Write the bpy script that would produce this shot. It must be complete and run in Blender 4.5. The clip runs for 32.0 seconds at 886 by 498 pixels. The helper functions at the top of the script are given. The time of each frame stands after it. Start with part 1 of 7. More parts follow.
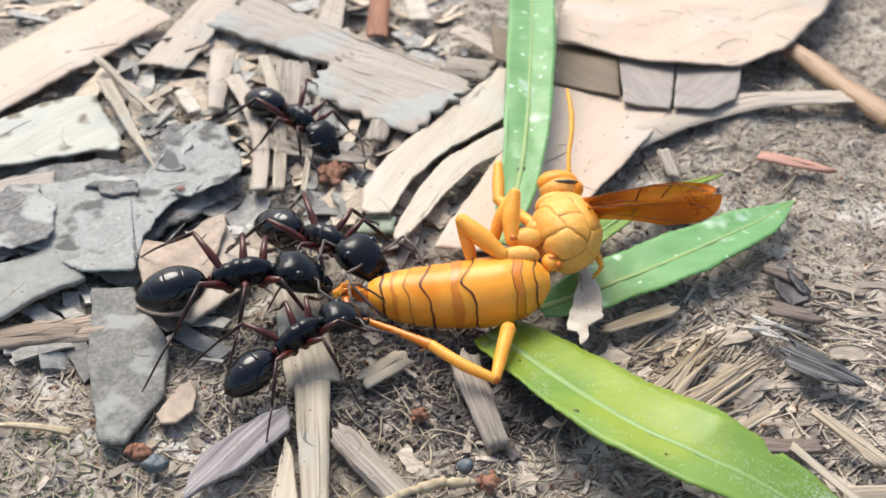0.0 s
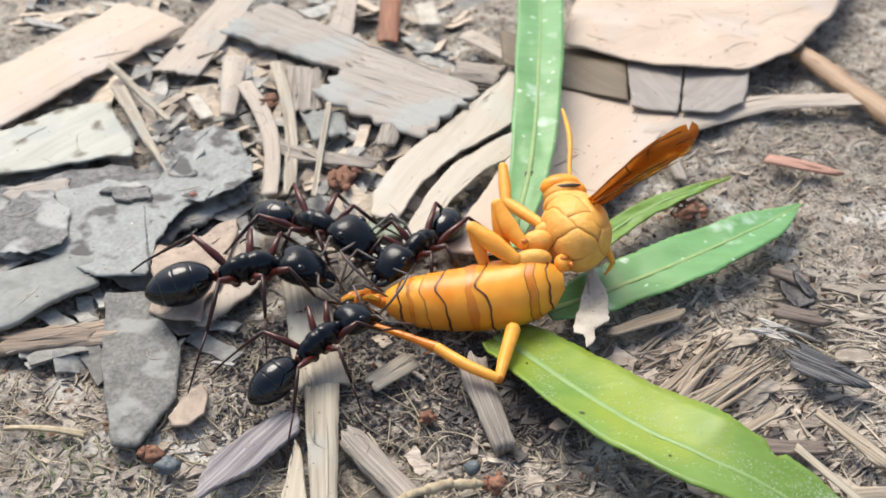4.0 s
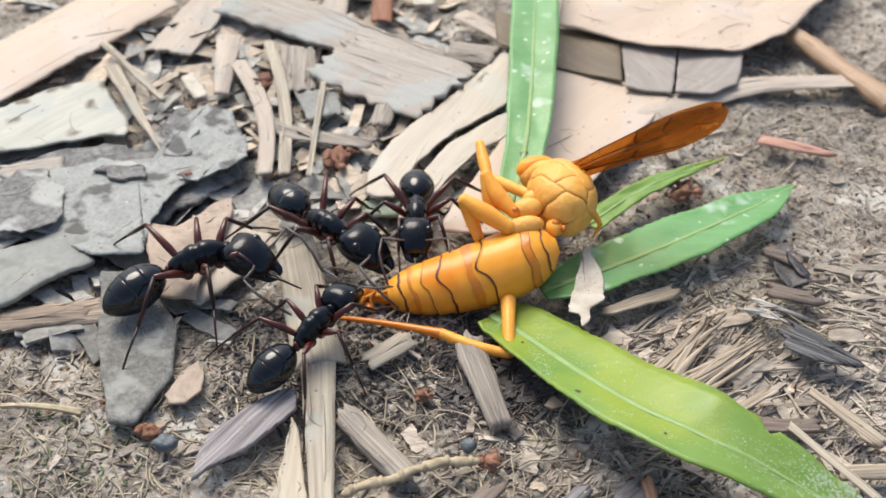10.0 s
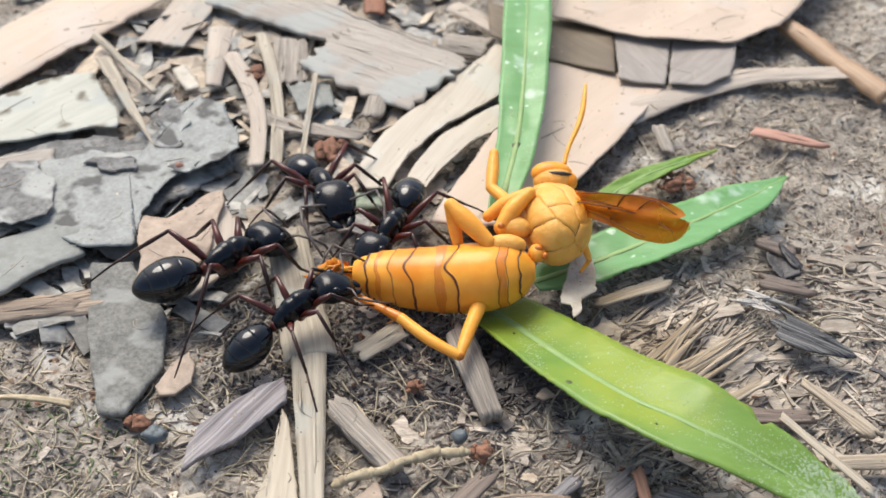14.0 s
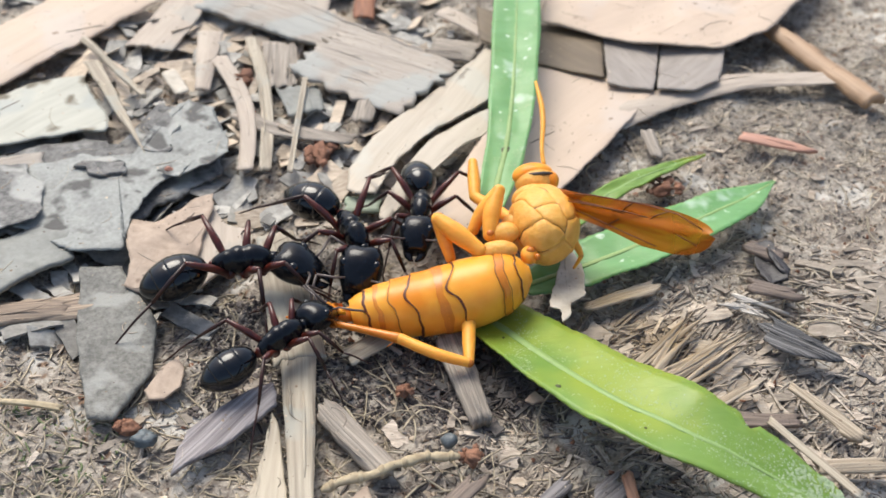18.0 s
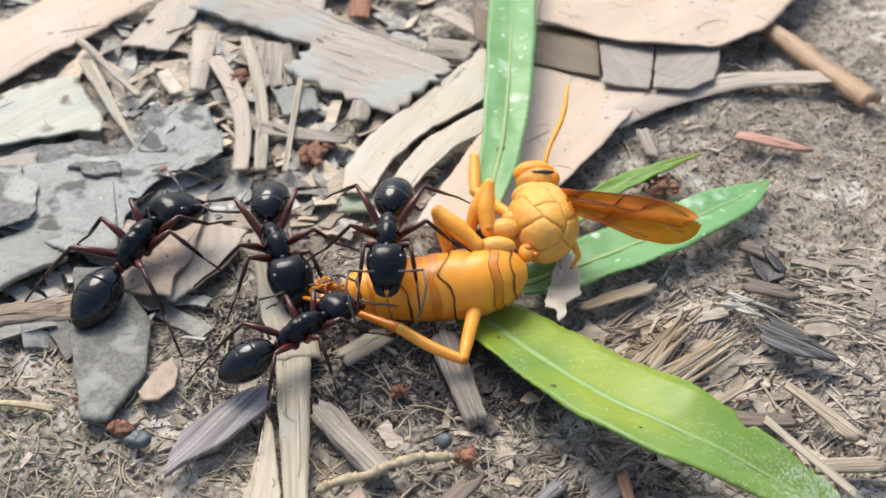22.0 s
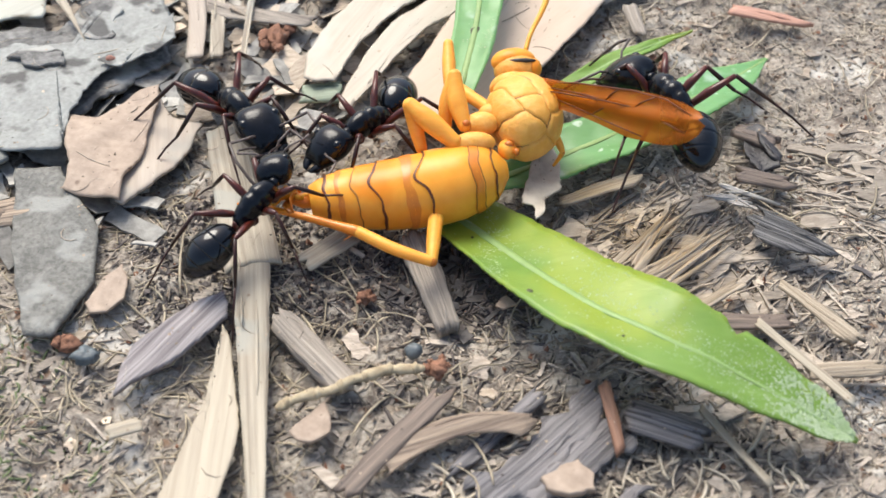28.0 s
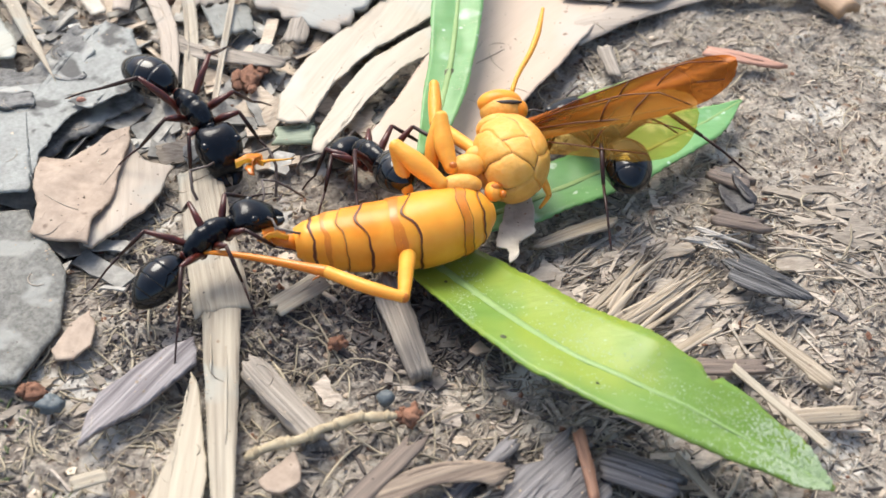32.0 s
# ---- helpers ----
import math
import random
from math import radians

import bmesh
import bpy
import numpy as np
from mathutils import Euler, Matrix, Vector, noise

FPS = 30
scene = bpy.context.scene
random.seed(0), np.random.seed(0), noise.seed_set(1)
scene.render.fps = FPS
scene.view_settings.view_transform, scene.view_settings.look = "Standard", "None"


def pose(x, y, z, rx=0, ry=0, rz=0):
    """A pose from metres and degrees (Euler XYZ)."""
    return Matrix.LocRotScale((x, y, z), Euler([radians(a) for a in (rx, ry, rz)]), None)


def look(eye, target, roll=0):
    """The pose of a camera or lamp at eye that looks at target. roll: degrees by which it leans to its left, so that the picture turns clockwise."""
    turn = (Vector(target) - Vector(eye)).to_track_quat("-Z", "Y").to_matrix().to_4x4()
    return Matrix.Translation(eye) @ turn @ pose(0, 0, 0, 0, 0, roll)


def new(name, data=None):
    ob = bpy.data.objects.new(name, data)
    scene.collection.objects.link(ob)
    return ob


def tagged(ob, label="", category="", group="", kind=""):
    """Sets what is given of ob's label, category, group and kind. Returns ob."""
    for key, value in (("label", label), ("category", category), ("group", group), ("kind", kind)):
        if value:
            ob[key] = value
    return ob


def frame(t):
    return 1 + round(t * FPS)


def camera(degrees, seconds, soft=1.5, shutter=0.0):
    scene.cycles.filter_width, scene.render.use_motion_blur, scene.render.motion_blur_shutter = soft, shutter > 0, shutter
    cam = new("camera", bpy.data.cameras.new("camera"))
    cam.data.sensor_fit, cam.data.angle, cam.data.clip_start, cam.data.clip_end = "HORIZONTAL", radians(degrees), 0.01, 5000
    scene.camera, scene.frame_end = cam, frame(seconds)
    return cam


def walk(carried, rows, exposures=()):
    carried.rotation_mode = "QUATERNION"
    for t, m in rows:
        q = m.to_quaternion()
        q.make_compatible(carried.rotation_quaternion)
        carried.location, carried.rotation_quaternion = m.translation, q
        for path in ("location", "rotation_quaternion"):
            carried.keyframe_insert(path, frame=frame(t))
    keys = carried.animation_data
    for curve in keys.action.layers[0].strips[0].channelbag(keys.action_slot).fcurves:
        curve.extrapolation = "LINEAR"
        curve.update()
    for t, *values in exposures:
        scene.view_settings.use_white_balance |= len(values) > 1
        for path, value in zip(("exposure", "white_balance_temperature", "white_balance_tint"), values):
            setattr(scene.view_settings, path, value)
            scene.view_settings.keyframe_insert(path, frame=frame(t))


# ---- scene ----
from mathutils.bvhtree import BVHTree

# Macro view of leaf litter: all sizes below are in millimetres and scaled by MM.
MM = 0.001
cam = camera(42, 32.0, soft=1.6)
cam.data.dof.use_dof, cam.data.dof.focus_distance, cam.data.dof.aperture_fstop = True, 0.077, 75.0
PATH = [
    (0, 1.57, -64.01, 55.17, 52.22, -0.18, 0.06),
    (0.5, 1.57, -64.18, 55.32, 52.07, -0.05, 0.18),
    (1, 1.49, -64.29, 55.41, 52.10, -0.02, 0.29),
    (1.5, 1.33, -64.49, 55.62, 52.30, 0.13, 0.40),
    (2, 1.44, -64.51, 55.65, 52.35, 0.12, 0.35),
    (2.5, 1.60, -64.55, 55.72, 52.18, 0.48, 0.69),
    (3, 1.91, -64.60, 55.73, 52.05, 0.56, 0.67),
    (3.5, 2.11, -64.60, 55.82, 52.16, 0.53, 0.63),
    (5.5, 2.44, -64.97, 56.12, 52.55, 0.38, 0.47),
    (6, 2.13, -65.00, 56.32, 52.61, 0.15, 0.25),
    (6.5, 2.33, -65.09, 56.37, 52.73, 0.20, 0.32),
    (7, 2.11, -65.05, 56.18, 52.61, 0.06, 0.21),
    (7.5, 2.37, -65.11, 56.03, 52.58, 0.10, 0.12),
    (8, 2.47, -64.96, 55.95, 52.10, 0.31, 0.33),
    (8.5, 2.44, -65.15, 55.98, 52.28, 0.25, 0.30),
    (9, 1.74, -65.09, 56.04, 51.99, 0.07, 0.22),
    (9.5, 1.75, -65.07, 55.85, 51.69, -0.02, 0.19),
    (10, 1.65, -64.98, 55.80, 51.46, -0.00, 0.22),
    (10.5, 1.81, -64.95, 55.63, 51.32, 0.04, 0.22),
    (11, 2.07, -64.99, 55.79, 51.21, 0.10, 0.33),
    (11.5, 2.24, -65.17, 55.84, 51.27, 0.15, 0.37),
    (12, 2.28, -65.04, 55.81, 51.15, 0.17, 0.41),
    (12.5, 2.09, -64.98, 55.53, 51.12, 0.09, 0.22),
    (13, 2.00, -65.12, 55.55, 51.29, 0.05, 0.14),
    (13.5, 2.14, -65.12, 55.59, 51.25, -0.05, 0.11),
    (14, 2.06, -64.99, 55.37, 51.26, -0.05, 0.08),
    (14.5, 2.00, -65.15, 55.52, 51.45, -0.06, -0.02),
    (16.5, 2.28, -65.29, 55.52, 51.55, -0.12, -0.08),
    (17, 2.03, -64.98, 55.30, 51.27, -0.34, -0.28),
    (17.5, 2.16, -65.11, 55.31, 51.51, -0.32, -0.24),
    (18, 1.93, -65.08, 55.51, 51.44, -0.47, -0.36),
    (18.5, 2.26, -64.86, 55.20, 51.30, -0.40, -0.41),
    (19, 2.57, -65.03, 55.33, 51.46, -0.32, -0.38),
    (19.5, 2.61, -65.17, 55.39, 51.60, -0.24, -0.33),
    (20, 2.47, -65.08, 55.34, 51.36, -0.19, -0.20),
    (20.5, 2.45, -65.07, 55.40, 51.49, -0.20, -0.26),
    (21, 2.61, -65.03, 55.31, 51.58, -0.21, -0.34),
    (21.5, 2.39, -64.84, 55.24, 51.35, -0.39, -0.50),
    (22, 2.25, -64.94, 55.32, 51.47, -0.38, -0.47),
    (22.5, 2.55, -65.03, 55.38, 51.42, -0.13, -0.22),
    (23, 2.54, -64.75, 55.11, 51.25, -0.28, -0.37),
    (23.5, 2.36, -64.88, 55.27, 51.36, -0.29, -0.34),
    (24, 2.53, -64.96, 55.32, 51.48, -0.15, -0.24),
    (24.5, 2.36, -64.82, 55.21, 51.19, -0.21, -0.29),
    (25, 2.04, -64.92, 55.33, 51.24, -0.25, -0.22),
    (25.5, 2.32, -64.73, 55.22, 50.99, 0.04, 0.20),
    (26, 3.55, -60.60, 53.01, 46.38, -0.30, -1.31),
    (26.5, 4.07, -59.14, 52.78, 45.21, 0.33, -1.46),
    (28.5, 3.88, -59.76, 52.59, 45.26, 0.14, -1.29),
    (29, 3.81, -59.88, 52.68, 45.37, 0.30, -1.19),
    (29.5, 3.78, -59.94, 52.66, 45.35, 0.21, -1.18),
    (30, 3.77, -59.94, 52.57, 45.14, 0.38, -0.98),
    (30.5, 3.83, -60.03, 52.65, 45.29, 0.22, -1.03),
    (31, 3.59, -60.18, 52.90, 45.35, 0.17, -1.10),
    (31.5, 3.38, -60.13, 52.83, 45.19, 0.21, -1.03),
    (32, 4.50, -58.52, 52.59, 46.86, -0.39, -2.08),
]
EXPOSURES = [(0, 0.52), (3, 0.46), (7, 0.45), (12, 0.42), (25, 0.42), (26, 0.46), (28.5, 0.64), (30, 0.75), (31, 0.82), (32, 0.65)]
walk(cam, [(t, pose(x * MM, y * MM, z * MM, rx, ry, rz)) for t, x, y, z, rx, ry, rz in PATH], EXPOSURES)

# ---- light: open overcast sky ----
world = bpy.data.worlds.new("overcast_sky")
scene.world = world
world.use_nodes = True
wn = world.node_tree.nodes
sky = wn.new("ShaderNodeTexSky")
sky.sky_type, sky.sun_disc = "NISHITA", False
sky.sun_elevation, sky.sun_rotation = radians(58), radians(-25)
sky.air_density, sky.dust_density, sky.ozone_density = 1.0, 4.0, 1.0
world.node_tree.links.new(sky.outputs[0], wn["Background"].inputs[0])
wn["Background"].inputs[1].default_value = 0.15
sun = new("sun", bpy.data.lights.new("sun", "SUN"))
sun.data.energy, sun.data.angle, sun.data.color = 2.2, radians(35), (0.985, 0.965, 0.89)
sun.matrix_world = look((-0.2, 0.35, 0.7), (0, 0, 0))


# ---- materials ----
def mat(name, base, dark, rough=0.7, scale=300.0, stretch=(1, 1, 1), amount=0.6, bump=0.3, spots=None, coat=0.0, spec=0.5, fine=4.0, obj_var=0.0, trans=0.0, island=0.0, patch=None):
    """A grainy surface: base and dark mixed by stretched noise at two scales, with relief."""
    m = bpy.data.materials.new(name)
    m.use_nodes = True
    n, l = m.node_tree.nodes, m.node_tree.links
    p = n["Principled BSDF"]
    co = n.new("ShaderNodeTexCoord")
    mp = n.new("ShaderNodeMapping")
    mp.inputs["Scale"].default_value = stretch
    l.new(co.outputs["Object"], mp.inputs["Vector"])
    src = mp.outputs[0]
    info = n.new("ShaderNodeObjectInfo")
    mul = n.new("ShaderNodeVectorMath")
    mul.operation = "ADD"
    l.new(src, mul.inputs[0])
    l.new(info.outputs["Random"], mul.inputs[1])
    big, small = n.new("ShaderNodeTexNoise"), n.new("ShaderNodeTexNoise")
    for t, s, d in ((big, scale, 4), (small, scale * fine, 5)):
        t.inputs["Scale"].default_value, t.inputs["Detail"].default_value = s, d
        t.inputs["Roughness"].default_value = 0.65
        l.new(mul.outputs[0], t.inputs["Vector"])
    add = n.new("ShaderNodeMath")
    add.operation = "ADD"
    l.new(big.outputs[0], add.inputs[0])
    l.new(small.outputs[0], add.inputs[1])
    ramp = n.new("ShaderNodeValToRGB")
    e = ramp.color_ramp.elements
    e[0].position, e[1].position = 0.5 - 0.2 / max(amount, 0.05) * 0.5, 0.5 + 0.2 / max(amount, 0.05) * 0.5
    e[0].position, e[1].position = max(e[0].position, 0.0), min(e[1].position, 1.0)
    e[0].color, e[1].color = (*dark, 1), (*base, 1)
    half = n.new("ShaderNodeMath")
    half.operation = "MULTIPLY"
    half.inputs[1].default_value = 0.5
    l.new(add.outputs[0], half.inputs[0])
    l.new(half.outputs[0], ramp.inputs[0])
    colour = ramp.outputs[0]

    def over(colour, mask, tone, lo, hi):
        r = n.new("ShaderNodeMapRange")
        r.inputs["From Min"].default_value, r.inputs["From Max"].default_value = lo, hi
        l.new(mask, r.inputs["Value"])
        mx = n.new("ShaderNodeMix")
        mx.data_type = "RGBA"
        l.new(r.outputs[0], mx.inputs["Factor"])
        l.new(colour, mx.inputs[6])
        mx.inputs[7].default_value = (*tone, 1)
        return mx.outputs[2]

    if patch:
        t = n.new("ShaderNodeTexNoise")
        t.inputs["Scale"].default_value, t.inputs["Detail"].default_value = patch[1], 3
        l.new(co.outputs["Object"], t.inputs["Vector"])
        colour = over(colour, t.outputs[0], patch[0], patch[2], patch[2] + 0.08)
    if spots:
        t = n.new("ShaderNodeTexVoronoi")
        t.inputs["Scale"].default_value = spots[1]
        wob = n.new("ShaderNodeTexNoise")
        wob.inputs["Scale"].default_value = spots[1] * 2
        l.new(co.outputs["Object"], wob.inputs["Vector"])
        vm = n.new("ShaderNodeVectorMath")
        vm.operation = "MULTIPLY_ADD"
        l.new(wob.outputs["Color"], vm.inputs[0])
        vm.inputs[1].default_value = (0.6 / spots[1],) * 3
        l.new(co.outputs["Object"], vm.inputs[2])
        l.new(vm.outputs[0], t.inputs["Vector"])
        colour = over(colour, t.outputs["Distance"], spots[0], spots[2], spots[2] * 0.5)
    if obj_var or island:
        hs = n.new("ShaderNodeHueSaturation")
        r = n.new("ShaderNodeMapRange")
        v = obj_var or island
        r.inputs["To Min"].default_value, r.inputs["To Max"].default_value = 1 - v, 1 + v
        if island:
            geo = n.new("ShaderNodeNewGeometry")
            l.new(geo.outputs["Random Per Island"], r.inputs["Value"])
        else:
            l.new(info.outputs["Random"], r.inputs["Value"])
        l.new(r.outputs[0], hs.inputs["Value"])
        l.new(colour, hs.inputs["Color"])
        colour = hs.outputs[0]
    l.new(colour, p.inputs["Base Color"])
    p.inputs["Roughness"].default_value = rough
    p.inputs["Specular IOR Level"].default_value = spec
    p.inputs["Coat Weight"].default_value = coat
    p.inputs["Coat Roughness"].default_value = 0.15
    if bump:
        b = n.new("ShaderNodeBump")
        b.inputs["Strength"].default_value, b.inputs["Distance"].default_value = bump, 0.0003
        l.new(half.outputs[0], b.inputs["Height"])
        l.new(b.outputs[0], p.inputs["Normal"])
    if trans:
        p.inputs["Transmission Weight"].default_value = 0.0
        p.inputs["Subsurface Weight"].default_value = trans
        p.inputs["Subsurface Scale"].default_value = 0.0013
        p.inputs["Subsurface Radius"].default_value = (1, 0.6, 0.2)
    return m


FIB = (0.25, 3.0, 1.0)
SOIL = mat("soil", (0.44, 0.395, 0.325), (0.125, 0.10, 0.08), 0.92, 520, amount=1.0, bump=1.0, fine=5, patch=((0.52, 0.49, 0.43), 190, 0.58), spots=((0.20, 0.13, 0.085), 520, 0.22))
TAN = mat("dry_leaf_tan", (0.540, 0.425, 0.325), (0.490, 0.380, 0.285), 0.6, 160, FIB, 0.6, 0.2, spots=((0.22, 0.15, 0.10), 420, 0.11), patch=((0.510, 0.425, 0.350), 110, 0.56))
TAN2 = mat("dry_leaf_beige", (0.468, 0.401, 0.324), (0.360, 0.297, 0.239), 0.65, 200, FIB, 0.6, 0.3, spots=((0.18, 0.13, 0.09), 520, 0.10), patch=((0.378, 0.342, 0.288), 200, 0.58))
TANP = mat("dry_leaf_pink", (0.43, 0.335, 0.255), (0.29, 0.22, 0.165), 0.7, 260, (1, 1, 1), 0.8, 0.5, spots=((0.2, 0.14, 0.1), 420, 0.13))
PALE = mat("pale_leaf", (0.47, 0.465, 0.395), (0.37, 0.365, 0.305), 0.65, 140, FIB, 0.7, 0.35, spots=((0.14, 0.12, 0.08), 300, 0.30), patch=((0.37, 0.38, 0.34), 160, 0.55))
CREAM = mat("cream_leaf", (0.515, 0.460, 0.368), (0.423, 0.359, 0.276), 0.55, 200, (0.15, 4, 1), 0.6, 0.3, patch=((0.460, 0.432, 0.359), 150, 0.56))
STRAW = mat("straw", (0.450, 0.396, 0.302), (0.270, 0.225, 0.168), 0.65, 260, (0.1, 4, 1), 0.8, 0.5, patch=((0.351, 0.333, 0.276), 190, 0.57))
STRAWP = mat("straw_pale", (0.464, 0.406, 0.306), (0.323, 0.265, 0.190), 0.6, 200, (0.12, 3, 1), 0.7, 0.4)
WOOD = mat("weathered_wood", (0.422, 0.374, 0.317), (0.299, 0.260, 0.215), 0.75, 260, (0.12, 4, 1), 0.7, 0.6, patch=((0.352, 0.352, 0.321), 130, 0.55), spots=((0.2, 0.17, 0.14), 700, 0.10))
GREYW = mat("grey_wood", (0.413, 0.362, 0.3), (0.163, 0.138, 0.112), 0.8, 300, (0.12, 4, 1), 0.8, 0.7)
GREYWP = mat("grey_purple_wood", (0.40, 0.365, 0.352), (0.15, 0.13, 0.132), 0.75, 300, (0.08, 5, 1), 0.9, 0.7)
DARKW = mat("dark_wood", (0.255, 0.195, 0.150), (0.075, 0.060, 0.053), 0.7, 300, (0.1, 4, 1), 0.8, 0.7)
BROWNW = mat("brown_wood", (0.403, 0.317, 0.230), (0.158, 0.115, 0.086), 0.75, 300, (0.1, 4, 1), 0.8, 0.7)
CHAR = mat("charred_wood", (0.20, 0.195, 0.19), (0.018, 0.018, 0.020), 0.55, 300, (0.05, 6, 1), 1.4, 0.8)
CHARB = mat("charred_blue_wood", (0.24, 0.225, 0.225), (0.045, 0.042, 0.045), 0.5, 260, (0.08, 5, 1), 0.9, 0.8)
WHITEW = mat("white_fibre", (0.64, 0.61, 0.55), (0.38, 0.35, 0.31), 0.75, 260, (0.08, 5, 1), 0.9, 0.9)
SHRED = mat("shredded_wood", (0.528, 0.444, 0.336), (0.24, 0.192, 0.132), 0.75, 280, (0.08, 5, 1), 0.9, 0.8)
WHITEL = mat("papery_leaf", (0.56, 0.51, 0.42), (0.36, 0.315, 0.25), 0.6, 220, amount=0.7, bump=0.6)
DARKLEAF = mat("dark_leaf", (0.175, 0.128, 0.078), (0.105, 0.078, 0.048), 0.6, 180, (0.2, 3, 1), 0.6, 0.3)
GREYLEAF = mat("grey_leaf", (0.35, 0.31, 0.27), (0.23, 0.20, 0.172), 0.6, 180, (0.3, 2, 1), 0.6, 0.3)
TWIG = mat("tan_twig", (0.45, 0.30, 0.18), (0.27, 0.17, 0.10), 0.55, 160, (0.1, 3, 3), 0.6, 0.3)
PINK = mat("pink_chip", (0.50, 0.28, 0.20), (0.33, 0.17, 0.12), 0.6, 260, FIB, 0.6, 0.4)
SLATE = mat("grey_clay", (0.235, 0.231, 0.205), (0.125, 0.122, 0.108), 0.8, 700, amount=0.9, bump=0.8, fine=4, patch=((0.304, 0.304, 0.274), 300, 0.56))
SLATEL = mat("light_grey_clay", (0.285, 0.29, 0.262), (0.185, 0.188, 0.17), 0.7, 300, amount=0.7, bump=0.5, fine=5, patch=((0.180, 0.180, 0.161), 220, 0.60))
GREYSHEET = mat("grey_leaf_sheet", (0.335, 0.345, 0.32), (0.215, 0.22, 0.203), 0.65, 420, amount=0.9, bump=0.7, fine=6, spots=((0.10, 0.10, 0.092), 420, 0.15), patch=((0.075, 0.073, 0.068), 300, 0.55))
DARKSHEET = mat("dark_leaf_sheet", (0.20, 0.197, 0.185), (0.08, 0.078, 0.073), 0.65, 500, amount=1.0, bump=1.0, fine=4, patch=((0.37, 0.37, 0.34), 200, 0.52))
ROOT = mat("pale_root", (0.552, 0.46, 0.299), (0.299, 0.23, 0.138), 0.7, 300, amount=0.7, bump=0.5)
REDSTICK = mat("red_stick", (0.30, 0.16, 0.10), (0.16, 0.08, 0.05), 0.65, 300, FIB, 0.7, 0.5)
MINT = mat("mint_stem", (0.36, 0.42, 0.30), (0.22, 0.26, 0.18), 0.6, 300, FIB, 0.7, 0.4)
STONEB = mat("blue_grey_pebble", (0.16, 0.19, 0.20), (0.07, 0.085, 0.09), 0.5, 500, amount=0.7, bump=0.4)
HUSK = mat("black_husk", (0.05, 0.045, 0.045), (0.015, 0.014, 0.016), 0.45, 400, amount=0.8, bump=0.8)
CLOD = mat("red_soil_clod", (0.30, 0.15, 0.09), (0.14, 0.065, 0.04), 0.9, 500, amount=0.8, bump=0.8)
CLODR = mat("red_grain", (0.42, 0.20, 0.14), (0.30, 0.13, 0.09), 0.7, 500, amount=0.6, bump=0.4)
ORANGEL = mat("orange_leaf", (0.30, 0.12, 0.055), (0.18, 0.07, 0.035), 0.65, 300, FIB, 0.7, 0.5)
LEAFG = mat("green_leaf", (0.170, 0.285, 0.052), (0.122, 0.228, 0.034), 0.38, 120, (0.6, 1.5, 1), 0.6, 0.35, spots=((0.34, 0.44, 0.24), 900, 0.10), trans=0.12, spec=0.4, patch=((0.225, 0.305, 0.036), 90, 0.54))
LEAFT = mat("teal_green_leaf", (0.15, 0.335, 0.12), (0.105, 0.265, 0.075), 0.40, 120, (0.6, 1.5, 1), 0.6, 0.3, spots=((0.46, 0.58, 0.44), 620, 0.17), trans=0.12, spec=0.5, patch=((0.36, 0.50, 0.35), 260, 0.60))
RIB = mat("leaf_midrib", (0.25, 0.37, 0.13), (0.19, 0.30, 0.09), 0.5, 300, (0.3, 2, 1), 0.5, 0.15)
WASP = mat("wasp_yellow", (0.90, 0.39, 0.05), (0.82, 0.31, 0.025), 0.33, 160, amount=0.6, bump=0.06, trans=0.3, spec=0.3, patch=((0.78, 0.26, 0.018), 190, 0.56))
WASPT = mat("wasp_thorax_yellow", (0.84, 0.45, 0.11), (0.74, 0.35, 0.06), 0.42, 420, amount=0.7, bump=0.55, trans=0.2, spec=0.3, patch=((0.80, 0.38, 0.06), 420, 0.60))
WASPL = mat("wasp_leg_yellow", (0.90, 0.42, 0.07), (0.78, 0.31, 0.035), 0.4, 260, (0.3, 2, 2), amount=0.5, bump=0.15, trans=0.3, spec=0.3)
WASPB = mat("wasp_brown", (0.15, 0.036, 0.008), (0.06, 0.014, 0.004), 0.4, 400, amount=0.5, bump=0.0)
WASPS = mat("wasp_seam_brown", (0.36, 0.14, 0.025), (0.20, 0.065, 0.012), 0.5, 400, amount=0.6, bump=0.0)
WASPM = mat("wasp_orange", (0.70, 0.235, 0.016), (0.58, 0.165, 0.010), 0.32, 300, amount=0.5, bump=0.05, trans=0.15)
BLEMISH = mat("leaf_blemish", (0.07, 0.08, 0.03), (0.03, 0.035, 0.015), 0.7, 600, amount=0.7, bump=0.4)
DUST = mat("leaf_dust", (0.36, 0.44, 0.28), (0.24, 0.34, 0.16), 0.8, 900, amount=0.9, bump=0.6)
WASPO = mat("wasp_amber", (0.55, 0.17, 0.015), (0.42, 0.11, 0.01), 0.3, 300, amount=0.5, bump=0.05)
ANT = mat("ant_black", (0.006, 0.008, 0.012), (0.002, 0.003, 0.004), 0.17, 600, amount=0.7, bump=0.10, spec=0.30)
ANTG = mat("ant_gaster_black", (0.004, 0.006, 0.009), (0.002, 0.003, 0.004), 0.07, 500, amount=0.5, bump=0.02, spec=0.50)
ANTR = mat("ant_red_brown", (0.11, 0.019, 0.010), (0.025, 0.006, 0.005), 0.3, 500, amount=0.6, bump=0.05)
ANTL = mat("ant_leg_dark", (0.045, 0.014, 0.010), (0.012, 0.006, 0.005), 0.35, 400, amount=0.8, bump=0.05, spec=0.35)
ANTN = mat("ant_antenna", (0.16, 0.13, 0.115), (0.05, 0.036, 0.030), 0.45, 500, amount=0.6, bump=0.05)


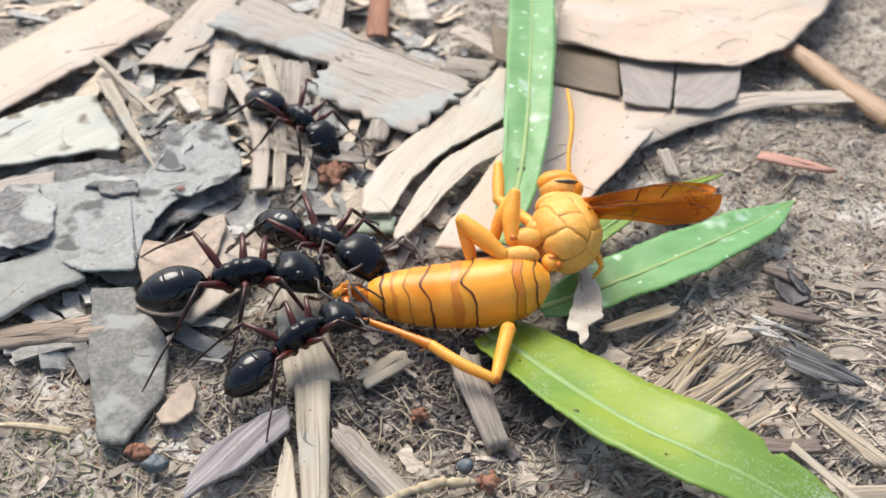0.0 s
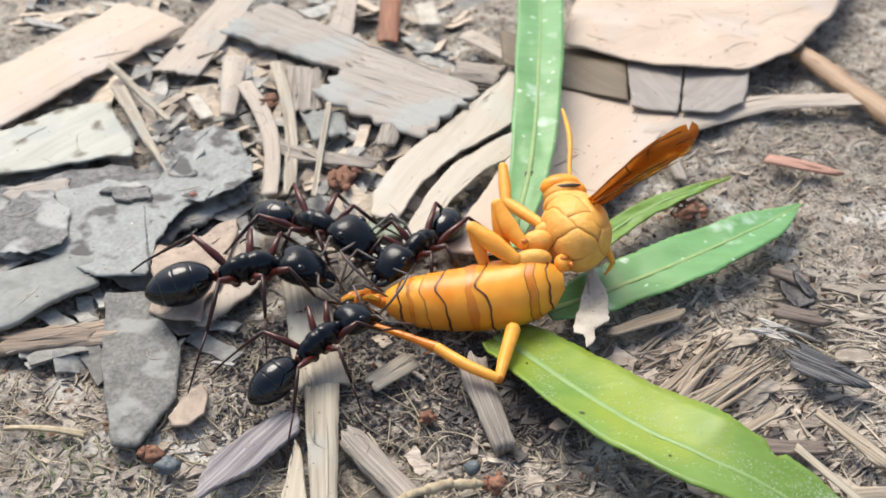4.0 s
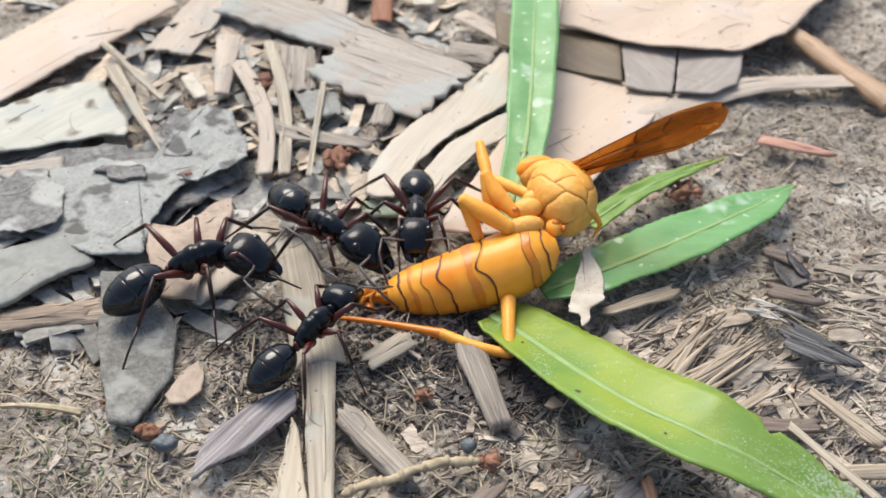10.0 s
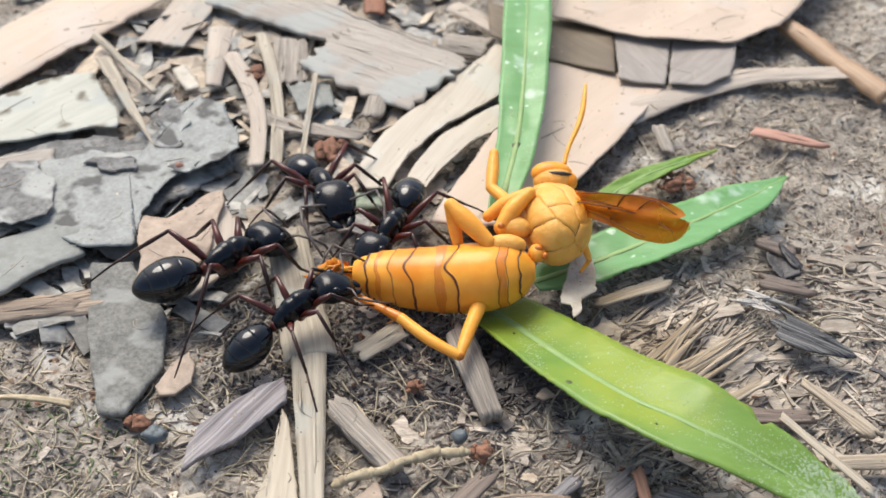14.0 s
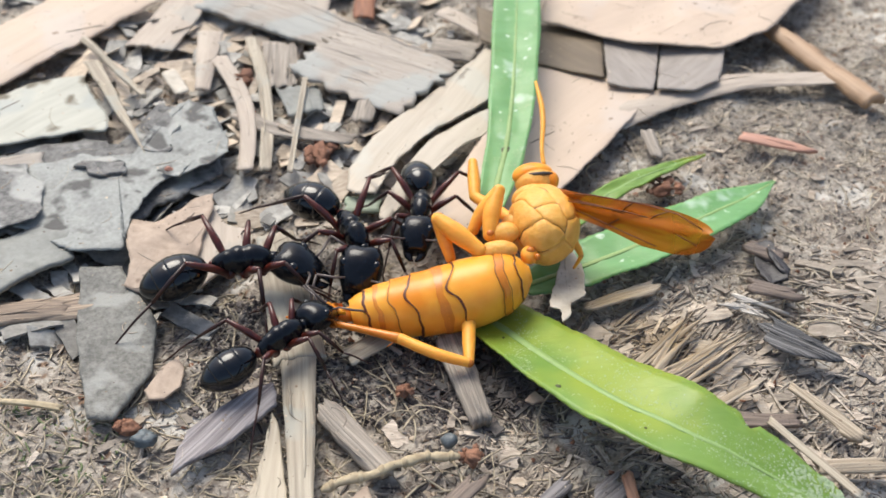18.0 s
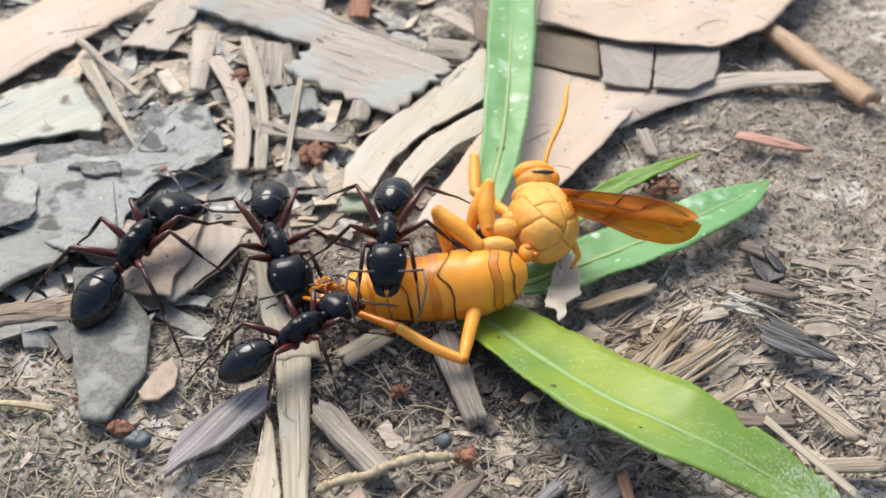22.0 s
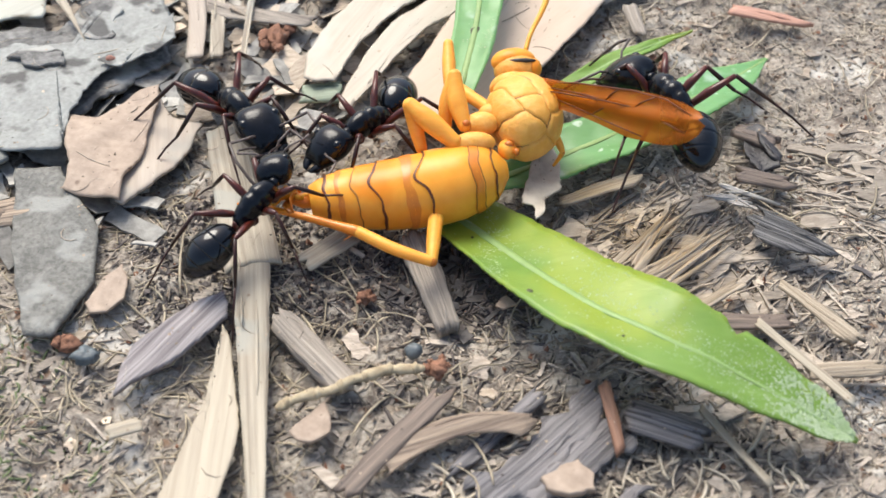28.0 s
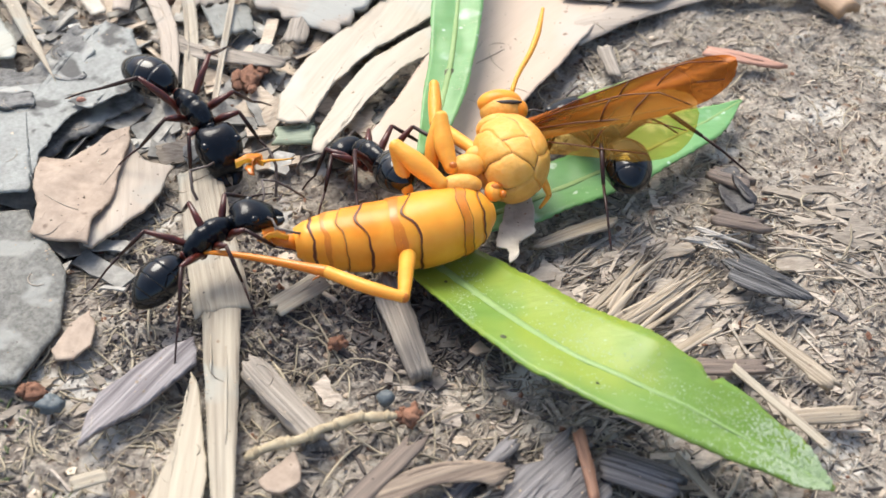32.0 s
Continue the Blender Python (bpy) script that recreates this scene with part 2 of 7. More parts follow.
def wing_material(name, tone, clear, lo, hi):
    m = bpy.data.materials.new(name)
    m.use_nodes = True
    n, l = m.node_tree.nodes, m.node_tree.links
    p = n["Principled BSDF"]
    p.inputs["Base Color"].default_value = (*tone, 1)
    p.inputs["Roughness"].default_value = 0.45
    tr = n.new("ShaderNodeBsdfTransparent")
    tr.inputs[0].default_value = (*clear, 1)
    mx = n.new("ShaderNodeMixShader")
    t = n.new("ShaderNodeTexNoise")
    t.inputs["Scale"].default_value = 200
    r = n.new("ShaderNodeMapRange")
    r.inputs["To Min"].default_value, r.inputs["To Max"].default_value = lo, hi
    co = n.new("ShaderNodeTexCoord")
    l.new(co.outputs["Object"], t.inputs["Vector"])
    l.new(t.outputs[0], r.inputs["Value"])
    l.new(r.outputs[0], mx.inputs[0])
    l.new(tr.outputs[0], mx.inputs[1])
    l.new(p.outputs[0], mx.inputs[2])
    l.new(mx.outputs[0], n["Material Output"].inputs[0])
    return m


WING = wing_material("wing_membrane_amber", (0.52, 0.165, 0.014), (0.98, 0.62, 0.24), 0.25, 0.66)
WINGD = wing_material("wing_membrane_clear", (0.60, 0.32, 0.06), (1.0, 0.90, 0.58), 0.02, 0.32)


# ---- shape helpers ----
def mesh_of(name, verts, faces, material, smooth=True):
    me = bpy.data.meshes.new(name)
    me.from_pydata([(x * MM, y * MM, z * MM) for x, y, z in verts], [], faces)
    me.materials.append(material)
    if smooth:
        me.polygons.foreach_set("use_smooth", [True] * len(me.polygons))
    me.update()
    return me


def part(name, shape, material, parent, label="", at=None):
    """Links a shape (verts, faces) as one mesh under a thing or a part."""
    ob = new(name, mesh_of(name, *shape, material))
    ob.parent = parent
    if at is not None:
        ob.matrix_basis = at
    if label:
        tagged(ob, label)
    return ob


def thing(name, shape, material, m, label, category, group="", kind=""):
    ob = new(name, mesh_of(name, *shape, material))
    ob.matrix_basis = m
    return tagged(ob, label, category, group, kind)


def holder(name, m, label, category, group=""):
    ob = new(name)
    ob.empty_display_size = 0.002
    ob.matrix_basis = m
    return tagged(ob, label, category, group)


def tube(points, radii, sides=8, flat=1.0):
    """A round tube through points with a radius at each, closed at both ends."""
    pts = [Vector(p) for p in points]
    verts, faces = [], []
    ref = Vector((0, 0, 1))
    for i, p in enumerate(pts):
        d = (pts[min(i + 1, len(pts) - 1)] - pts[max(i - 1, 0)]).normalized()
        s = d.cross(ref)
        s = s.normalized() if s.length > 0.15 else d.cross(Vector((0, 1, 0))).normalized()
        u = s.cross(d)
        for k in range(sides):
            a = 2 * math.pi * k / sides
            verts.append(tuple(p + (s * math.cos(a) + u * math.sin(a) * flat) * radii[i]))
    for i in range(len(pts) - 1):
        for k in range(sides):
            a, b = i * sides + k, i * sides + (k + 1) % sides
            faces.append((a, b, b + sides, a + sides))
    faces.append(tuple(reversed(range(sides))))
    faces.append(tuple(range((len(pts) - 1) * sides, len(pts) * sides)))
    return verts, faces


def blob(profile, sides=24, wide=1.0, high=1.0, dent=None):
    """A lathe round x: profile rows (x, radius, z offset); closed by its narrow ends."""
    verts, faces = [], []
    for x, r, zo in profile:
        for k in range(sides):
            a = 2 * math.pi * k / sides
            y, z = math.cos(a) * r * wide, math.sin(a) * r * high + zo
            if dent:
                x2, y, z = dent(x, y, z)
            else:
                x2 = x
            verts.append((x2, y, z))
    for i in range(len(profile) - 1):
        for k in range(sides):
            a, b = i * sides + k, i * sides + (k + 1) % sides
            faces.append((a, a + sides, b + sides, b))
    faces.append(tuple(range(sides)))
    faces.append(tuple(reversed(range((len(profile) - 1) * sides, len(profile) * sides))))
    return verts, faces


def egg(length, radius, power=1.0, n=18, skew=0.0):
    """Profile of an egg from x=0 to length; skew moves its widest place."""
    rows = []
    for i in range(n + 1):
        u = 0.5 - 0.5 * math.cos(math.pi * i / n)
        v = u ** (1 + skew) if skew >= 0 else 1 - (1 - u) ** (1 - skew)
        rows.append((u * length, max(0.02, radius * math.sin(math.pi * v) ** power), 0))
    return rows


def nz(x, y, z=0.0, s=1.0):
    return noise.noise((x * s, y * s, z * s))


# ---- litter pieces ----
LITTER_GROUP = "leaf litter"
COUNT = [0]


def strip(name, label, material, a, b, w0, w1, arch=0.3, bend=0.0, th=0.25, ends=0.3, tip=0, rag=0.08, sag=0.0):
    """A long fibrous piece from a to b with thickness, curl, ragged edges and broken ends."""
    COUNT[0] += 1
    seed = COUNT[0] * 7.31
    leafy = "leaf" in name or name == "straw"
    if leafy:
        rag, ends, arch, th = rag * 0.35, ends * 0.7, arch * (0.5 if "leaf" in name else 0.8), th * 0.7
    ridge = 0.045 if leafy else 0.12
    a, b = Vector(a), Vector(b)
    d = b - a
    length = d.length
    nl, nw = max(10, min(60, int(length / 0.45))), max(6, min(22, int(max(w0, w1) / 0.35)))
    verts, faces = [], []
    for side in (1, -1):
        for i in range(nl + 1):
            u = i / nl
            w = w0 + (w1 - w0) * u
            if tip:
                w *= max(0.06, 1 - u ** 3) if tip == 1 else math.sqrt(max(0.03, 1 - max(0.0, 1 - u / 0.16) ** 2))
            for j in range(nw + 1):
                v = j / nw * 2 - 1
                edge = 1 + rag * 2 * nz(u * length * 0.7, seed, v > 0) + rag * nz(u * length * 2.5, seed, 3 + (v > 0))
                jag = ends * (nz(v * w * 1.1, seed, 9 + 5 * (u > 0.5)) * 2 + nz(v * w * 4, seed, 9 + 5 * (u > 0.5)))
                x = u * length + (jag * (1 - u) ** 6 if u < 0.5 else jag * u ** 6)
                y = v * w / 2 * edge + bend * math.sin(math.pi * u) * length * 0.12
                z = arch * w * 0.25 * (1 - v * v) + sag * math.sin(math.pi * u)
                z += ridge * nz(u * length * 0.15, v * w * 2.2, seed) + 0.05 * nz(u * length * 0.5, v * w * 6, seed + 4)
                z += 0.25 * nz(u * length * 0.2, v * 0.5, seed + 8)
                edge_in = 1 - 0.06 * (abs(v) > 0.99)
                verts.append((x, y * edge_in, z if side > 0 else z - th * (1 if abs(v) < 0.99 else 0.5)))
    base = (nl + 1) * (nw + 1)
    idx = lambda s, i, j: s * base + i * (nw + 1) + j
    for i in range(nl):
        for j in range(nw):
            faces.append((idx(0, i, j), idx(0, i + 1, j), idx(0, i + 1, j + 1), idx(0, i, j + 1)))
            faces.append((idx(1, i, j), idx(1, i, j + 1), idx(1, i + 1, j + 1), idx(1, i + 1, j)))
    for i in range(nl):
        faces.append((idx(0, i, 0), idx(1, i, 0), idx(1, i + 1, 0), idx(0, i + 1, 0)))
        faces.append((idx(0, i, nw), idx(0, i + 1, nw), idx(1, i + 1, nw), idx(1, i, nw)))
    for j in range(nw):
        faces.append((idx(0, 0, j), idx(0, 0, j + 1), idx(1, 0, j + 1), idx(1, 0, j)))
        faces.append((idx(0, nl, j), idx(1, nl, j), idx(1, nl, j + 1), idx(0, nl, j + 1)))
    strands = []
    rnd = random.Random(COUNT[0])
    leafy = "leaf" in name
    for q in range(min(6, int(max(w0, w1) * (0.7 if leafy else 1.2)))):
        j = rnd.randrange(1, nw)
        i0 = 0 if leafy else rnd.randrange(0, nl // 2)
        i1 = nl if leafy else rnd.randrange(i0 + 4, nl + 1)
        pts = [verts[i * (nw + 1) + j] for i in range(i0, i1 + 1, 2)]
        drift = rnd.uniform(-0.12, 0.12)
        if len(pts) > 2:
            loose = 0 if leafy or rnd.random() < 0.7 else rnd.uniform(0.2, 0.6)
            n = len(pts) - 1
            strands.append(([(x, y + drift, z - 0.012 + loose * (k / n) ** 3) for k, (x, y, z) in enumerate(pts)], rnd.uniform(0.018, 0.032) if leafy else rnd.uniform(0.05, 0.12)))
    yaw, pitch = math.atan2(d.y, d.x), math.asin(d.z / length)
    m = Matrix.Translation(a * MM) @ Matrix.Rotation(yaw, 4, "Z") @ Matrix.Rotation(-pitch, 4, "Y")
    ob = thing(name, (verts, faces), material, m, label, name.replace("_", " "), LITTER_GROUP)
    for pts, r in strands:
        part("vein" if leafy else "fibre", tube(pts, [r * 0.5] + [r] * (len(pts) - 2) + [r * 0.3], 6, 0.6), material, ob)
    return ob


def slab(name, label, material, corners, z=0.5, th=0.3, rag=0.2, relief=0.25, veins=0):
    """A flat broken piece with the given corners, a ragged rim and an uneven top."""
    COUNT[0] += 1
    seed = COUNT[0] * 5.17
    cs = [Vector((x, y)) for x, y in corners]
    cx, cy = sum(c.x for c in cs) / len(cs), sum(c.y for c in cs) / len(cs)
    rim = []
    for i, c in enumerate(cs):
        d = cs[(i + 1) % len(cs)] - c
        steps = max(2, int(d.length / 0.35))
        for k in range(steps):
            p = c + d * (k / steps)
            out = Vector((d.y, -d.x)).normalized()
            if (p - Vector((cx, cy))).dot(out) < 0:
                out = -out
            p = p + out * rag * (nz(p.x * 0.6, p.y * 0.6, seed) * 2 + nz(p.x * 2.5, p.y * 2.5, seed))
            rim.append((p.x - cx, p.y - cy))
    n = len(rim)
    far = max(range(n), key=lambda k: math.hypot(*rim[k]))
    grain = math.atan2(rim[far][1], rim[far][0])
    rim = [(x * math.cos(grain) + y * math.sin(grain), y * math.cos(grain) - x * math.sin(grain)) for x, y in rim]
    rings = (1.0, 0.96, 0.88, 0.78, 0.66, 0.54, 0.42, 0.30, 0.18, 0.08)
    verts, faces = [], []
    lift = lambda x, y: relief * (1.6 * nz(x * 0.18, y * 0.18, seed) + 0.45 * nz(x * 0.5, y * 0.5, seed + 2))
    for q, f in enumerate(rings):
        for x, y in rim:
            verts.append((x * f, y * f, lift(x * f, y * f) - (0.3 * th if q == 0 else 0)))
    verts.append((0, 0, lift(0, 0)))
    top = len(verts) - 1
    for q in range(len(rings) - 1):
        for k in range(n):
            b = (k + 1) % n
            faces.append((q * n + k, q * n + b, (q + 1) * n + b, (q + 1) * n + k))
    for k in range(n):
        faces.append(((len(rings) - 1) * n + k, (len(rings) - 1) * n + (k + 1) % n, top))
    low = len(verts)
    for q, f in enumerate(rings):
        for x, y in rim:
            verts.append((x * f * 0.985, y * f * 0.985, lift(x * f, y * f) - th))
    verts.append((0, 0, lift(0, 0) - th))
    for k in range(n):
        b = (k + 1) % n
        faces.append((k, low + k, low + b, b))
        for q in range(len(rings) - 1):
            faces.append((low + (q + 1) * n + k, low + (q + 1) * n + b, low + q * n + b, low + q * n + k))
        faces.append((len(verts) - 1, low + (len(rings) - 1) * n + b, low + (len(rings) - 1) * n + k))
    ob = thing(name, (verts, faces), material, Matrix.Translation((cx * MM, cy * MM, z * MM)) @ Matrix.Rotation(grain, 4, "Z"), label, name.replace("_", " "), LITTER_GROUP)
    if veins:
        far = max(range(n), key=lambda k: math.hypot(*rim[k]))
        a = math.atan2(rim[far][1], rim[far][0])
        ca, sa = math.cos(a), math.sin(a)

        def inside(x, y):
            hit = False
            for k in range(n):
                (x0, y0), (x1, y1) = rim[k], rim[(k + 1) % n]
                if (y0 > y) != (y1 > y) and x < (x1 - x0) * (y - y0) / (y1 - y0) + x0:
                    hit = not hit
            return hit

        reach = max(math.hypot(x, y) for x, y in rim)
        for q in range(veins):
            off = (q + 0.5) / veins * 2 - 1
            run = []
            for k in range(41):
                u = (k / 20 - 1) * reach
                v = off * reach * 0.8 + 0.3 * nz(u * 0.2, q, seed)
                x, y = u * ca - v * sa, u * sa + v * ca
                if inside(x / 0.97, y / 0.97):
                    run.append((x, y, lift(x, y) - 0.012))
                elif len(run) > 3:
                    break
                else:
                    run = []
            if len(run) > 3:
                part("vein", tube(run, [0.012] + [0.026] * (len(run) - 2) + [0.012], 6, 0.6), material, ob)
    return ob


def pebble(name, label, material, x, y, z, rx, ry, rz, rough=0.25, kids=0, scatter=1.0):
    """A lumpy grain of soil or stone; kids: smaller lumps that stick to it."""
    COUNT[0] += 1
    rnd = random.Random(COUNT[0])

    def lump(cx, cy, cz, a, b, c, seed):
        vs, fs, n, sides = [], [], 9, 14
        for i in range(n + 1):
            th = math.pi * i / n
            for k in range(sides):
                ph = 2 * math.pi * k / sides
                px, py, pz = math.sin(th) * math.cos(ph), math.sin(th) * math.sin(ph), math.cos(th)
                f = 1 + rough * (1.5 * nz(px, py, pz + seed, 1.3) + 0.8 * nz(px, py, pz + seed, 3.1))
                vs.append((cx + px * a * f, cy + py * b * f, cz + pz * c * f))
        for i in range(n):
            for k in range(sides):
                t = (k + 1) % sides
                fs.append((i * sides + k, (i + 1) * sides + k, (i + 1) * sides + t, i * sides + t))
        return vs, fs

    ob = thing(name, lump(0, 0, 0, rx, ry, rz, COUNT[0] * 3.7), material, Matrix.Translation(Vector((x, y, z)) * MM), label, name.replace("_", " "), LITTER_GROUP)
    for k in range(kids):
        a = rnd.uniform(0, 6.28)
        s = rnd.uniform(0.3, 0.6)
        part("lump", lump(math.cos(a) * rx * scatter, math.sin(a) * ry * scatter, rnd.uniform(-0.2, 0.4) * rz, rx * s, ry * s, rz * s, k * 9.1), material, ob)
    return ob


def rootlet(label, material, path, radius):
    """A thin root with kinks and knots along it."""
    COUNT[0] += 1
    pts, rad = [], []
    for i in range(len(path) - 1):
        a, b = Vector(path[i]), Vector(path[i + 1])
        for k in range(6):
            p = a.lerp(b, k / 6)
            q = i + k / 6
            pts.append(p - Vector(path[0]) + Vector((nz(q, 1, COUNT[0], 1.3), nz(q, 2, COUNT[0], 1.3), 0.4 * nz(q, 3, COUNT[0], 1.3))) * 0.25)
            rad.append(radius * (0.75 + 0.5 * abs(nz(q, 4, COUNT[0], 2.1)) + 0.25 * (k == 0)))
    rad[0], rad[-1] = radius * 0.4, radius * 0.5
    ob = thing("root", tube(pts, rad, 9, 0.85), material, Matrix.Translation(Vector(path[0]) * MM), label, "root", LITTER_GROUP)
    for k in range(2, len(pts) - 2, 5):
        part("knot", tube([pts[k] + Vector((-radius * 0.7, 0, 0)), pts[k], pts[k] + Vector((radius * 0.7, 0, 0))], [radius * 0.7, radius * 1.2, radius * 0.6], 8), material, ob)
    return ob


# ---- ground ----
def ground_height(x, y):
    h = 1.1 * nz(x * 0.05, y * 0.05, 1) + 0.7 * nz(x * 0.16, y * 0.16, 2) + 0.45 * nz(x * 0.5, y * 0.5, 3) + 0.22 * nz(x * 1.4, y * 1.4, 4)
    if abs(x) > 120 or abs(y) > 140:
        return h * 0.3 - 0.7
    # matted fibre ridges in two directions
    mix = min(1.0, max(0.0, 0.5 + 1.5 * nz(x * 0.12, y * 0.12, 7)))
    r1 = nz((x * 0.82 + y * 0.57) * 0.3, (-x * 0.57 + y * 0.82) * 2.0, 5)
    r2 = nz((x * 0.94 - y * 0.34) * 0.3, (x * 0.34 + y * 0.94) * 2.0, 6)
    return h + 0.3 * (r1 * mix + r2 * (1 - mix)) + 0.10 * nz(x * 3.1, y * 3.1, 8) - 0.7


def axis_steps(lo, hi, step):
    inner = list(np.arange(lo, hi + step, step))
    out, gap = [], step
    x = inner[-1]
    while x < 2.0e6:
        gap *= 1.6
        x += gap
        out.append(x)
    left, gap, x = [], step, inner[0]
    while x > -2.0e6:
        gap *= 1.6
        x -= gap
        left.append(x)
    return left[::-1] + inner + out


def build_ground():
    xs, ys = axis_steps(-48, 50, 0.28), axis_steps(-32, 58, 0.28)
    verts = [(x, y, ground_height(x, y)) for y in ys for x in xs]
    w = len(xs)
    faces = [(j * w + i, j * w + i + 1, (j + 1) * w + i + 1, (j + 1) * w + i) for j in range(len(ys) - 1) for i in range(w - 1)]
    thing("ground", (verts, faces), SOIL, Matrix(), "damp grey brown soil with rotted plant fibres", "ground", kind="structure")


build_ground()


def fibres(name, label, material, count, boxes, length, radius, lift, seed, curl=0.4):
    """Many thin curved plant fibres lying on the soil, in one mesh."""
    rnd = random.Random(seed)
    verts, faces = [], []
    for _ in range(count):
        x0, y0, x1, y1, ang, spread = rnd.choice(boxes)
        x, y = rnd.uniform(x0, x1), rnd.uniform(y0, y1)
        a = radians(ang + rnd.gauss(0, spread))
        n, ln, r = 6, rnd.uniform(*length) * rnd.uniform(0.5, 1), rnd.uniform(*radius)
        k, dz = rnd.gauss(0, curl), rnd.uniform(-0.15, 0.15)
        base = ground_height(x, y) + rnd.uniform(*lift)
        flat = rnd.uniform(0.3, 1)
        first = len(verts)
        px, py = x, y
        for i in range(n):
            a += k / n
            px, py = px + math.cos(a) * ln / n, py + math.sin(a) * ln / n
            z = base * 0.5 + 0.5 * (ground_height(px, py) + lift[1] * 0.6) + dz * (i - 2) * 0.3
            s = (-math.sin(a), math.cos(a))
            rr = r * (0.5 if i in (0, n - 1) else 1)
            z += 0.04 * nz(px * 2, py * 2, k)
            verts += [(px + s[0] * rr, py + s[1] * rr, z), (px, py, z + rr * flat), (px - s[0] * rr, py - s[1] * rr, z), (px, py, z - rr * flat)]
            if i:
                q = first + (i - 1) * 4
                for c in range(4):
                    d = (c + 1) % 4
                    faces.append((q + c, q + d, q + 4 + d, q + 4 + c))
        q = first + (n - 1) * 4
        faces += [(first + 3, first + 2, first + 1, first), (q, q + 1, q + 2, q + 3)]
    return thing(name, (verts, faces), material, Matrix(), label, "plant fibres", kind="stuff")


def crumbs(name, label, material, count, box, size, seed):
    rnd = random.Random(seed)
    verts, faces = [], []
    for _ in range(count):
        x, y = rnd.uniform(box[0], box[2]), rnd.uniform(box[1], box[3])
        s = rnd.uniform(*size) * rnd.uniform(0.4, 1)
        z = ground_height(x, y) + s * 0.25
        f = len(verts)
        ax, ay, az = (rnd.uniform(0.6, 1.4) for _ in range(3))
        tw = rnd.uniform(0, 3.14)
        for dx, dy, dz in ((1, 0, 0), (0, 1, 0), (-1, 0, 0), (0, -1, 0), (0, 0, 1), (0, 0, -1), (0.6, 0.6, 0.5), (-0.6, 0.6, 0.5), (-0.6, -0.6, 0.5), (0.6, -0.6, 0.5)):
            j = rnd.uniform(0.45, 1.35) * s
            ux, uy = dx * math.cos(tw) - dy * math.sin(tw), dx * math.sin(tw) + dy * math.cos(tw)
            verts.append((x + ux * j * ax, y + uy * j * ay, z + dz * j * az))
        for t in ((0, 6, 9), (6, 0, 1), (1, 7, 6), (7, 1, 2), (2, 8, 7), (8, 2, 3), (3, 9, 8), (9, 3, 0), (6, 7, 4), (7, 8, 4), (8, 9, 4), (9, 6, 4), (1, 0, 5), (2, 1, 5), (3, 2, 5), (0, 3, 5)):
            faces.append(tuple(f + k for k in t))
    ob = thing(name, (verts, faces), material, Matrix(), label, "soil crumbs", kind="stuff")
    ob.data.polygons.foreach_set("use_smooth", [False] * len(ob.data.polygons))
    return ob


def flakes(name, label, material, count, boxes, size, seed, slim=2.2, tilt=0.25, sink=(0.1, 0.7)):
    """Many small broken leaf and wood flakes, each a thin bent plate, in one mesh."""
    rnd = random.Random(seed)
    verts, faces = [], []
    for _ in range(count):
        x0, y0, x1, y1, ang, spread = rnd.choice(boxes)
        x, y = rnd.uniform(x0, x1), rnd.uniform(y0, y1)
        a = radians(ang + rnd.gauss(0, spread))
        ln = rnd.uniform(*size)
        wd = ln / rnd.uniform(1.2, slim * 1.8)
        th = rnd.uniform(0.08, 0.2)
        z = ground_height(x, y) + rnd.uniform(*sink)
        tx, ty, bow = rnd.gauss(0, tilt), rnd.gauss(0, tilt), rnd.uniform(-0.3, 0.5)
        n, f = 5, len(verts)
        jag = [(rnd.uniform(0.7, 1.15), rnd.uniform(0.7, 1.15)) for _ in range(n + 1)]
        skew0, skew1 = rnd.uniform(-0.3, 0.3), rnd.uniform(-0.3, 0.3)
        for i in range(n + 1):
            u = i / n - 0.5
            for v, lowered in ((1, 0), (-1, 0), (-1, 1), (1, 1)):
                w = v * wd / 2 * jag[i][0 if v > 0 else 1]
                lx = u * ln + (skew0 if i == 0 else skew1 if i == n else 0) * w * v * (1 if v > 0 else -1)
                lz = tx * lx + ty * w + bow * (0.25 - u * u) * 1.2 - th * lowered
                verts.append((x + lx * math.cos(a) - w * math.sin(a), y + lx * math.sin(a) + w * math.cos(a), z + lz))
            if i:
                q = f + (i - 1) * 4
                for c in range(4):
                    d = (c + 1) % 4
                    faces.append((q + c, q + 4 + c, q + 4 + d, q + d))
        q = f + n * 4
        faces += [(f, f + 1, f + 2, f + 3), (q + 3, q + 2, q + 1, q)]
    ob = thing(name, (verts, faces), material, Matrix(), label, "leaf fragments", kind="stuff")
    ob.data.polygons.foreach_set("use_smooth", [False] * len(ob.data.polygons))
    return ob


FIBREP = mat("fibre_pale", (0.50, 0.44, 0.34), (0.36, 0.31, 0.24), 0.8, 300, amount=0.8, bump=0.3, island=0.3)
FIBREB = mat("fibre_brown", (0.42, 0.36, 0.29), (0.27, 0.225, 0.18), 0.85, 300, amount=0.8, bump=0.4, island=0.35)
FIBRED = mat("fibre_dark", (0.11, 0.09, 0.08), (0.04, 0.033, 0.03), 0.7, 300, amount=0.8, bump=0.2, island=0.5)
FIBREY = mat("fibre_straw", (0.44, 0.38, 0.27), (0.28, 0.23, 0.16), 0.8, 300, amount=0.8, bump=0.3, island=0.35)
MOSS = mat("moss_green", (0.16, 0.20, 0.09), (0.09, 0.12, 0.05), 0.85, 400, amount=0.8, bump=0.4, island=0.4)
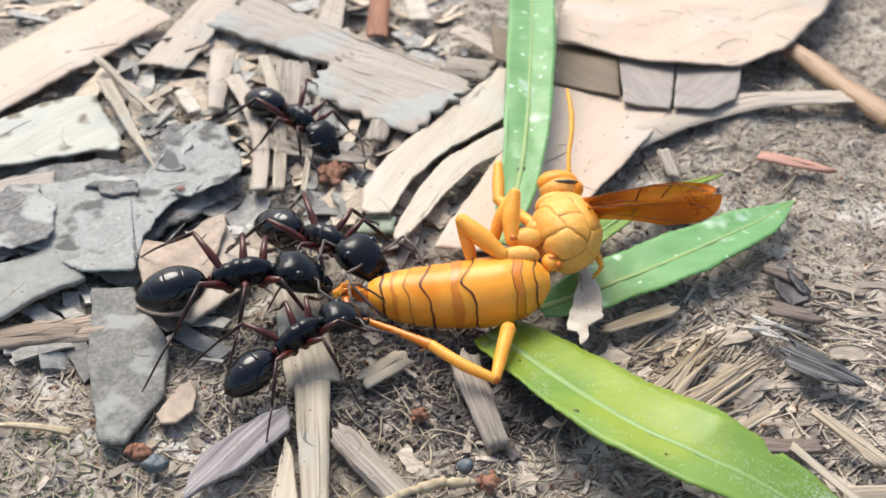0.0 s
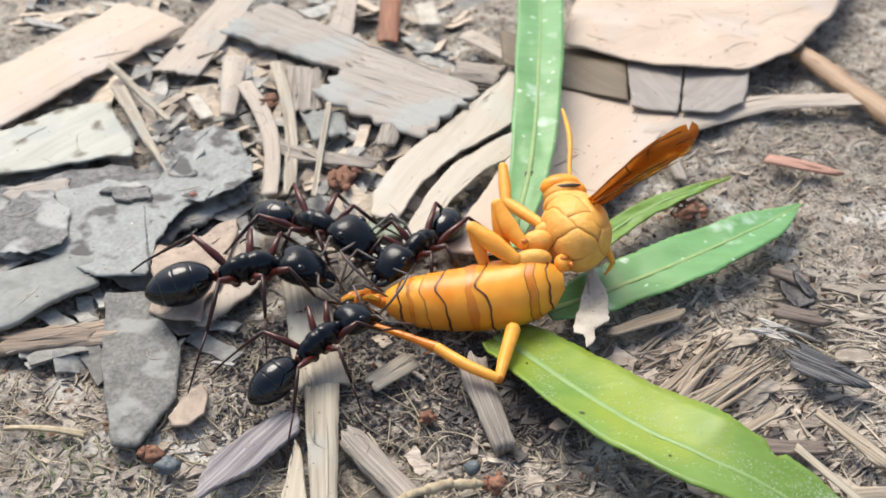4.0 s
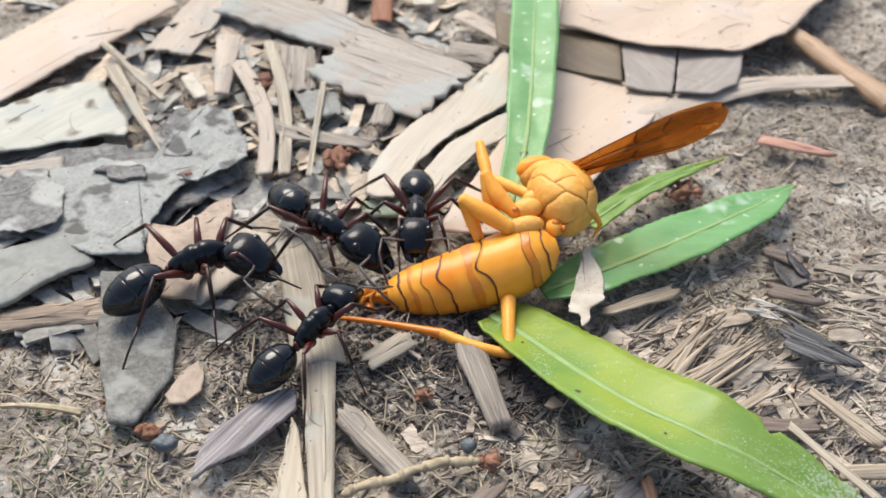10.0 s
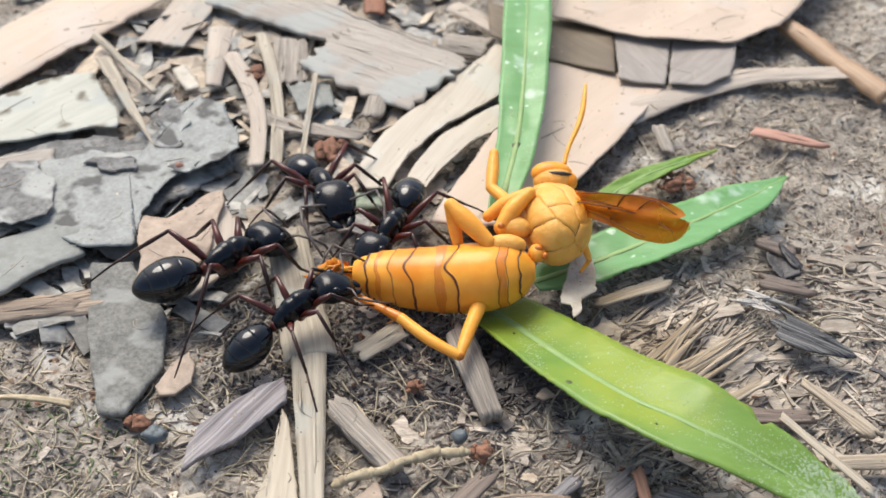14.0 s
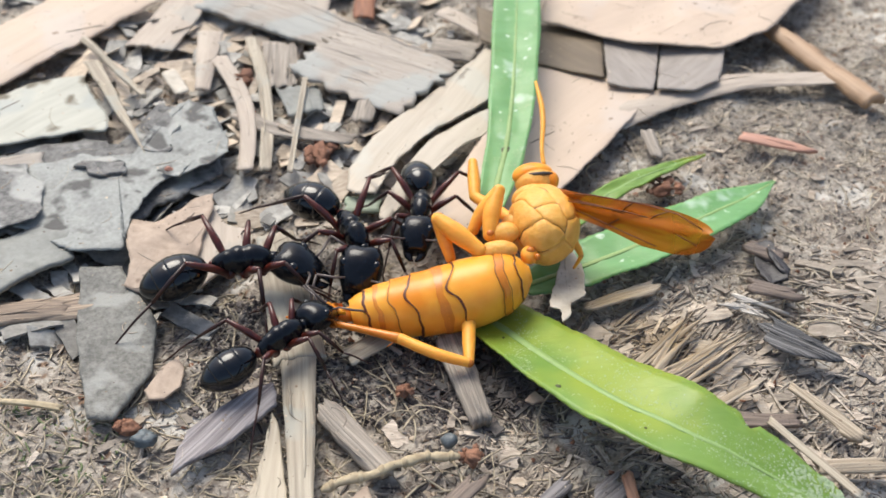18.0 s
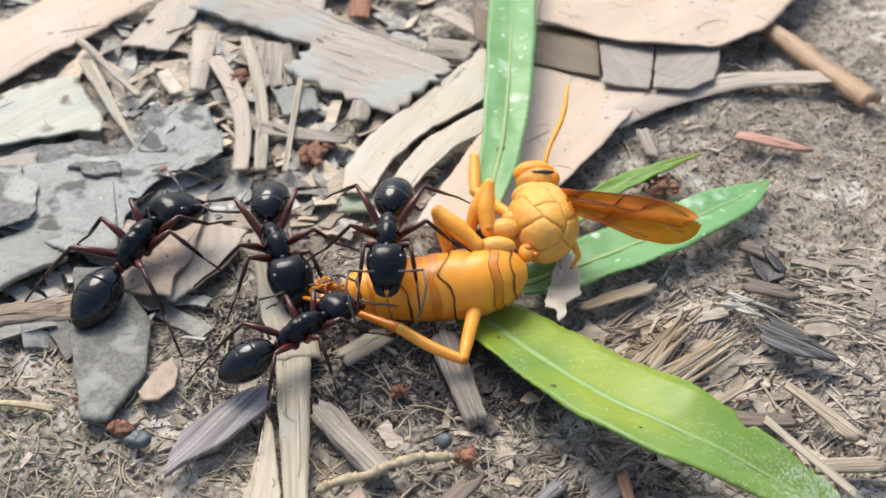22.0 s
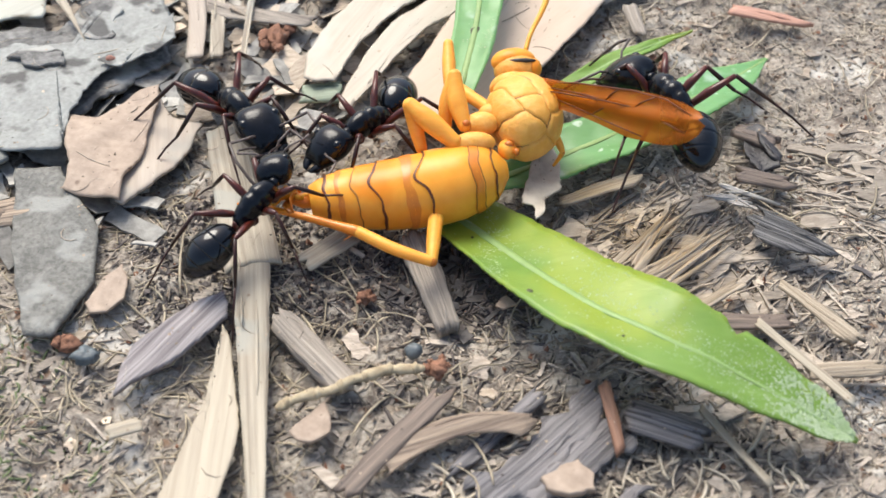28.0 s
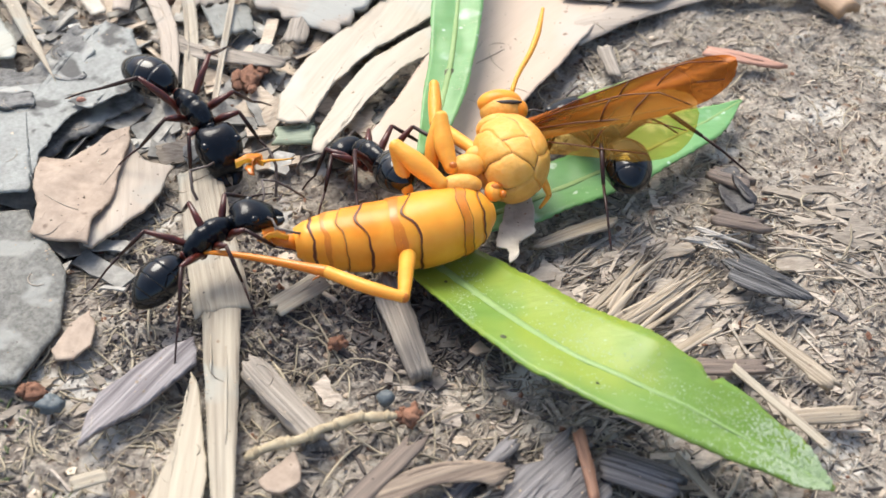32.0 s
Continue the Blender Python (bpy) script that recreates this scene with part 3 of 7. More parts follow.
# first two boxes: dark litter that deepens the shade below the wasp
DARKENED = [(1, -12, 9, -4, 30, 60), (3, -11, 9, -3, 60, 60), (-30, -25, -18, -16, 20, 40)]
CRUMB = mat("soil_crumb", (0.44, 0.36, 0.27), (0.18, 0.13, 0.09), 0.9, 300, amount=0.8, bump=0.3, island=0.6)
ALL = [(-48, -30, 50, 62, 0, 90)]
RIGHT = [(8, -28, 44, 30, 35, 45), (0, -28, 40, 0, 20, 50)]
FRONT = [(-34, -28, 20, 5, 15, 60)]
fibres("fibre_litter", "pale dry plant fibres scattered on soil", FIBREP, 2000, ALL + FRONT + RIGHT + RIGHT, (0.4, 3.2), (0.02, 0.06), (-0.04, 0.14), 11, 0.6)
fibres("fibre_litter", "brown shredded plant fibres on soil", FIBREB, 7000, RIGHT + FRONT + ALL, (0.3, 2.4), (0.02, 0.11), (-0.08, 0.12), 12, 0.4)
fibres("fibre_litter", "dark rotted plant fibres on soil", FIBRED, 1100, [(0, -28, 40, -4, 20, 50)] + FRONT, (0.5, 3), (0.03, 0.13), (-0.08, 0.1), 13, 0.4)
fibres("fibre_litter", "yellowish brown matted plant fibres on soil", FIBREY, 1500, FRONT + [(-36, -26, 0, 4, 30, 60), (-30, -26, -4, 0, -30, 50)], (0.8, 4.5), (0.03, 0.09), (-0.06, 0.16), 19, 0.8)
fibres("moss_threads", "olive green moss threads on damp soil", MOSS, 260, [(-26, -20, -18, -12, 40, 70), (-24, -26, -14, -20, 0, 90)], (0.4, 1.4), (0.04, 0.09), (-0.05, 0.12), 29, 1.2)
fibres("fibre_litter", "dark wet plant fibres deepening the shade below the wasp", FIBRED, 900, DARKENED[:2], (0.5, 3), (0.04, 0.16), (0.0, 0.3), 20, 0.4)
fibres("fibre_litter", "pale frayed strands over charred wood", FIBREP, 130, [(3, -31, 19, -19, 20, 110), (13, -28, 24, -22, 60, 140)], (1.0, 4.0), (0.05, 0.13), (0.25, 0.6), 41, 1.4)
fibres("fibre_litter", "bleached fine fibres on far soil", FIBREP, 1100, [(10, 2, 48, 34, 20, 60), (14, 12, 48, 40, 5, 50)], (0.6, 6), (0.02, 0.07), (-0.02, 0.2), 18, 0.7)
fibres("root_threads", "curly pale yellow root threads", FIBREY, 170, [(-36, -28, 10, 2, 60, 60), (-4, -24, 6, -4, 80, 40), (24, -10, 40, 6, 100, 40), (12, 10, 44, 34, 20, 60)], (3, 9), (0.04, 0.10), (0.2, 0.9), 17, 1.8)
crumbs("soil_crumbs", "small brown soil crumbs", CRUMB, 8000, (-46, -30, 48, 60), (0.06, 0.28), 14)
crumbs("soil_crumbs", "fine pale soil grains", SOIL, 13000, (-40, -30, 46, 36), (0.04, 0.22), 15)
crumbs("soil_crumbs", "fine dark humus grains", FIBRED, 4500, (-40, -30, 44, 20), (0.04, 0.20), 16)
# dark humus whose colour also stands in for the wasp's contact shadow
crumbs("soil_crumbs", "dark damp humus crumbs deepening the shade under the wasp", FIBRED, 3400, (-14, -13, 9, -1), (0.07, 0.30), 44)
crumbs("soil_crumbs", "scattered red brown soil grains", CLOD, 520, (-36, -28, 44, 22), (0.08, 0.30), 41)
crumbs("soil_crumbs", "whitish powdery soil grains beside charred wood", WHITEL, 900, (21.5, -6.5, 26.5, 1.0), (0.05, 0.2), 42)
crumbs("soil_crumbs", "pale mouldy soil grains", WHITEL, 500, (26.5, -14, 33, -4), (0.04, 0.16), 43)

FLAKET = mat("flake_tan", (0.56, 0.47, 0.36), (0.34, 0.27, 0.20), 0.7, 300, (1, 3, 1), amount=0.8, bump=0.6, island=0.35)
FLAKEG = mat("flake_grey", (0.42, 0.405, 0.36), (0.20, 0.19, 0.17), 0.75, 300, amount=0.8, bump=0.6, island=0.45)
FLAKEB = mat("flake_brown", (0.44, 0.38, 0.31), (0.24, 0.20, 0.16), 0.8, 300, (1, 3, 1), amount=0.8, bump=0.8, island=0.5)
SHREDF = mat("shredded_fibre", (0.47, 0.41, 0.33), (0.28, 0.235, 0.185), 0.8, 300, (1, 3, 1), amount=0.8, bump=0.6, island=0.4)
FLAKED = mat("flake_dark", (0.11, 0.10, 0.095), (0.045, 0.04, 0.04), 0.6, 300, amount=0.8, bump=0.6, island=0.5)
LEFT = [(-46, 4, 4, 56, 60, 60), (-30, 8, 2, 44, 70, 50)]
flakes("leaf_fragments", "grey broken leaf fragments between straw", FLAKEG, 420, LEFT + [(-38, -6, -14, 20, 0, 90)], (1.2, 5), 21)
flakes("leaf_fragments", "tan broken leaf and straw fragments", FLAKET, 260, LEFT, (1.2, 6), 22, 3.0)
SHREDS = [(12, -20, 44, 6, 40, 30), (2, -28, 40, -2, 25, 45)]
flakes("leaf_fragments", "brown wood shreds on soil", FLAKEB, 1500, RIGHT + FRONT + SHREDS + SHREDS, (0.3, 2.4), 23, 8.0, 0.10, (-0.08, 0.14))
flakes("leaf_fragments", "pale wood shreds on soil", FLAKET, 650, RIGHT + SHREDS + [(10, 8, 46, 44, 10, 40)] + FRONT, (0.3, 1.6), 24, 9.0, 0.10, (-0.08, 0.14))
flakes("leaf_fragments", "dark rotted shreds on soil", FLAKED, 190, [(0, -28, 40, -4, 20, 50), (-10, 2, 6, 30, 0, 90)], (0.4, 2.2), 25, 7.0, 0.12, (-0.08, 0.12))
# dark shreds put the shade of the gaps below the wasp into colour
flakes("leaf_fragments", "dark wet wood shreds deepening the shade below the wasp", FLAKED, 260, DARKENED[:2], (0.5, 2.2), 27, 6.0, 0.15, (-0.05, 0.25))
flakes("leaf_fragments", "long pale shredded wood fibres in a mat", SHREDF, 620, [(16, -12, 26, 0, 42, 12), (13, -9, 24, -2, 40, 18), (26, -6, 36, 4, -25, 25), (18, -18, 30, -6, 30, 40)], (1.0, 3.8), 26, 26.0, 0.08, (-0.02, 0.3))

# ---- litter, piece by piece ----
strip("dry_leaf", "broad dry bamboo leaf blade, pale tan, lying on soil", TAN, (-43.0, 26.3, 1.2), (-30.1, 46.3, 1.4), 9.0, 10.3, arch=0.5, bend=0, th=0.3, ends=0.4, tip=0, rag=0.08, sag=0)
strip("dry_leaf", "tan dry leaf strip lying among leaf litter", TAN2, (-25.4, 34.1, 1), (-21.6, 50.9, 1.2), 5.1, 4.5, arch=0.4, bend=0, th=0.25, ends=0.4, tip=0, rag=0.08, sag=0)
slab("dry_leaf", "pale greenish white dead leaf with dark specks", PALE, [(-41.2, 22.5), (-38.5, 23.8), (-34.7, 27.3), (-30.2, 28.4), (-26.2, 21.1), (-26.2, 19.5), (-31.9, 18.0), (-39.0, 15.8)], z=1.3, th=0.25, rag=0.15, relief=0.3, veins=7)
strip("bark_strip", "narrow pale pointed bark strip", STRAW, (-30.0, 30.7, 1.6), (-22.0, 15.4, 1.6), 1.5, 0.8, arch=0.2, bend=0, th=0.2, ends=0.2, tip=1, rag=0.08, sag=0)
strip("twig", "thin dry twig on pale leaves", STRAW, (-31.6, 34.5, 2.0), (-24.0, 24.9, 1.6), 0.8, 0.6, arch=0.4, bend=0, th=0.4, ends=0.2, tip=0, rag=0.08, sag=0)
strip("straw", "short broken piece of pale straw", TAN2, (-19.9, 37.3, 1.2), (-19.0, 26.3, 1.2), 2.7, 1.4, arch=0.3, bend=0, th=0.3, ends=0.2, tip=0, rag=0.08, sag=0)
strip("straw", "long pale curved straw blade", TAN2, (-18.5, 32.4, 1.2), (-13.5, 13.8, 1.0), 1.9, 1.4, arch=0.35, bend=0.6, th=0.25, ends=0.3, tip=0, rag=0.08, sag=0)
strip("straw", "narrow pale straw stem", STRAW, (-15.8, 36.2, 1.2), (-11.9, 14.1, 0.8), 1.3, 1.1, arch=0.35, bend=0.3, th=0.3, ends=0.2, tip=0, rag=0.08, sag=0)
strip("wood_splinter", "wide weathered wood splinter, tan and grey", WOOD, (-19.9, 45.7, 1.2), (2.3, 30.3, 1.2), 8.6, 4.1, arch=0.3, bend=0, th=0.5, ends=0.6, tip=0, rag=0.08, sag=0)
strip("wood_splinter", "weathered tan wood splinter with split end", WOOD, (-8.8, 32.8, 1.7), (2.0, 25.9, 1.5), 9.3, 11.8, arch=0.2, bend=0, th=0.4, ends=0.8, tip=0, rag=0.08, sag=0)
strip("straw", "thin upright dry grass stem", STRAW, (-9.7, 27.7, 1.8), (-9.7, 12.8, 1.4), 0.5, 0.5, arch=0.1, bend=0, th=0.2, ends=0.1, tip=0, rag=0.08, sag=0)
strip("bark_strip", "curled grey bark strip", GREYW, (-3.7, 28.2, 1.8), (-4.3, 20.7, 1.3), 1.3, 2.2, arch=0.4, bend=0.3, th=0.25, ends=0.3, tip=0, rag=0.08, sag=0)
strip("bark_strip", "curved grey brown bark strip", GREYW, (-15.5, 23.0, 0.9), (-4.8, 18.6, 0.9), 2.2, 1.9, arch=0.3, bend=-0.8, th=0.25, ends=0.3, tip=0, rag=0.08, sag=0)
slab("dry_leaf", "torn cream dry leaf blade, broad lobe", CREAM, [(-4.9, 9.7), (-4.9, 12.9), (-3.2, 17.5), (0.7, 23.3), (4.9, 30.0), (7.8, 35.0), (7.4, 24.9), (3.9, 20.6), (1.2, 17.7), (-1.3, 13.6), (-2.5, 9.3), (-3.9, 9.2)], z=1.7, th=0.2, rag=0.08, relief=0.3, veins=7)
slab("dry_leaf", "slim split tongue of cream dry leaf", CREAM, [(-2.2, 6.7), (-2.1, 8.1), (-0.5, 12.9), (1.7, 17.3), (4.1, 20.2), (7.3, 23.3), (7.2, 19.5), (3.8, 15.6), (1.5, 12.2), (-0.4, 8.2), (-1.5, 6.1)], z=1.5, th=0.2, rag=0.06, relief=0.25, veins=5)
slab("dry_leaf", "smooth pinkish tan dry leaf under the wasp", TAN, [(0.8, 5.6), (4.0, 13.2), (7.1, 20.1), (10.7, 29.9), (13.4, 31.0), (22.2, 25.9), (17.7, 18.4), (13.2, 11.7), (9.0, 4.9)], z=1.4, th=0.2, rag=0.08, relief=0.15, veins=7)
slab("dry_leaf", "large pale tan dry leaf with brown specks", TAN, [(12.4, 37.0), (13.9, 45.1), (17.3, 56.4), (31.3, 61.1), (46.2, 56.5), (40.8, 43.9), (34.5, 35.3), (29.5, 32.3), (22.5, 32.3), (18.2, 33.9)], z=2.7, th=0.25, rag=0.08, relief=0.35, veins=7)
slab("dry_leaf_strip", "dark brown folded leaf strip", DARKLEAF, [(6.4, 42.0), (10.4, 38.6), (14.3, 37.5), (18.5, 35.5), (17.8, 27.5), (15.1, 28.8), (11.1, 30.7), (6.5, 34.4)], z=1.9, th=0.25, rag=0.05, relief=0.2, veins=0)
slab("dry_leaf_strip", "grey folded leaf panel with torn edge", GREYLEAF, [(18.5, 35.3), (21.1, 34.5), (23.8, 33.8), (22.9, 29.5), (22.0, 25.5), (19.9, 25.8), (17.9, 26.4), (18.2, 30.6)], z=1.95, th=0.25, rag=0.08, relief=0.15, veins=5)
slab("dry_leaf_strip", "grey folded leaf panel beside a pale blade", GREYLEAF, [(23.9, 33.9), (27.0, 33.8), (30.1, 33.9), (29.2, 30.1), (28.3, 27.3), (25.7, 25.5), (22.3, 25.5), (23.1, 29.5)], z=1.9, th=0.25, rag=0.06, relief=0.15, veins=5)
strip("straw", "long pale curved straw blade", TAN2, (18.1, 21.9, 1.0), (39.7, 28.8, 1.2), 3.8, 2.2, arch=0.35, bend=0.9, th=0.25, ends=0.2, tip=0, rag=0.08, sag=0)
strip("twig", "smooth tan brown twig", TWIG, (35.3, 38.9, 1.4), (42.1, 24.8, 1.2), 2.2, 2.5, arch=1.0, bend=0, th=0.9, ends=0.2, tip=0, rag=0.08, sag=0)
strip("wood_chip", "small pinkish flat wood chip", PINK, (29.0, 19.5, 0.8), (35.0, 17.3, 0.8), 1.8, 1.7, arch=0.4, bend=0, th=0.35, ends=0.3, tip=1, rag=0.08, sag=0)
strip("bark_strip", "lilac grey bark flake", GREYW, (20.7, 20.1, 1.0), (21.2, 16.7, 0.6), 1.3, 1.1, arch=0.3, bend=0, th=0.25, ends=0.3, tip=0, rag=0.08, sag=0)
strip("wood_splinter", "charred wood splinter, black with white fibres", CHAR, (25.3, -5.1, 0.9), (29.9, -8.3, 0.7), 2.7, 2.7, arch=0.15, bend=-0.3, th=0.25, ends=0.9, tip=1, rag=0.08, sag=0)
strip("wood_splinter", "thin whitish frayed wood strand", WHITEW, (24.4, -2.3, 0.6), (26.0, -4.2, 0.6), 0.29, 0.2, arch=0.2, bend=0.08, th=0.12, ends=0.4, tip=1, rag=0.12, sag=0)
strip("wood_splinter", "thin whitish frayed wood strand", WHITEW, (23.5, -2.5, 0.6), (25.2, -2.8, 0.6), 0.39, 0.2, arch=0.2, bend=-0.37, th=0.12, ends=0.4, tip=1, rag=0.12, sag=0)
strip("wood_splinter", "thin whitish frayed wood strand", WHITEW, (24.1, -3.0, 0.6), (26.9, -4.3, 0.6), 0.39, 0.2, arch=0.2, bend=0.10, th=0.12, ends=0.4, tip=1, rag=0.12, sag=0)
strip("wood_splinter", "thin whitish frayed wood strand", WHITEW, (23.0, -2.5, 0.6), (24.8, -2.9, 0.6), 0.38, 0.2, arch=0.2, bend=-0.16, th=0.12, ends=0.4, tip=1, rag=0.12, sag=0)
strip("wood_splinter", "thin whitish frayed wood strand", WHITEW, (24.4, -1.8, 0.6), (27.5, -3.5, 0.6), 0.32, 0.2, arch=0.2, bend=-0.01, th=0.12, ends=0.4, tip=1, rag=0.12, sag=0)
strip("wood_splinter", "thin whitish frayed wood strand", WHITEW, (23.6, -2.7, 0.6), (25.9, -3.3, 0.6), 0.27, 0.2, arch=0.2, bend=-0.10, th=0.12, ends=0.4, tip=1, rag=0.12, sag=0)
strip("wood_splinter", "thin whitish frayed wood strand", WHITEW, (24.3, -2.2, 0.6), (26.9, -2.2, 0.6), 0.30, 0.2, arch=0.2, bend=-0.33, th=0.12, ends=0.4, tip=1, rag=0.12, sag=0)
strip("wood_splinter", "pale frayed strand of shredded wood", SHRED, (18.8, -10.4, 0.5), (24.6, -5.5, 0.6), 0.36, 0.42, arch=0.3, bend=0.18, th=0.2, ends=0.6, tip=1, rag=0.12, sag=0)
strip("wood_splinter", "pale frayed strand of shredded wood", SHRED, (17.3, -10.8, 0.5), (23.2, -6.0, 0.6), 0.49, 0.30, arch=0.3, bend=-0.11, th=0.2, ends=0.6, tip=1, rag=0.12, sag=0)
strip("wood_splinter", "pale frayed strand of shredded wood", SHRED, (18.3, -11.1, 0.5), (24.2, -6.5, 0.6), 0.50, 0.33, arch=0.3, bend=-0.20, th=0.2, ends=0.6, tip=1, rag=0.12, sag=0)
strip("wood_splinter", "pale frayed strand of shredded wood", SHRED, (17.0, -9.6, 0.5), (23.8, -5.6, 0.6), 0.59, 0.43, arch=0.3, bend=0.07, th=0.2, ends=0.6, tip=1, rag=0.12, sag=0)
strip("wood_splinter", "pale frayed strand of shredded wood", SHRED, (17.7, -9.4, 0.5), (23.9, -5.6, 0.6), 0.44, 0.34, arch=0.3, bend=-0.14, th=0.2, ends=0.6, tip=1, rag=0.12, sag=0)
strip("wood_splinter", "pale frayed strand of shredded wood", SHRED, (17.3, -10.6, 0.5), (23.0, -5.1, 0.6), 0.43, 0.50, arch=0.3, bend=-0.01, th=0.2, ends=0.6, tip=1, rag=0.12, sag=0)
strip("wood_splinter", "pale frayed strand of shredded wood", SHRED, (17.3, -10.2, 0.5), (23.4, -5.4, 0.6), 0.54, 0.51, arch=0.3, bend=-0.19, th=0.2, ends=0.6, tip=1, rag=0.12, sag=0)
strip("wood_splinter", "pale frayed strand of shredded wood", SHRED, (16.7, -9.9, 0.5), (21.0, -4.7, 0.6), 0.59, 0.35, arch=0.3, bend=0.10, th=0.2, ends=0.6, tip=1, rag=0.12, sag=0)
strip("wood_splinter", "pale frayed strand of shredded wood", SHRED, (16.1, -9.2, 0.5), (21.9, -3.4, 0.6), 0.38, 0.49, arch=0.3, bend=0.12, th=0.2, ends=0.6, tip=1, rag=0.12, sag=0)
strip("wood_splinter", "pale frayed strand of shredded wood", SHRED, (16.9, -9.3, 0.5), (20.9, -3.1, 0.6), 0.58, 0.38, arch=0.3, bend=0.17, th=0.2, ends=0.6, tip=1, rag=0.12, sag=0)
strip("wood_splinter", "pale frayed strand of shredded wood", SHRED, (15.6, -9.0, 0.5), (20.2, -3.9, 0.6), 0.52, 0.55, arch=0.3, bend=-0.14, th=0.2, ends=0.6, tip=1, rag=0.12, sag=0)
slab("leaf_flake", "small crumpled whitish papery leaf flake", WHITEL, [(12.1, 2.7), (12.7, 1.0), (13.1, -0.8), (12.8, -3.3), (11.9, -4.4), (11.1, -6.4), (10.8, -5.1), (10.1, -4.8), (10.5, -2.7), (11.2, -0.2)], z=2.2, th=0.15, rag=0.14, relief=0.4, veins=5)
slab("stone_slab", "flat grey stone-like clay flake", SLATE, [(-24.0, 0.9), (-21.1, 1.2), (-17.2, -5.0), (-16.8, -9.5), (-17.7, -12.4), (-18.5, -14.0), (-20.1, -13.9), (-22.7, -6.2)], z=1.0, th=0.45, rag=0.08, relief=0.25, veins=0)
slab("leaf_sheet", "large grey decayed leaf sheet with ragged edges", GREYSHEET, [(-34.3, 7.3), (-32.7, 11.1), (-30.7, 13.7), (-27.2, 14.8), (-22.1, 15.2), (-21.4, 21.9), (-19.6, 23.8), (-17.2, 22.2), (-15.6, 18.0), (-17.8, 15.2), (-20.2, 10.4), (-21.2, 6.6), (-21.3, 2.4), (-24.7, 1.8), (-28.2, 4.4)], z=1.7, th=0.15, rag=0.2, relief=0.2, veins=4)
slab("leaf_sheet", "dark grey rotten leaf layer", DARKSHEET, [(-38.5, 14.0), (-33.6, 16.5), (-27.4, 19.2), (-22.0, 16.6), (-22.0, 24.8), (-16.2, 20.1), (-15.4, 14.1), (-21.5, 7.1), (-27.2, 4.9), (-33.1, 5.6), (-36.2, 7.0)], z=0.8, th=0.4, rag=0.4, relief=0.3, veins=4)
slab("leaf_fragment", "crumpled black decayed leaf fragment", DARKSHEET, [(-27.4, 12.9), (-25.8, 14.9), (-23.1, 13.9), (-22.9, 12.1), (-24.9, 11.3)], z=1.9, th=0.25, rag=0.3, relief=0.6, veins=0)
slab("leaf_fragment", "crumpled black decayed leaf fragment", DARKSHEET, [(-22.8, 19.3), (-21.3, 21.6), (-19.9, 19.3), (-20.0, 15.8), (-21.7, 15.8)], z=1.9, th=0.25, rag=0.3, relief=0.6, veins=0)
slab("leaf_fragment", "crumpled black decayed leaf fragment", DARKSHEET, [(-34.9, 9.6), (-33.5, 12.8), (-31.3, 13.2), (-28.8, 9.6), (-28.4, 5.5), (-30.2, 4.5), (-33.2, 4.5)], z=2.0, th=0.12, rag=0.3, relief=0.4, veins=0)
slab("leaf_fragment", "narrow grey decayed leaf fold", GREYSHEET, [(-20.3, 12.2), (-18.6, 14.6), (-15.6, 18.3), (-14.8, 15.1), (-16.3, 13.2), (-18.5, 11.2)], z=2.0, th=0.12, rag=0.2, relief=0.3, veins=0)
slab("stone_slab", "light grey flat clay slab", SLATEL, [(-34.7, 1.8), (-32.1, 3.0), (-28.4, 5.1), (-25.6, 4.6), (-24.6, 1.8), (-27.2, -0.8), (-29.4, -3.3), (-32.4, -5.1)], z=1.6, th=0.4, rag=0.12, relief=0.3, veins=0)
slab("dry_leaf", "folded pinkish tan dry leaf piece", TANP, [(-21.5, 6.7), (-19.4, 6.4), (-17.4, 8.8), (-15.4, 9.6), (-15.2, 7.5), (-15.4, 1.9), (-16.2, -0.5), (-16.1, -3.2), (-18.1, -2.6), (-20.3, -1.6), (-20.1, 0.6), (-21.0, 3.5)], z=1.6, th=0.25, rag=0.12, relief=0.5, veins=7)
slab("dry_leaf", "pale beige dry leaf fold beside the tan piece", TAN2, [(-16.0, 9.8), (-14.1, 6.6), (-11.9, 5.7), (-12.6, 2.8), (-14.0, -0.3), (-16.1, -2.9), (-16.6, -2.6), (-16.8, 0.4), (-15.9, 3.2)], z=1.1, th=0.25, rag=0.12, relief=0.4, veins=7)
strip("straw", "long flat straw stalk, split lengthwise", STRAW, (-7.3, -6.4, 1.0), (-5.1, -26.5, 1.0), 2.8, 1.0, arch=0.5, bend=0, th=0.4, ends=0.3, tip=0, rag=0.08, sag=0)
strip("straw", "broad flattened straw stalk beneath the wasp", STRAW, (-10.1, 5.1, 0.8), (-6.9, -8.8, 0.9), 3.2, 3.9, arch=0.4, bend=0, th=0.4, ends=0.3, tip=0, rag=0.08, sag=0)
slab("straw", "broad flat pale straw blade", STRAWP, [(-8.3, -13.2), (-7.8, -14.3), (-6.6, -20.8), (-6.7, -22.7), (-7.6, -27.3), (-10.6, -27.3), (-10.4, -25.3), (-9.7, -22.6), (-8.7, -18.6)], z=0.75, th=0.2, rag=0.06, relief=0.12, veins=5)
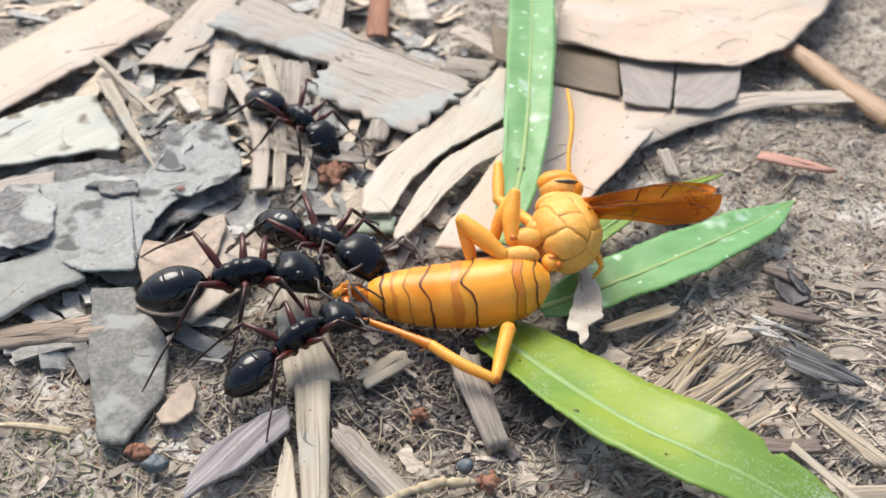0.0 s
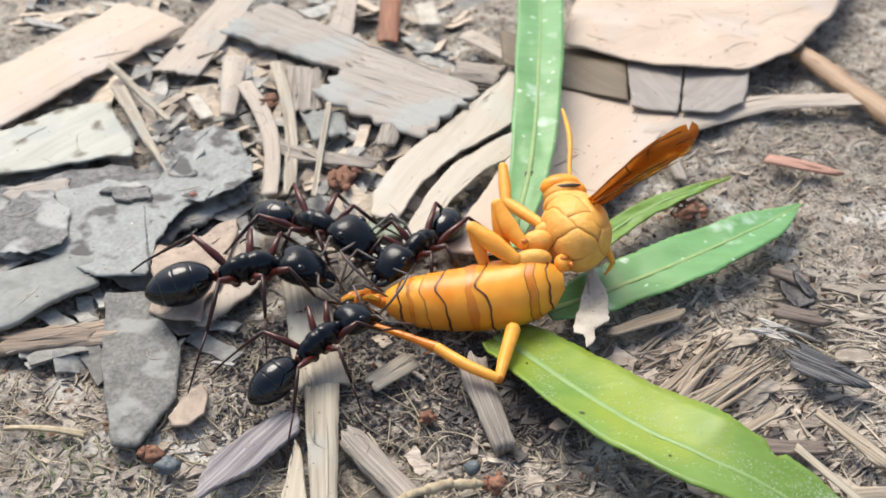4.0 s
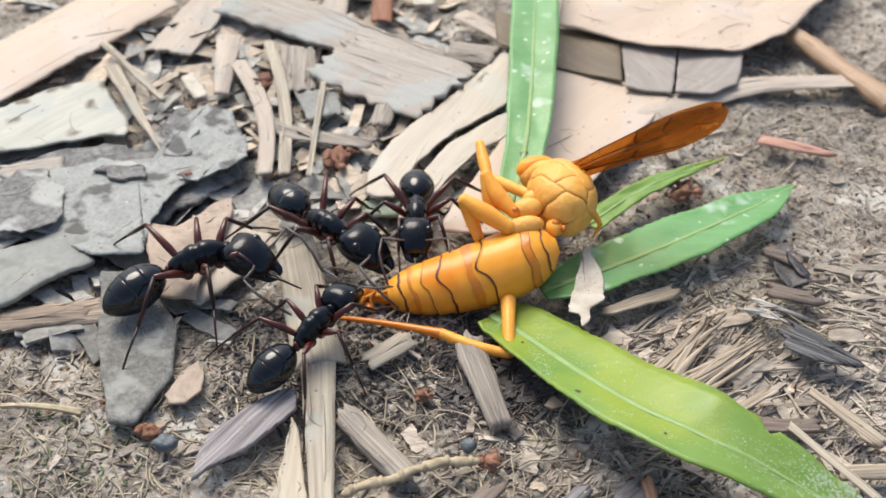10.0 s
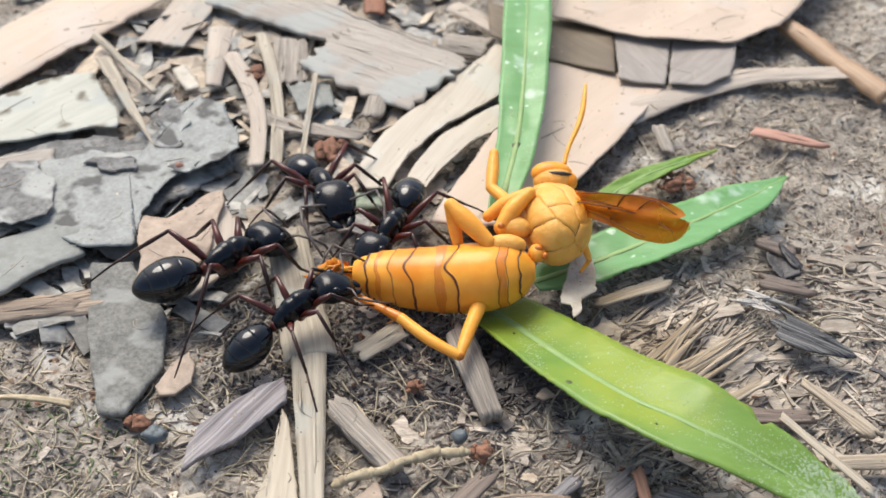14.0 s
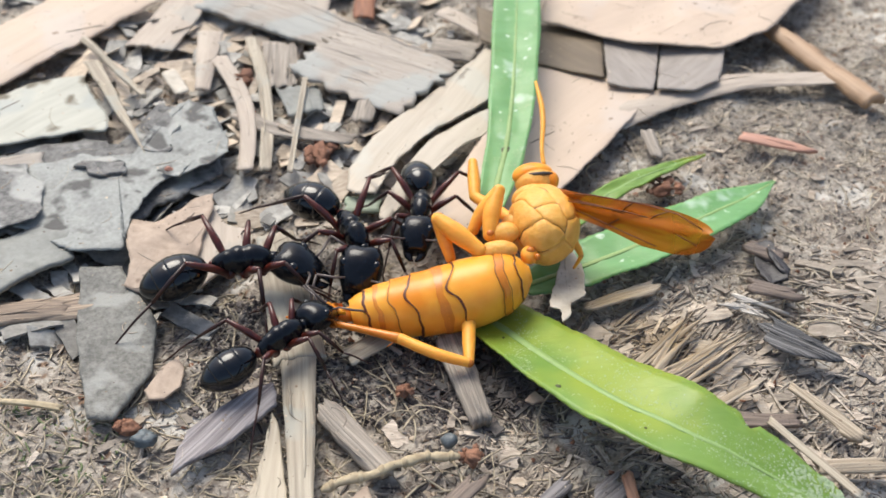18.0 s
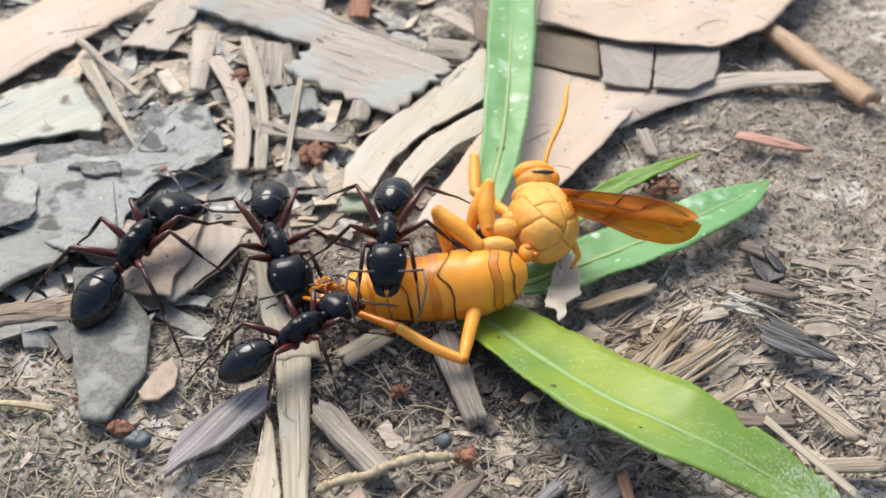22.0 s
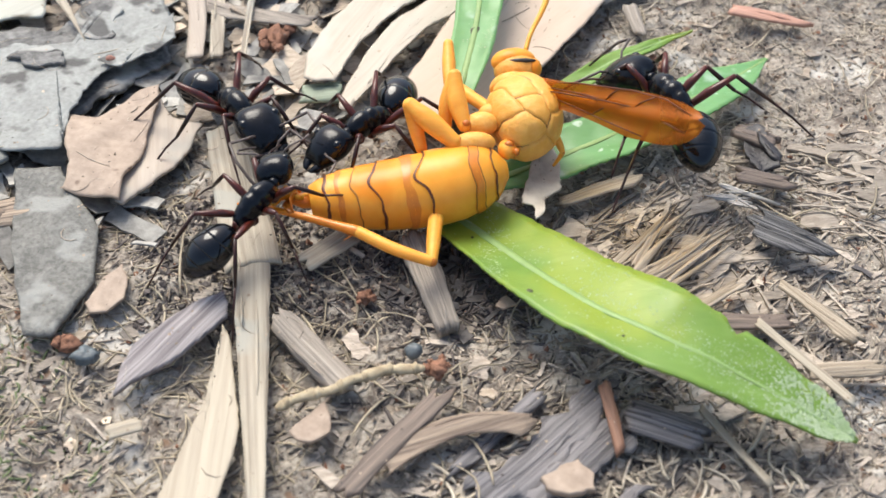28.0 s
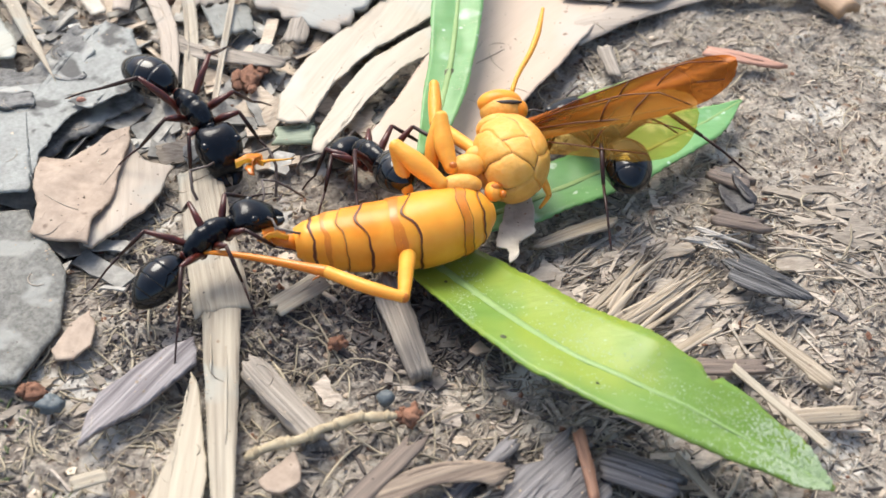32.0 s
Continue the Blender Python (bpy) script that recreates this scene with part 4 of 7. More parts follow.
slab("wood_splinter", "purple grey weathered wood splinter", GREYWP, [(-8.4, -10.7), (-8.1, -12.8), (-9.2, -14.2), (-10.6, -15.6), (-12.2, -17.0), (-13.4, -18.0), (-13.9, -18.6), (-13.9, -16.7), (-13.5, -15.1), (-12.1, -13.6), (-10.3, -11.8)], z=1.0, th=0.35, rag=0.1, relief=0.25, veins=11)
strip("wood_splinter", "grey brown wood splinter", GREYW, (-5.1, -12.7, 0.8), (-0.8, -18.1, 0.7), 1.8, 1.9, arch=0.5, bend=0, th=0.7, ends=0.4, tip=0, rag=0.08, sag=0)
strip("wood_splinter", "grey weathered stub of wood", GREYW, (3.1, -6.1, 1.0), (5.2, -13.7, 0.5), 2.2, 1.5, arch=0.6, bend=0, th=1.0, ends=0.3, tip=0, rag=0.08, sag=0)
rootlet("pale knobbly rootlet on soil", ROOT, [(-4.8, -19.7, 0.7), (-2.6, -18.9, 0.9), (-1.0, -18.5, 1.0), (0.6, -17.6, 1.1), (2.2, -17.3, 1.0), (4.0, -17.2, 0.9)], 0.34)
strip("wood_splinter", "dark brown wood splinter", DARKW, (-0.7, -25.5, 0.7), (4.6, -19.3, 0.8), 1.3, 1.3, arch=0.15, bend=0.2, th=0.3, ends=0.7, tip=0, rag=0.08, sag=0)
strip("wood_splinter", "brown curved wood shaving", BROWNW, (1.6, -23.7, 0.8), (9.6, -21.1, 0.8), 1.5, 1.4, arch=0.15, bend=1.2, th=0.25, ends=0.6, tip=0, rag=0.08, sag=0)
strip("wood_splinter", "dark blue grey charred wood plank", CHARB, (6.6, -25.6, -0.02), (13.9, -18.7, 0.14), 3.0, 1.9, arch=0.16, bend=-0.3, th=0.4, ends=0.7, tip=0, rag=0.4, sag=0)
strip("wood_splinter", "dark blue grey charred wood plank", CHARB, (9.6, -26.2, 0.02), (16.2, -19.9, 0.06), 1.9, 2.5, arch=0.2, bend=0.3, th=0.4, ends=0.6, tip=0, rag=0.45, sag=0)
strip("wood_splinter", "dark blue grey charred wood plank", CHARB, (5.6, -23.2, -0.06), (10.6, -18.3, 0.08), 1.1, 0.9, arch=0.08, bend=0.1, th=0.35, ends=1.0, tip=0, rag=0.12, sag=0)
strip("wood_splinter", "dark blue grey charred wood plank", CHARB, (11.4, -28.2, -0.05), (15.6, -24.6, 0.0), 1.6, 1.1, arch=0.15, bend=0.2, th=0.35, ends=0.7, tip=0, rag=0.4, sag=0)
strip("wood_splinter", "dark blue grey charred wood piece", CHARB, (15.2, -20.4, 0.6), (18.9, -22.1, 0.6), 2.4, 2.4, arch=0.3, bend=0, th=0.5, ends=0.9, tip=0, rag=0.08, sag=0)
strip("twig", "short reddish brown stick", REDSTICK, (13.9, -18.8, 1.2), (14.3, -23.2, 0.9), 0.7, 0.6, arch=0.6, bend=0, th=0.6, ends=0.2, tip=0, rag=0.08, sag=0)
strip("straw", "thin dry stalk lying on soil", STRAW, (19.2, -20.2, 0.7), (22.0, -25.4, 0.7), 0.5, 0.6, arch=0.2, bend=0, th=0.3, ends=0.2, tip=0, rag=0.08, sag=0)
strip("wood_splinter", "brown weathered wood fragment", BROWNW, (-28.0, -3.4, 0.6), (-20.2, -2.4, 0.6), 2.5, 3.2, arch=0.4, bend=0, th=0.6, ends=0.8, tip=0, rag=0.08, sag=0)
strip("straw", "small broken pale straw piece", STRAW, (-3.8, -8.2, 0.6), (-1.0, -5.7, 0.6), 1.8, 1.9, arch=0.3, bend=0, th=0.3, ends=0.4, tip=0, rag=0.08, sag=0)
strip("twig", "thin dry root thread", ROOT, (-27.7, -12.1, 0.5), (-22.0, -12.7, 0.5), 0.3, 0.5, arch=0.3, bend=0.3, th=0.3, ends=0.2, tip=0, rag=0.08, sag=0)
strip("bark_strip", "dark dry seed husk", DARKW, (26.1, 4.3, 0.8), (28.5, 2.6, 0.8), 1.4, 2.1, arch=0.4, bend=0, th=0.6, ends=0.6, tip=0, rag=0.08, sag=0)
strip("plant_stalk", "pale mint green stalk piece", MINT, (-5.1, 9.1, 1.0), (-2.2, 9.1, 1.0), 1.8, 2.3, arch=0.3, bend=0, th=0.4, ends=0.3, tip=0, rag=0.08, sag=0)
pebble("stone", "small dark blue grey pebble on soil", STONEB, -16.2, -15.2, 0.3, 0.8, 0.65, 0.45, 0.45, 0, 1.0)
pebble("stone", "tiny dark pebble on soil", STONEB, 3.1, -15.4, 0.4, 0.55, 0.5, 0.45, 0.2, 0, 1.0)
slab("seed_husk", "crumpled black seed husk", HUSK, [(26.4, 3.9), (27.5, 4.4), (28.1, 3.5), (28.0, 1.9), (28.3, 0.2), (27.0, -0.3), (26.4, 0.9)], z=1.0, th=0.25, rag=0.2, relief=0.9, veins=0)
strip("seed_husk", "small black husk splinter", HUSK, (27.5, 2.8, 1.2), (28.2, 1.1, 0.9), 0.7, 0.9, arch=0.4, bend=0, th=0.3, ends=0.5, tip=0, rag=0.08, sag=0)
pebble("soil_clod", "reddish brown crumbly soil clod", CLOD, 21.0, 12.2, 0.3, 0.75, 0.8, 0.4, 0.5, 8, 1.7)
pebble("soil_clod", "reddish crumbly soil clod beside grey flake", CLOD, -17.3, -14.3, 0.3, 0.6, 0.5, 0.4, 0.5, 6, 1.4)
pebble("soil_clod", "small reddish soil crumb", CLOD, -0.0, -11.0, 0.3, 0.45, 0.4, 0.35, 0.5, 3, 1.3)
pebble("soil_clod", "reddish crumb beside rootlet", CLOD, 4.5, -17.0, 0.6, 0.5, 0.6, 0.4, 0.5, 4, 1.2)
pebble("soil_clod", "small red grain on grey leaf", CLODR, -19.4, 12.3, 2.0, 0.35, 0.3, 0.25, 0.2, 0, 1.0)
pebble("soil_clod", "reddish brown soil clod among straw", CLOD, -15.6, 29.0, 0.8, 0.9, 0.9, 0.6, 0.5, 4, 1.0)
pebble("soil_clod", "reddish brown soil clod among straw", CLOD, -7.5, 16.9, 0.6, 0.8, 1.4, 0.5, 0.5, 6, 1.3)
strip("dry_leaf", "curled orange brown dead leaf", ORANGEL, (-5.0, 48.7, 1.8), (-5.0, 40.4, 1.2), 2.4, 2.3, arch=0.8, bend=0, th=0.3, ends=0.5, tip=0, rag=0.08, sag=0)
strip("dry_leaf", "white curled leaf scrap", WHITEL, (-1.4, 47.7, 1.8), (-0.6, 43.3, 1.6), 2.4, 2.3, arch=0.6, bend=0, th=0.25, ends=0.5, tip=0, rag=0.08, sag=0)
strip("bark_strip", "tan pointed straw scrap", TAN2, (-9.6, 50.5, 1.4), (-10.1, 38.1, 1.2), 2.1, 3.1, arch=0.3, bend=0, th=0.25, ends=0.4, tip=0, rag=0.08, sag=0)
strip("bark_strip", "dark grey bark strip", GREYW, (1.9, 35.0, 1.0), (6.3, 33.6, 1.0), 3.4, 3.9, arch=0.3, bend=0, th=0.3, ends=0.4, tip=0, rag=0.08, sag=0)
strip("straw", "short tan straw scrap", TAN2, (2.9, 41.5, 1.4), (7.5, 36.6, 1.4), 2.2, 2.1, arch=0.3, bend=0, th=0.25, ends=0.4, tip=0, rag=0.08, sag=0)
strip("bark_strip", "grey flat bark chip", GREYW, (-12.8, 35.5, 0.9), (-12.2, 27.1, 0.9), 3.3, 3.7, arch=0.2, bend=0, th=0.3, ends=0.5, tip=0, rag=0.08, sag=0)
strip("bark_strip", "blue grey flat leaf chip", SLATEL, (-10.4, 27.1, 0.9), (-9.1, 22.8, 0.9), 4.2, 3.5, arch=0.2, bend=0, th=0.3, ends=0.5, tip=0, rag=0.08, sag=0)
strip("leaf_flake", "small white papery leaf scrap", WHITEL, (-22.7, 29.7, 1.2), (-20.7, 25.9, 1.2), 1.5, 1.4, arch=0.4, bend=0, th=0.2, ends=0.4, tip=0, rag=0.08, sag=0)
strip("bark_strip", "weathered tan wood strip", WOOD, (-35.1, 12.9, 1.6), (-30.3, 14.6, 1.4), 2.5, 2.3, arch=0.3, bend=0, th=0.25, ends=0.4, tip=0, rag=0.08, sag=0)
strip("wood_splinter", "weathered brown wood strip under leaves", BROWNW, (-30.1, -4.2, 0.9), (-23.9, -3.1, 0.8), 2.8, 1.7, arch=0.4, bend=0, th=0.5, ends=0.8, tip=0, rag=0.08, sag=0)
strip("wood_splinter", "dark brown wood splinter on soil", DARKW, (25.4, -0.4, 0.7), (28.5, -1.4, 0.6), 1.6, 1.3, arch=0.3, bend=0, th=0.4, ends=0.6, tip=0, rag=0.08, sag=0)
strip("wood_splinter", "grey shredded wood splinter", SHRED, (25.9, -10.8, 0.8), (29.2, -15.4, 0.6), 0.8, 1.3, arch=0.15, bend=0.2, th=0.3, ends=0.8, tip=0, rag=0.08, sag=0)
strip("wood_splinter", "dark wood splinter on soil", DARKW, (21.4, -13.8, 0.5), (25.8, -13.6, 0.5), 1.5, 1.2, arch=0.3, bend=0, th=0.4, ends=0.6, tip=0, rag=0.08, sag=0)
strip("straw", "pale dry grass stalk on soil", STRAW, (23.7, -14.1, 0.9), (27.9, -20.1, 0.7), 0.5, 0.7, arch=0.2, bend=0, th=0.3, ends=0.3, tip=0, rag=0.08, sag=0)
strip("wood_splinter", "pale shredded wood splinter", SHRED, (13.3, -2.7, 0.6), (18.7, -0.3, 0.6), 0.9, 1.3, arch=0.15, bend=0, th=0.3, ends=0.8, tip=0, rag=0.08, sag=0)
strip("wood_splinter", "grey shredded wood splinter", SHRED, (18.5, -14.0, 0.6), (23.8, -10.3, 0.6), 0.8, 0.9, arch=0.15, bend=0, th=0.3, ends=0.9, tip=0, rag=0.08, sag=0)
strip("wood_splinter", "pale brown wood piece", SHRED, (25.8, -17.8, 0.7), (30.1, -17.5, 0.6), 1.0, 1.2, arch=0.2, bend=0, th=0.4, ends=0.6, tip=0, rag=0.08, sag=0)
strip("straw", "pale straw fragment on soil", STRAWP, (-13.9, -20.9, 0.5), (-12.1, -20.4, 0.5), 1.0, 0.9, arch=0.3, bend=0, th=0.3, ends=0.4, tip=0, rag=0.08, sag=0)
strip("straw", "pale straw fragment on soil", STRAWP, (-8.5, -25.4, 0.7), (-6.9, -22.9, 0.7), 0.7, 0.7, arch=0.3, bend=0, th=0.3, ends=0.4, tip=0, rag=0.08, sag=0)
slab("leaf_flake", "tan dead leaf scrap beside grey flake", TANP, [(-16.2, -9.2), (-15.2, -8.3), (-14.7, -9.3), (-14.6, -11.1), (-15.5, -12.1), (-16.5, -12.1), (-17.0, -11.3), (-16.6, -10.3)], z=0.8, th=0.2, rag=0.08, relief=0.25, veins=4)
slab("leaf_flake", "grey and pinkish brown leaf scrap", TANP, [(-3.8, -21.3), (-3.3, -20.6), (-2.0, -19.1), (-1.5, -20.3), (-1.5, -21.4), (-2.5, -22.1), (-3.3, -22.0)], z=0.8, th=0.2, rag=0.08, relief=0.3, veins=4)
slab("leaf_flake", "pale yellowish leaf lump", TANP, [(9.8, -25.0), (10.8, -24.2), (12.0, -23.7), (12.6, -24.8), (12.6, -25.9), (11.1, -26.3), (10.0, -25.7)], z=0.9, th=0.4, rag=0.15, relief=0.5, veins=0)
slab("leaf_flake", "tiny brown leaf scrap", TANP, [(8.0, -12.3), (8.8, -11.4), (9.4, -12.2), (8.5, -12.7)], z=0.8, th=0.15, rag=0.1, relief=0.3, veins=4)


# ---- dirt that lies on the litter ----
def litter_surface():
    verts, faces = [], []
    loose = ("ground", "fibre_litter", "root_threads", "soil_crumbs", "leaf_fragments")
    for ob in list(scene.objects):
        if ob.type == "MESH" and ob.parent is None and ob.name.split(".")[0] not in loose:
            f = len(verts)
            verts += [ob.matrix_basis @ v.co for v in ob.data.vertices]
            faces += [tuple(f + k for k in p.vertices) for p in ob.data.polygons]
    return BVHTree.FromPolygons(verts, faces)


def dirt(name, label, material, count, size, seed, length=None):
    """Grains, or fibres where a length is given, dropped on the leaves, straw and wood."""
    rnd = random.Random(seed)
    verts, faces = [], []

    def top(x, y):
        hit = LITTER_TREE.ray_cast(Vector((x, y, 20)) * MM, Vector((0, 0, -1)))[0]
        return None if hit is None else hit.z / MM

    made = 0
    while made < count:
        x, y = rnd.uniform(-38, 40), rnd.uniform(-26, 48)
        made += 1
        if nz(x * 0.25, y * 0.25, seed) + rnd.uniform(-0.5, 0.4) < 0:
            continue
        z = top(x, y)
        if z is None:
            continue
        r, f = rnd.uniform(*size) * rnd.uniform(0.5, 1), len(verts)
        if length is None:
            for k in range(6):
                q = r * rnd.uniform(0.6, 1.3)
                verts.append((x + math.cos(k * 1.047) * q, y + math.sin(k * 1.047) * q, z - 0.01))
            verts.append((x + r * rnd.uniform(-0.3, 0.3), y + r * rnd.uniform(-0.3, 0.3), z + r * rnd.uniform(0.5, 1)))
            faces += [(f + k, f + (k + 1) % 6, f + 6) for k in range(6)]
            continue
        a, ln, bend = rnd.uniform(0, 6.28), rnd.uniform(*length), rnd.gauss(0, 0.25)
        run = []
        for k in range(6):
            h = top(x, y)
            if h is None or abs(h - z) > 0.5:
                break
            run.append((x, y, h + r * 0.7))
            a += bend
            x, y = x + math.cos(a) * ln / 5, y + math.sin(a) * ln / 5
        if len(run) > 2:
            v, fs = tube(run, [r * 0.5] + [r] * (len(run) - 2) + [r * 0.4], 5)
            verts += [tuple(q) for q in v]
            faces += [tuple(f + k for k in q) for q in fs]
    thing(name, (verts, faces), material, Matrix(), label, "dirt", kind="stuff")


LITTER_TREE = litter_surface()
dirt("soil_specks", "brown soil specks on leaves, straw and wood", CRUMB, 4200, (0.04, 0.15), 31)
dirt("soil_specks", "dark humus specks on leaves, straw and wood", FIBRED, 2000, (0.03, 0.11), 32)
dirt("fibre_scraps", "thin brown fibres lying on leaves and wood", FIBREB, 450, (0.02, 0.05), 33, (0.6, 3.5))
dirt("fibre_scraps", "thin pale fibres lying on leaves and wood", FIBREP, 260, (0.02, 0.05), 34, (0.8, 4.5))


# ---- green leaves ----
def green_leaf(label, material, path, widths, serrate=0.12, fold=0.25, roll=0.0, notch=None, marks=(), dust=None, skew=0.0):
    """A lance-shaped leaf along a path: blade with toothed edges, thickness and a raised midrib."""
    COUNT[0] += 1
    seed = COUNT[0] * 3.3
    pts = [Vector(p) for p in path]
    n = 70
    seg = len(pts) - 1

    def along(u):
        f = min(u * seg, seg - 1e-6)
        i = int(f)
        p0, p1, p2, p3 = pts[max(i - 1, 0)], pts[i], pts[i + 1], pts[min(i + 2, seg)]
        s = f - i
        return 0.5 * (2 * p1 + (p2 - p0) * s + (2 * p0 - 5 * p1 + 4 * p2 - p3) * s * s + (3 * p1 - p0 - 3 * p2 + p3) * s ** 3)

    def wide(u):
        f = min(u * (len(widths) - 1), len(widths) - 1 - 1e-6)
        i = int(f)
        s = f - i
        s = s * s * (3 - 2 * s)
        return widths[i] * (1 - s) + widths[i + 1] * s

    m = 12
    verts, faces = [], []
    for side in (0, 1):
        for i in range(n + 1):
            u = i / n
            p, q = along(u), along(min(u + 0.01, 1)) - along(max(u - 0.01, 0))
            d = q.normalized()
            across = Vector((-d.y, d.x, 0)).normalized()
            across = Matrix.Rotation(radians(roll), 3, d) @ across
            up = d.cross(across) * (1 if d.cross(across).z > 0 else -1)
            for j in range(m + 1):
                v = j / m * 2 - 1
                w = wide(u) / 2 * (1 + (serrate * (((u * 34 + (v > 0) * 0.4) % 1) - 0.5) * 0.35 + 0.05 * nz(u * 9, seed, v > 0)) * (abs(v) ** 6))
                w *= 1 + (skew if v > 0 else -skew)
                if notch and v * notch[1] > 0:
                    w *= 1 - notch[2] * math.exp(-(((u - notch[0]) / 0.012) ** 2)) * abs(v) ** 3
                lift = fold * abs(v) ** 1.3 * wide(u) * 0.25 + 0.18 * nz(u * 10, v * 1.2, seed) + 0.05 * nz(u * 40, v * 3, seed)
                pt = p + across * (v * w) + up * (lift - 0.16 * side)
                verts.append(tuple(pt))
    base = (n + 1) * (m + 1)
    idx = lambda s, i, j: s * base + i * (m + 1) + j
    for i in range(n):
        for j in range(m):
            faces.append((idx(0, i, j), idx(0, i, j + 1), idx(0, i + 1, j + 1), idx(0, i + 1, j))[::-1])
            faces.append((idx(1, i, j), idx(1, i, j + 1), idx(1, i + 1, j + 1), idx(1, i + 1, j)))
        faces.append((idx(0, i, 0), idx(1, i, 0), idx(1, i + 1, 0), idx(0, i + 1, 0)))
        faces.append((idx(0, i, m), idx(0, i + 1, m), idx(1, i + 1, m), idx(1, i, m)))
    for j in range(m):
        faces.append((idx(0, 0, j), idx(0, 0, j + 1), idx(1, 0, j + 1), idx(1, 0, j)))
        faces.append((idx(0, n, j), idx(1, n, j), idx(1, n, j + 1), idx(0, n, j + 1)))
    top = holder("green_leaf", Matrix.Translation(pts[0] * MM), label, "leaf", "fresh green leaves")
    shift = Matrix.Translation(-pts[0] * MM)
    part("blade", (verts, faces), material, top, at=shift)
    for u, v, size, material2, name, label2 in marks:
        i, j = int(u * n), int((v + 1) / 2 * m)
        ring, rnd = [], random.Random(int(u * 1000))
        p0 = Vector(verts[idx(0, i, j)])
        e1 = (Vector(verts[idx(0, i + 2, j)]) - p0).normalized()
        e2 = (Vector(verts[idx(0, i, min(j + 1, m))]) - p0).normalized()
        nrm = e1.cross(e2).normalized()
        nrm = nrm if nrm.z > 0 else -nrm
        for k in range(14):
            a = 2 * math.pi * k / 14
            r = size * rnd.uniform(0.6, 1.1)
            ring.append(p0 + e1 * math.cos(a) * r * 1.4 + e2 * math.sin(a) * r)
        vs = [tuple(q + nrm * 0.01) for q in ring] + [tuple(p0 + (q - p0) * 0.7 + nrm * 0.06) for q in ring] + [tuple(p0 + nrm * 0.07)]
        fs = [(k, (k + 1) % 14, 14 + (k + 1) % 14, 14 + k) for k in range(14)] + [(14 + k, 14 + (k + 1) % 14, 28) for k in range(14)]
        part(name, (vs, fs), material2, top, label2, at=shift)
    if dust:
        rnd, dv, df = random.Random(COUNT[0]), [], []
        while len(dv) < dust[2] * 7:
            u, v = rnd.uniform(dust[0], dust[1]), rnd.uniform(-0.93, 0.93)
            if nz(u * 9, v * 2, seed + 5) + rnd.uniform(-0.5, 0.3) + dust[4] * max(0.0, u - 0.72) < dust[3]:
                continue
            fi, fj = u * n, (v + 1) / 2 * m
            i, j = min(int(fi), n - 1), min(int(fj), m - 1)
            o, e, g = (Vector(verts[idx(0, *q)]) for q in ((i, j), (i + 1, j), (i, j + 1)))
            p0 = o + (e - o) * (fi - i) + (g - o) * (fj - j)
            e1, e2 = (e - o).normalized(), (g - o).normalized()
            nrm = e1.cross(e2).normalized()
            nrm = nrm if nrm.z > 0 else -nrm
            r, f = rnd.uniform(0.02, 0.08) * rnd.uniform(0.5, 1) * (1 + dust[4] * 4.0 * max(0.0, min(u, 0.95) - 0.84)), len(dv)
            for k in range(6):
                q = r * rnd.uniform(0.6, 1.3)
                dv.append(tuple(p0 + e1 * math.cos(k * 1.047) * q + e2 * math.sin(k * 1.047) * q + nrm * 0.004))
            dv.append(tuple(p0 + nrm * (0.015 + r * 0.35)))
            df += [(f + k, f + (k + 1) % 6, f + 6) for k in range(6)]
        part("dust_specks", (dv, df), DUST, top, "whitish dust specks", at=shift)
    mid = [along(i / 30) + Vector((0, 0, 0.01 + 0.18 * nz(i / 3, 0, seed))) for i in range(31)]
    part("midrib", tube(mid, [0.052 * max(widths) * (1 - i / 36) + 0.03 for i in range(31)], 8, 0.3), RIB, top, "pale raised midrib", at=shift)
    return top


green_leaf("broad bright green leaf with pale midrib, under the wasp", LEAFG, [(4.9, -3.4, 0.7), (7.0, -5.8, 1.1), (9.7, -10.0, 2.3), (12.9, -14.7, 3.8), (16.8, -18.3, 4.6), (21.4, -20.7, 3.6), (27.1, -23.1, 1.2)], (3.3, 4.2, 4.9, 5.4, 5.8, 6.1, 6.2, 6.2, 6.0, 5.5, 4.7, 3.3, 0.25), notch=(0.78, 1, 0.3), marks=[(0.44, -0.6, 0.22, BLEMISH, "bite_mark", "small dark bite mark"), (0.2, -0.3, 0.12, BLEMISH, "bite_mark", ""), (0.62, -0.5, 0.10, BLEMISH, "bite_mark", "")], dust=(0.03, 0.985, 2600, 0.14, 6.0), skew=0.15)
green_leaf("narrow upright green leaf with dusty surface and pale midrib", LEAFT, [(6.0, 3.6, 3.2), (7.8, 12.0, 4.0), (8.8, 20.0, 5.0), (9.6, 30, 6.0), (10.6, 45, 7.0)], (1.6, 3.2, 4.0, 4.4, 4.6), marks=[(0.27, 0.1, 0.42, BLEMISH, "blemish", "dark scarred blemish")], dust=(0.2, 0.95, 480, 0.05, 0))
green_leaf("short green leaf with toothed edge lying on soil", LEAFT, [(8.6, -1.0, 0.9), (13.0, 0.8, 1.4), (19.3, 4.0, 1.8), (25.5, 8.2, 1.6), (30.2, 12.6, 0.9)], (2.2, 4.6, 5.0, 3.8, 0.3), serrate=0.24, dust=(0.2, 0.98, 130, 0.1, 0))
green_leaf("slim green leaf lying on soil", LEAFG, [(12.8, 7.0, 1.0), (18.0, 11.8, 1.2), (25.2, 16.6, 0.8)], (2.2, 1.8, 0.2), serrate=0.0)


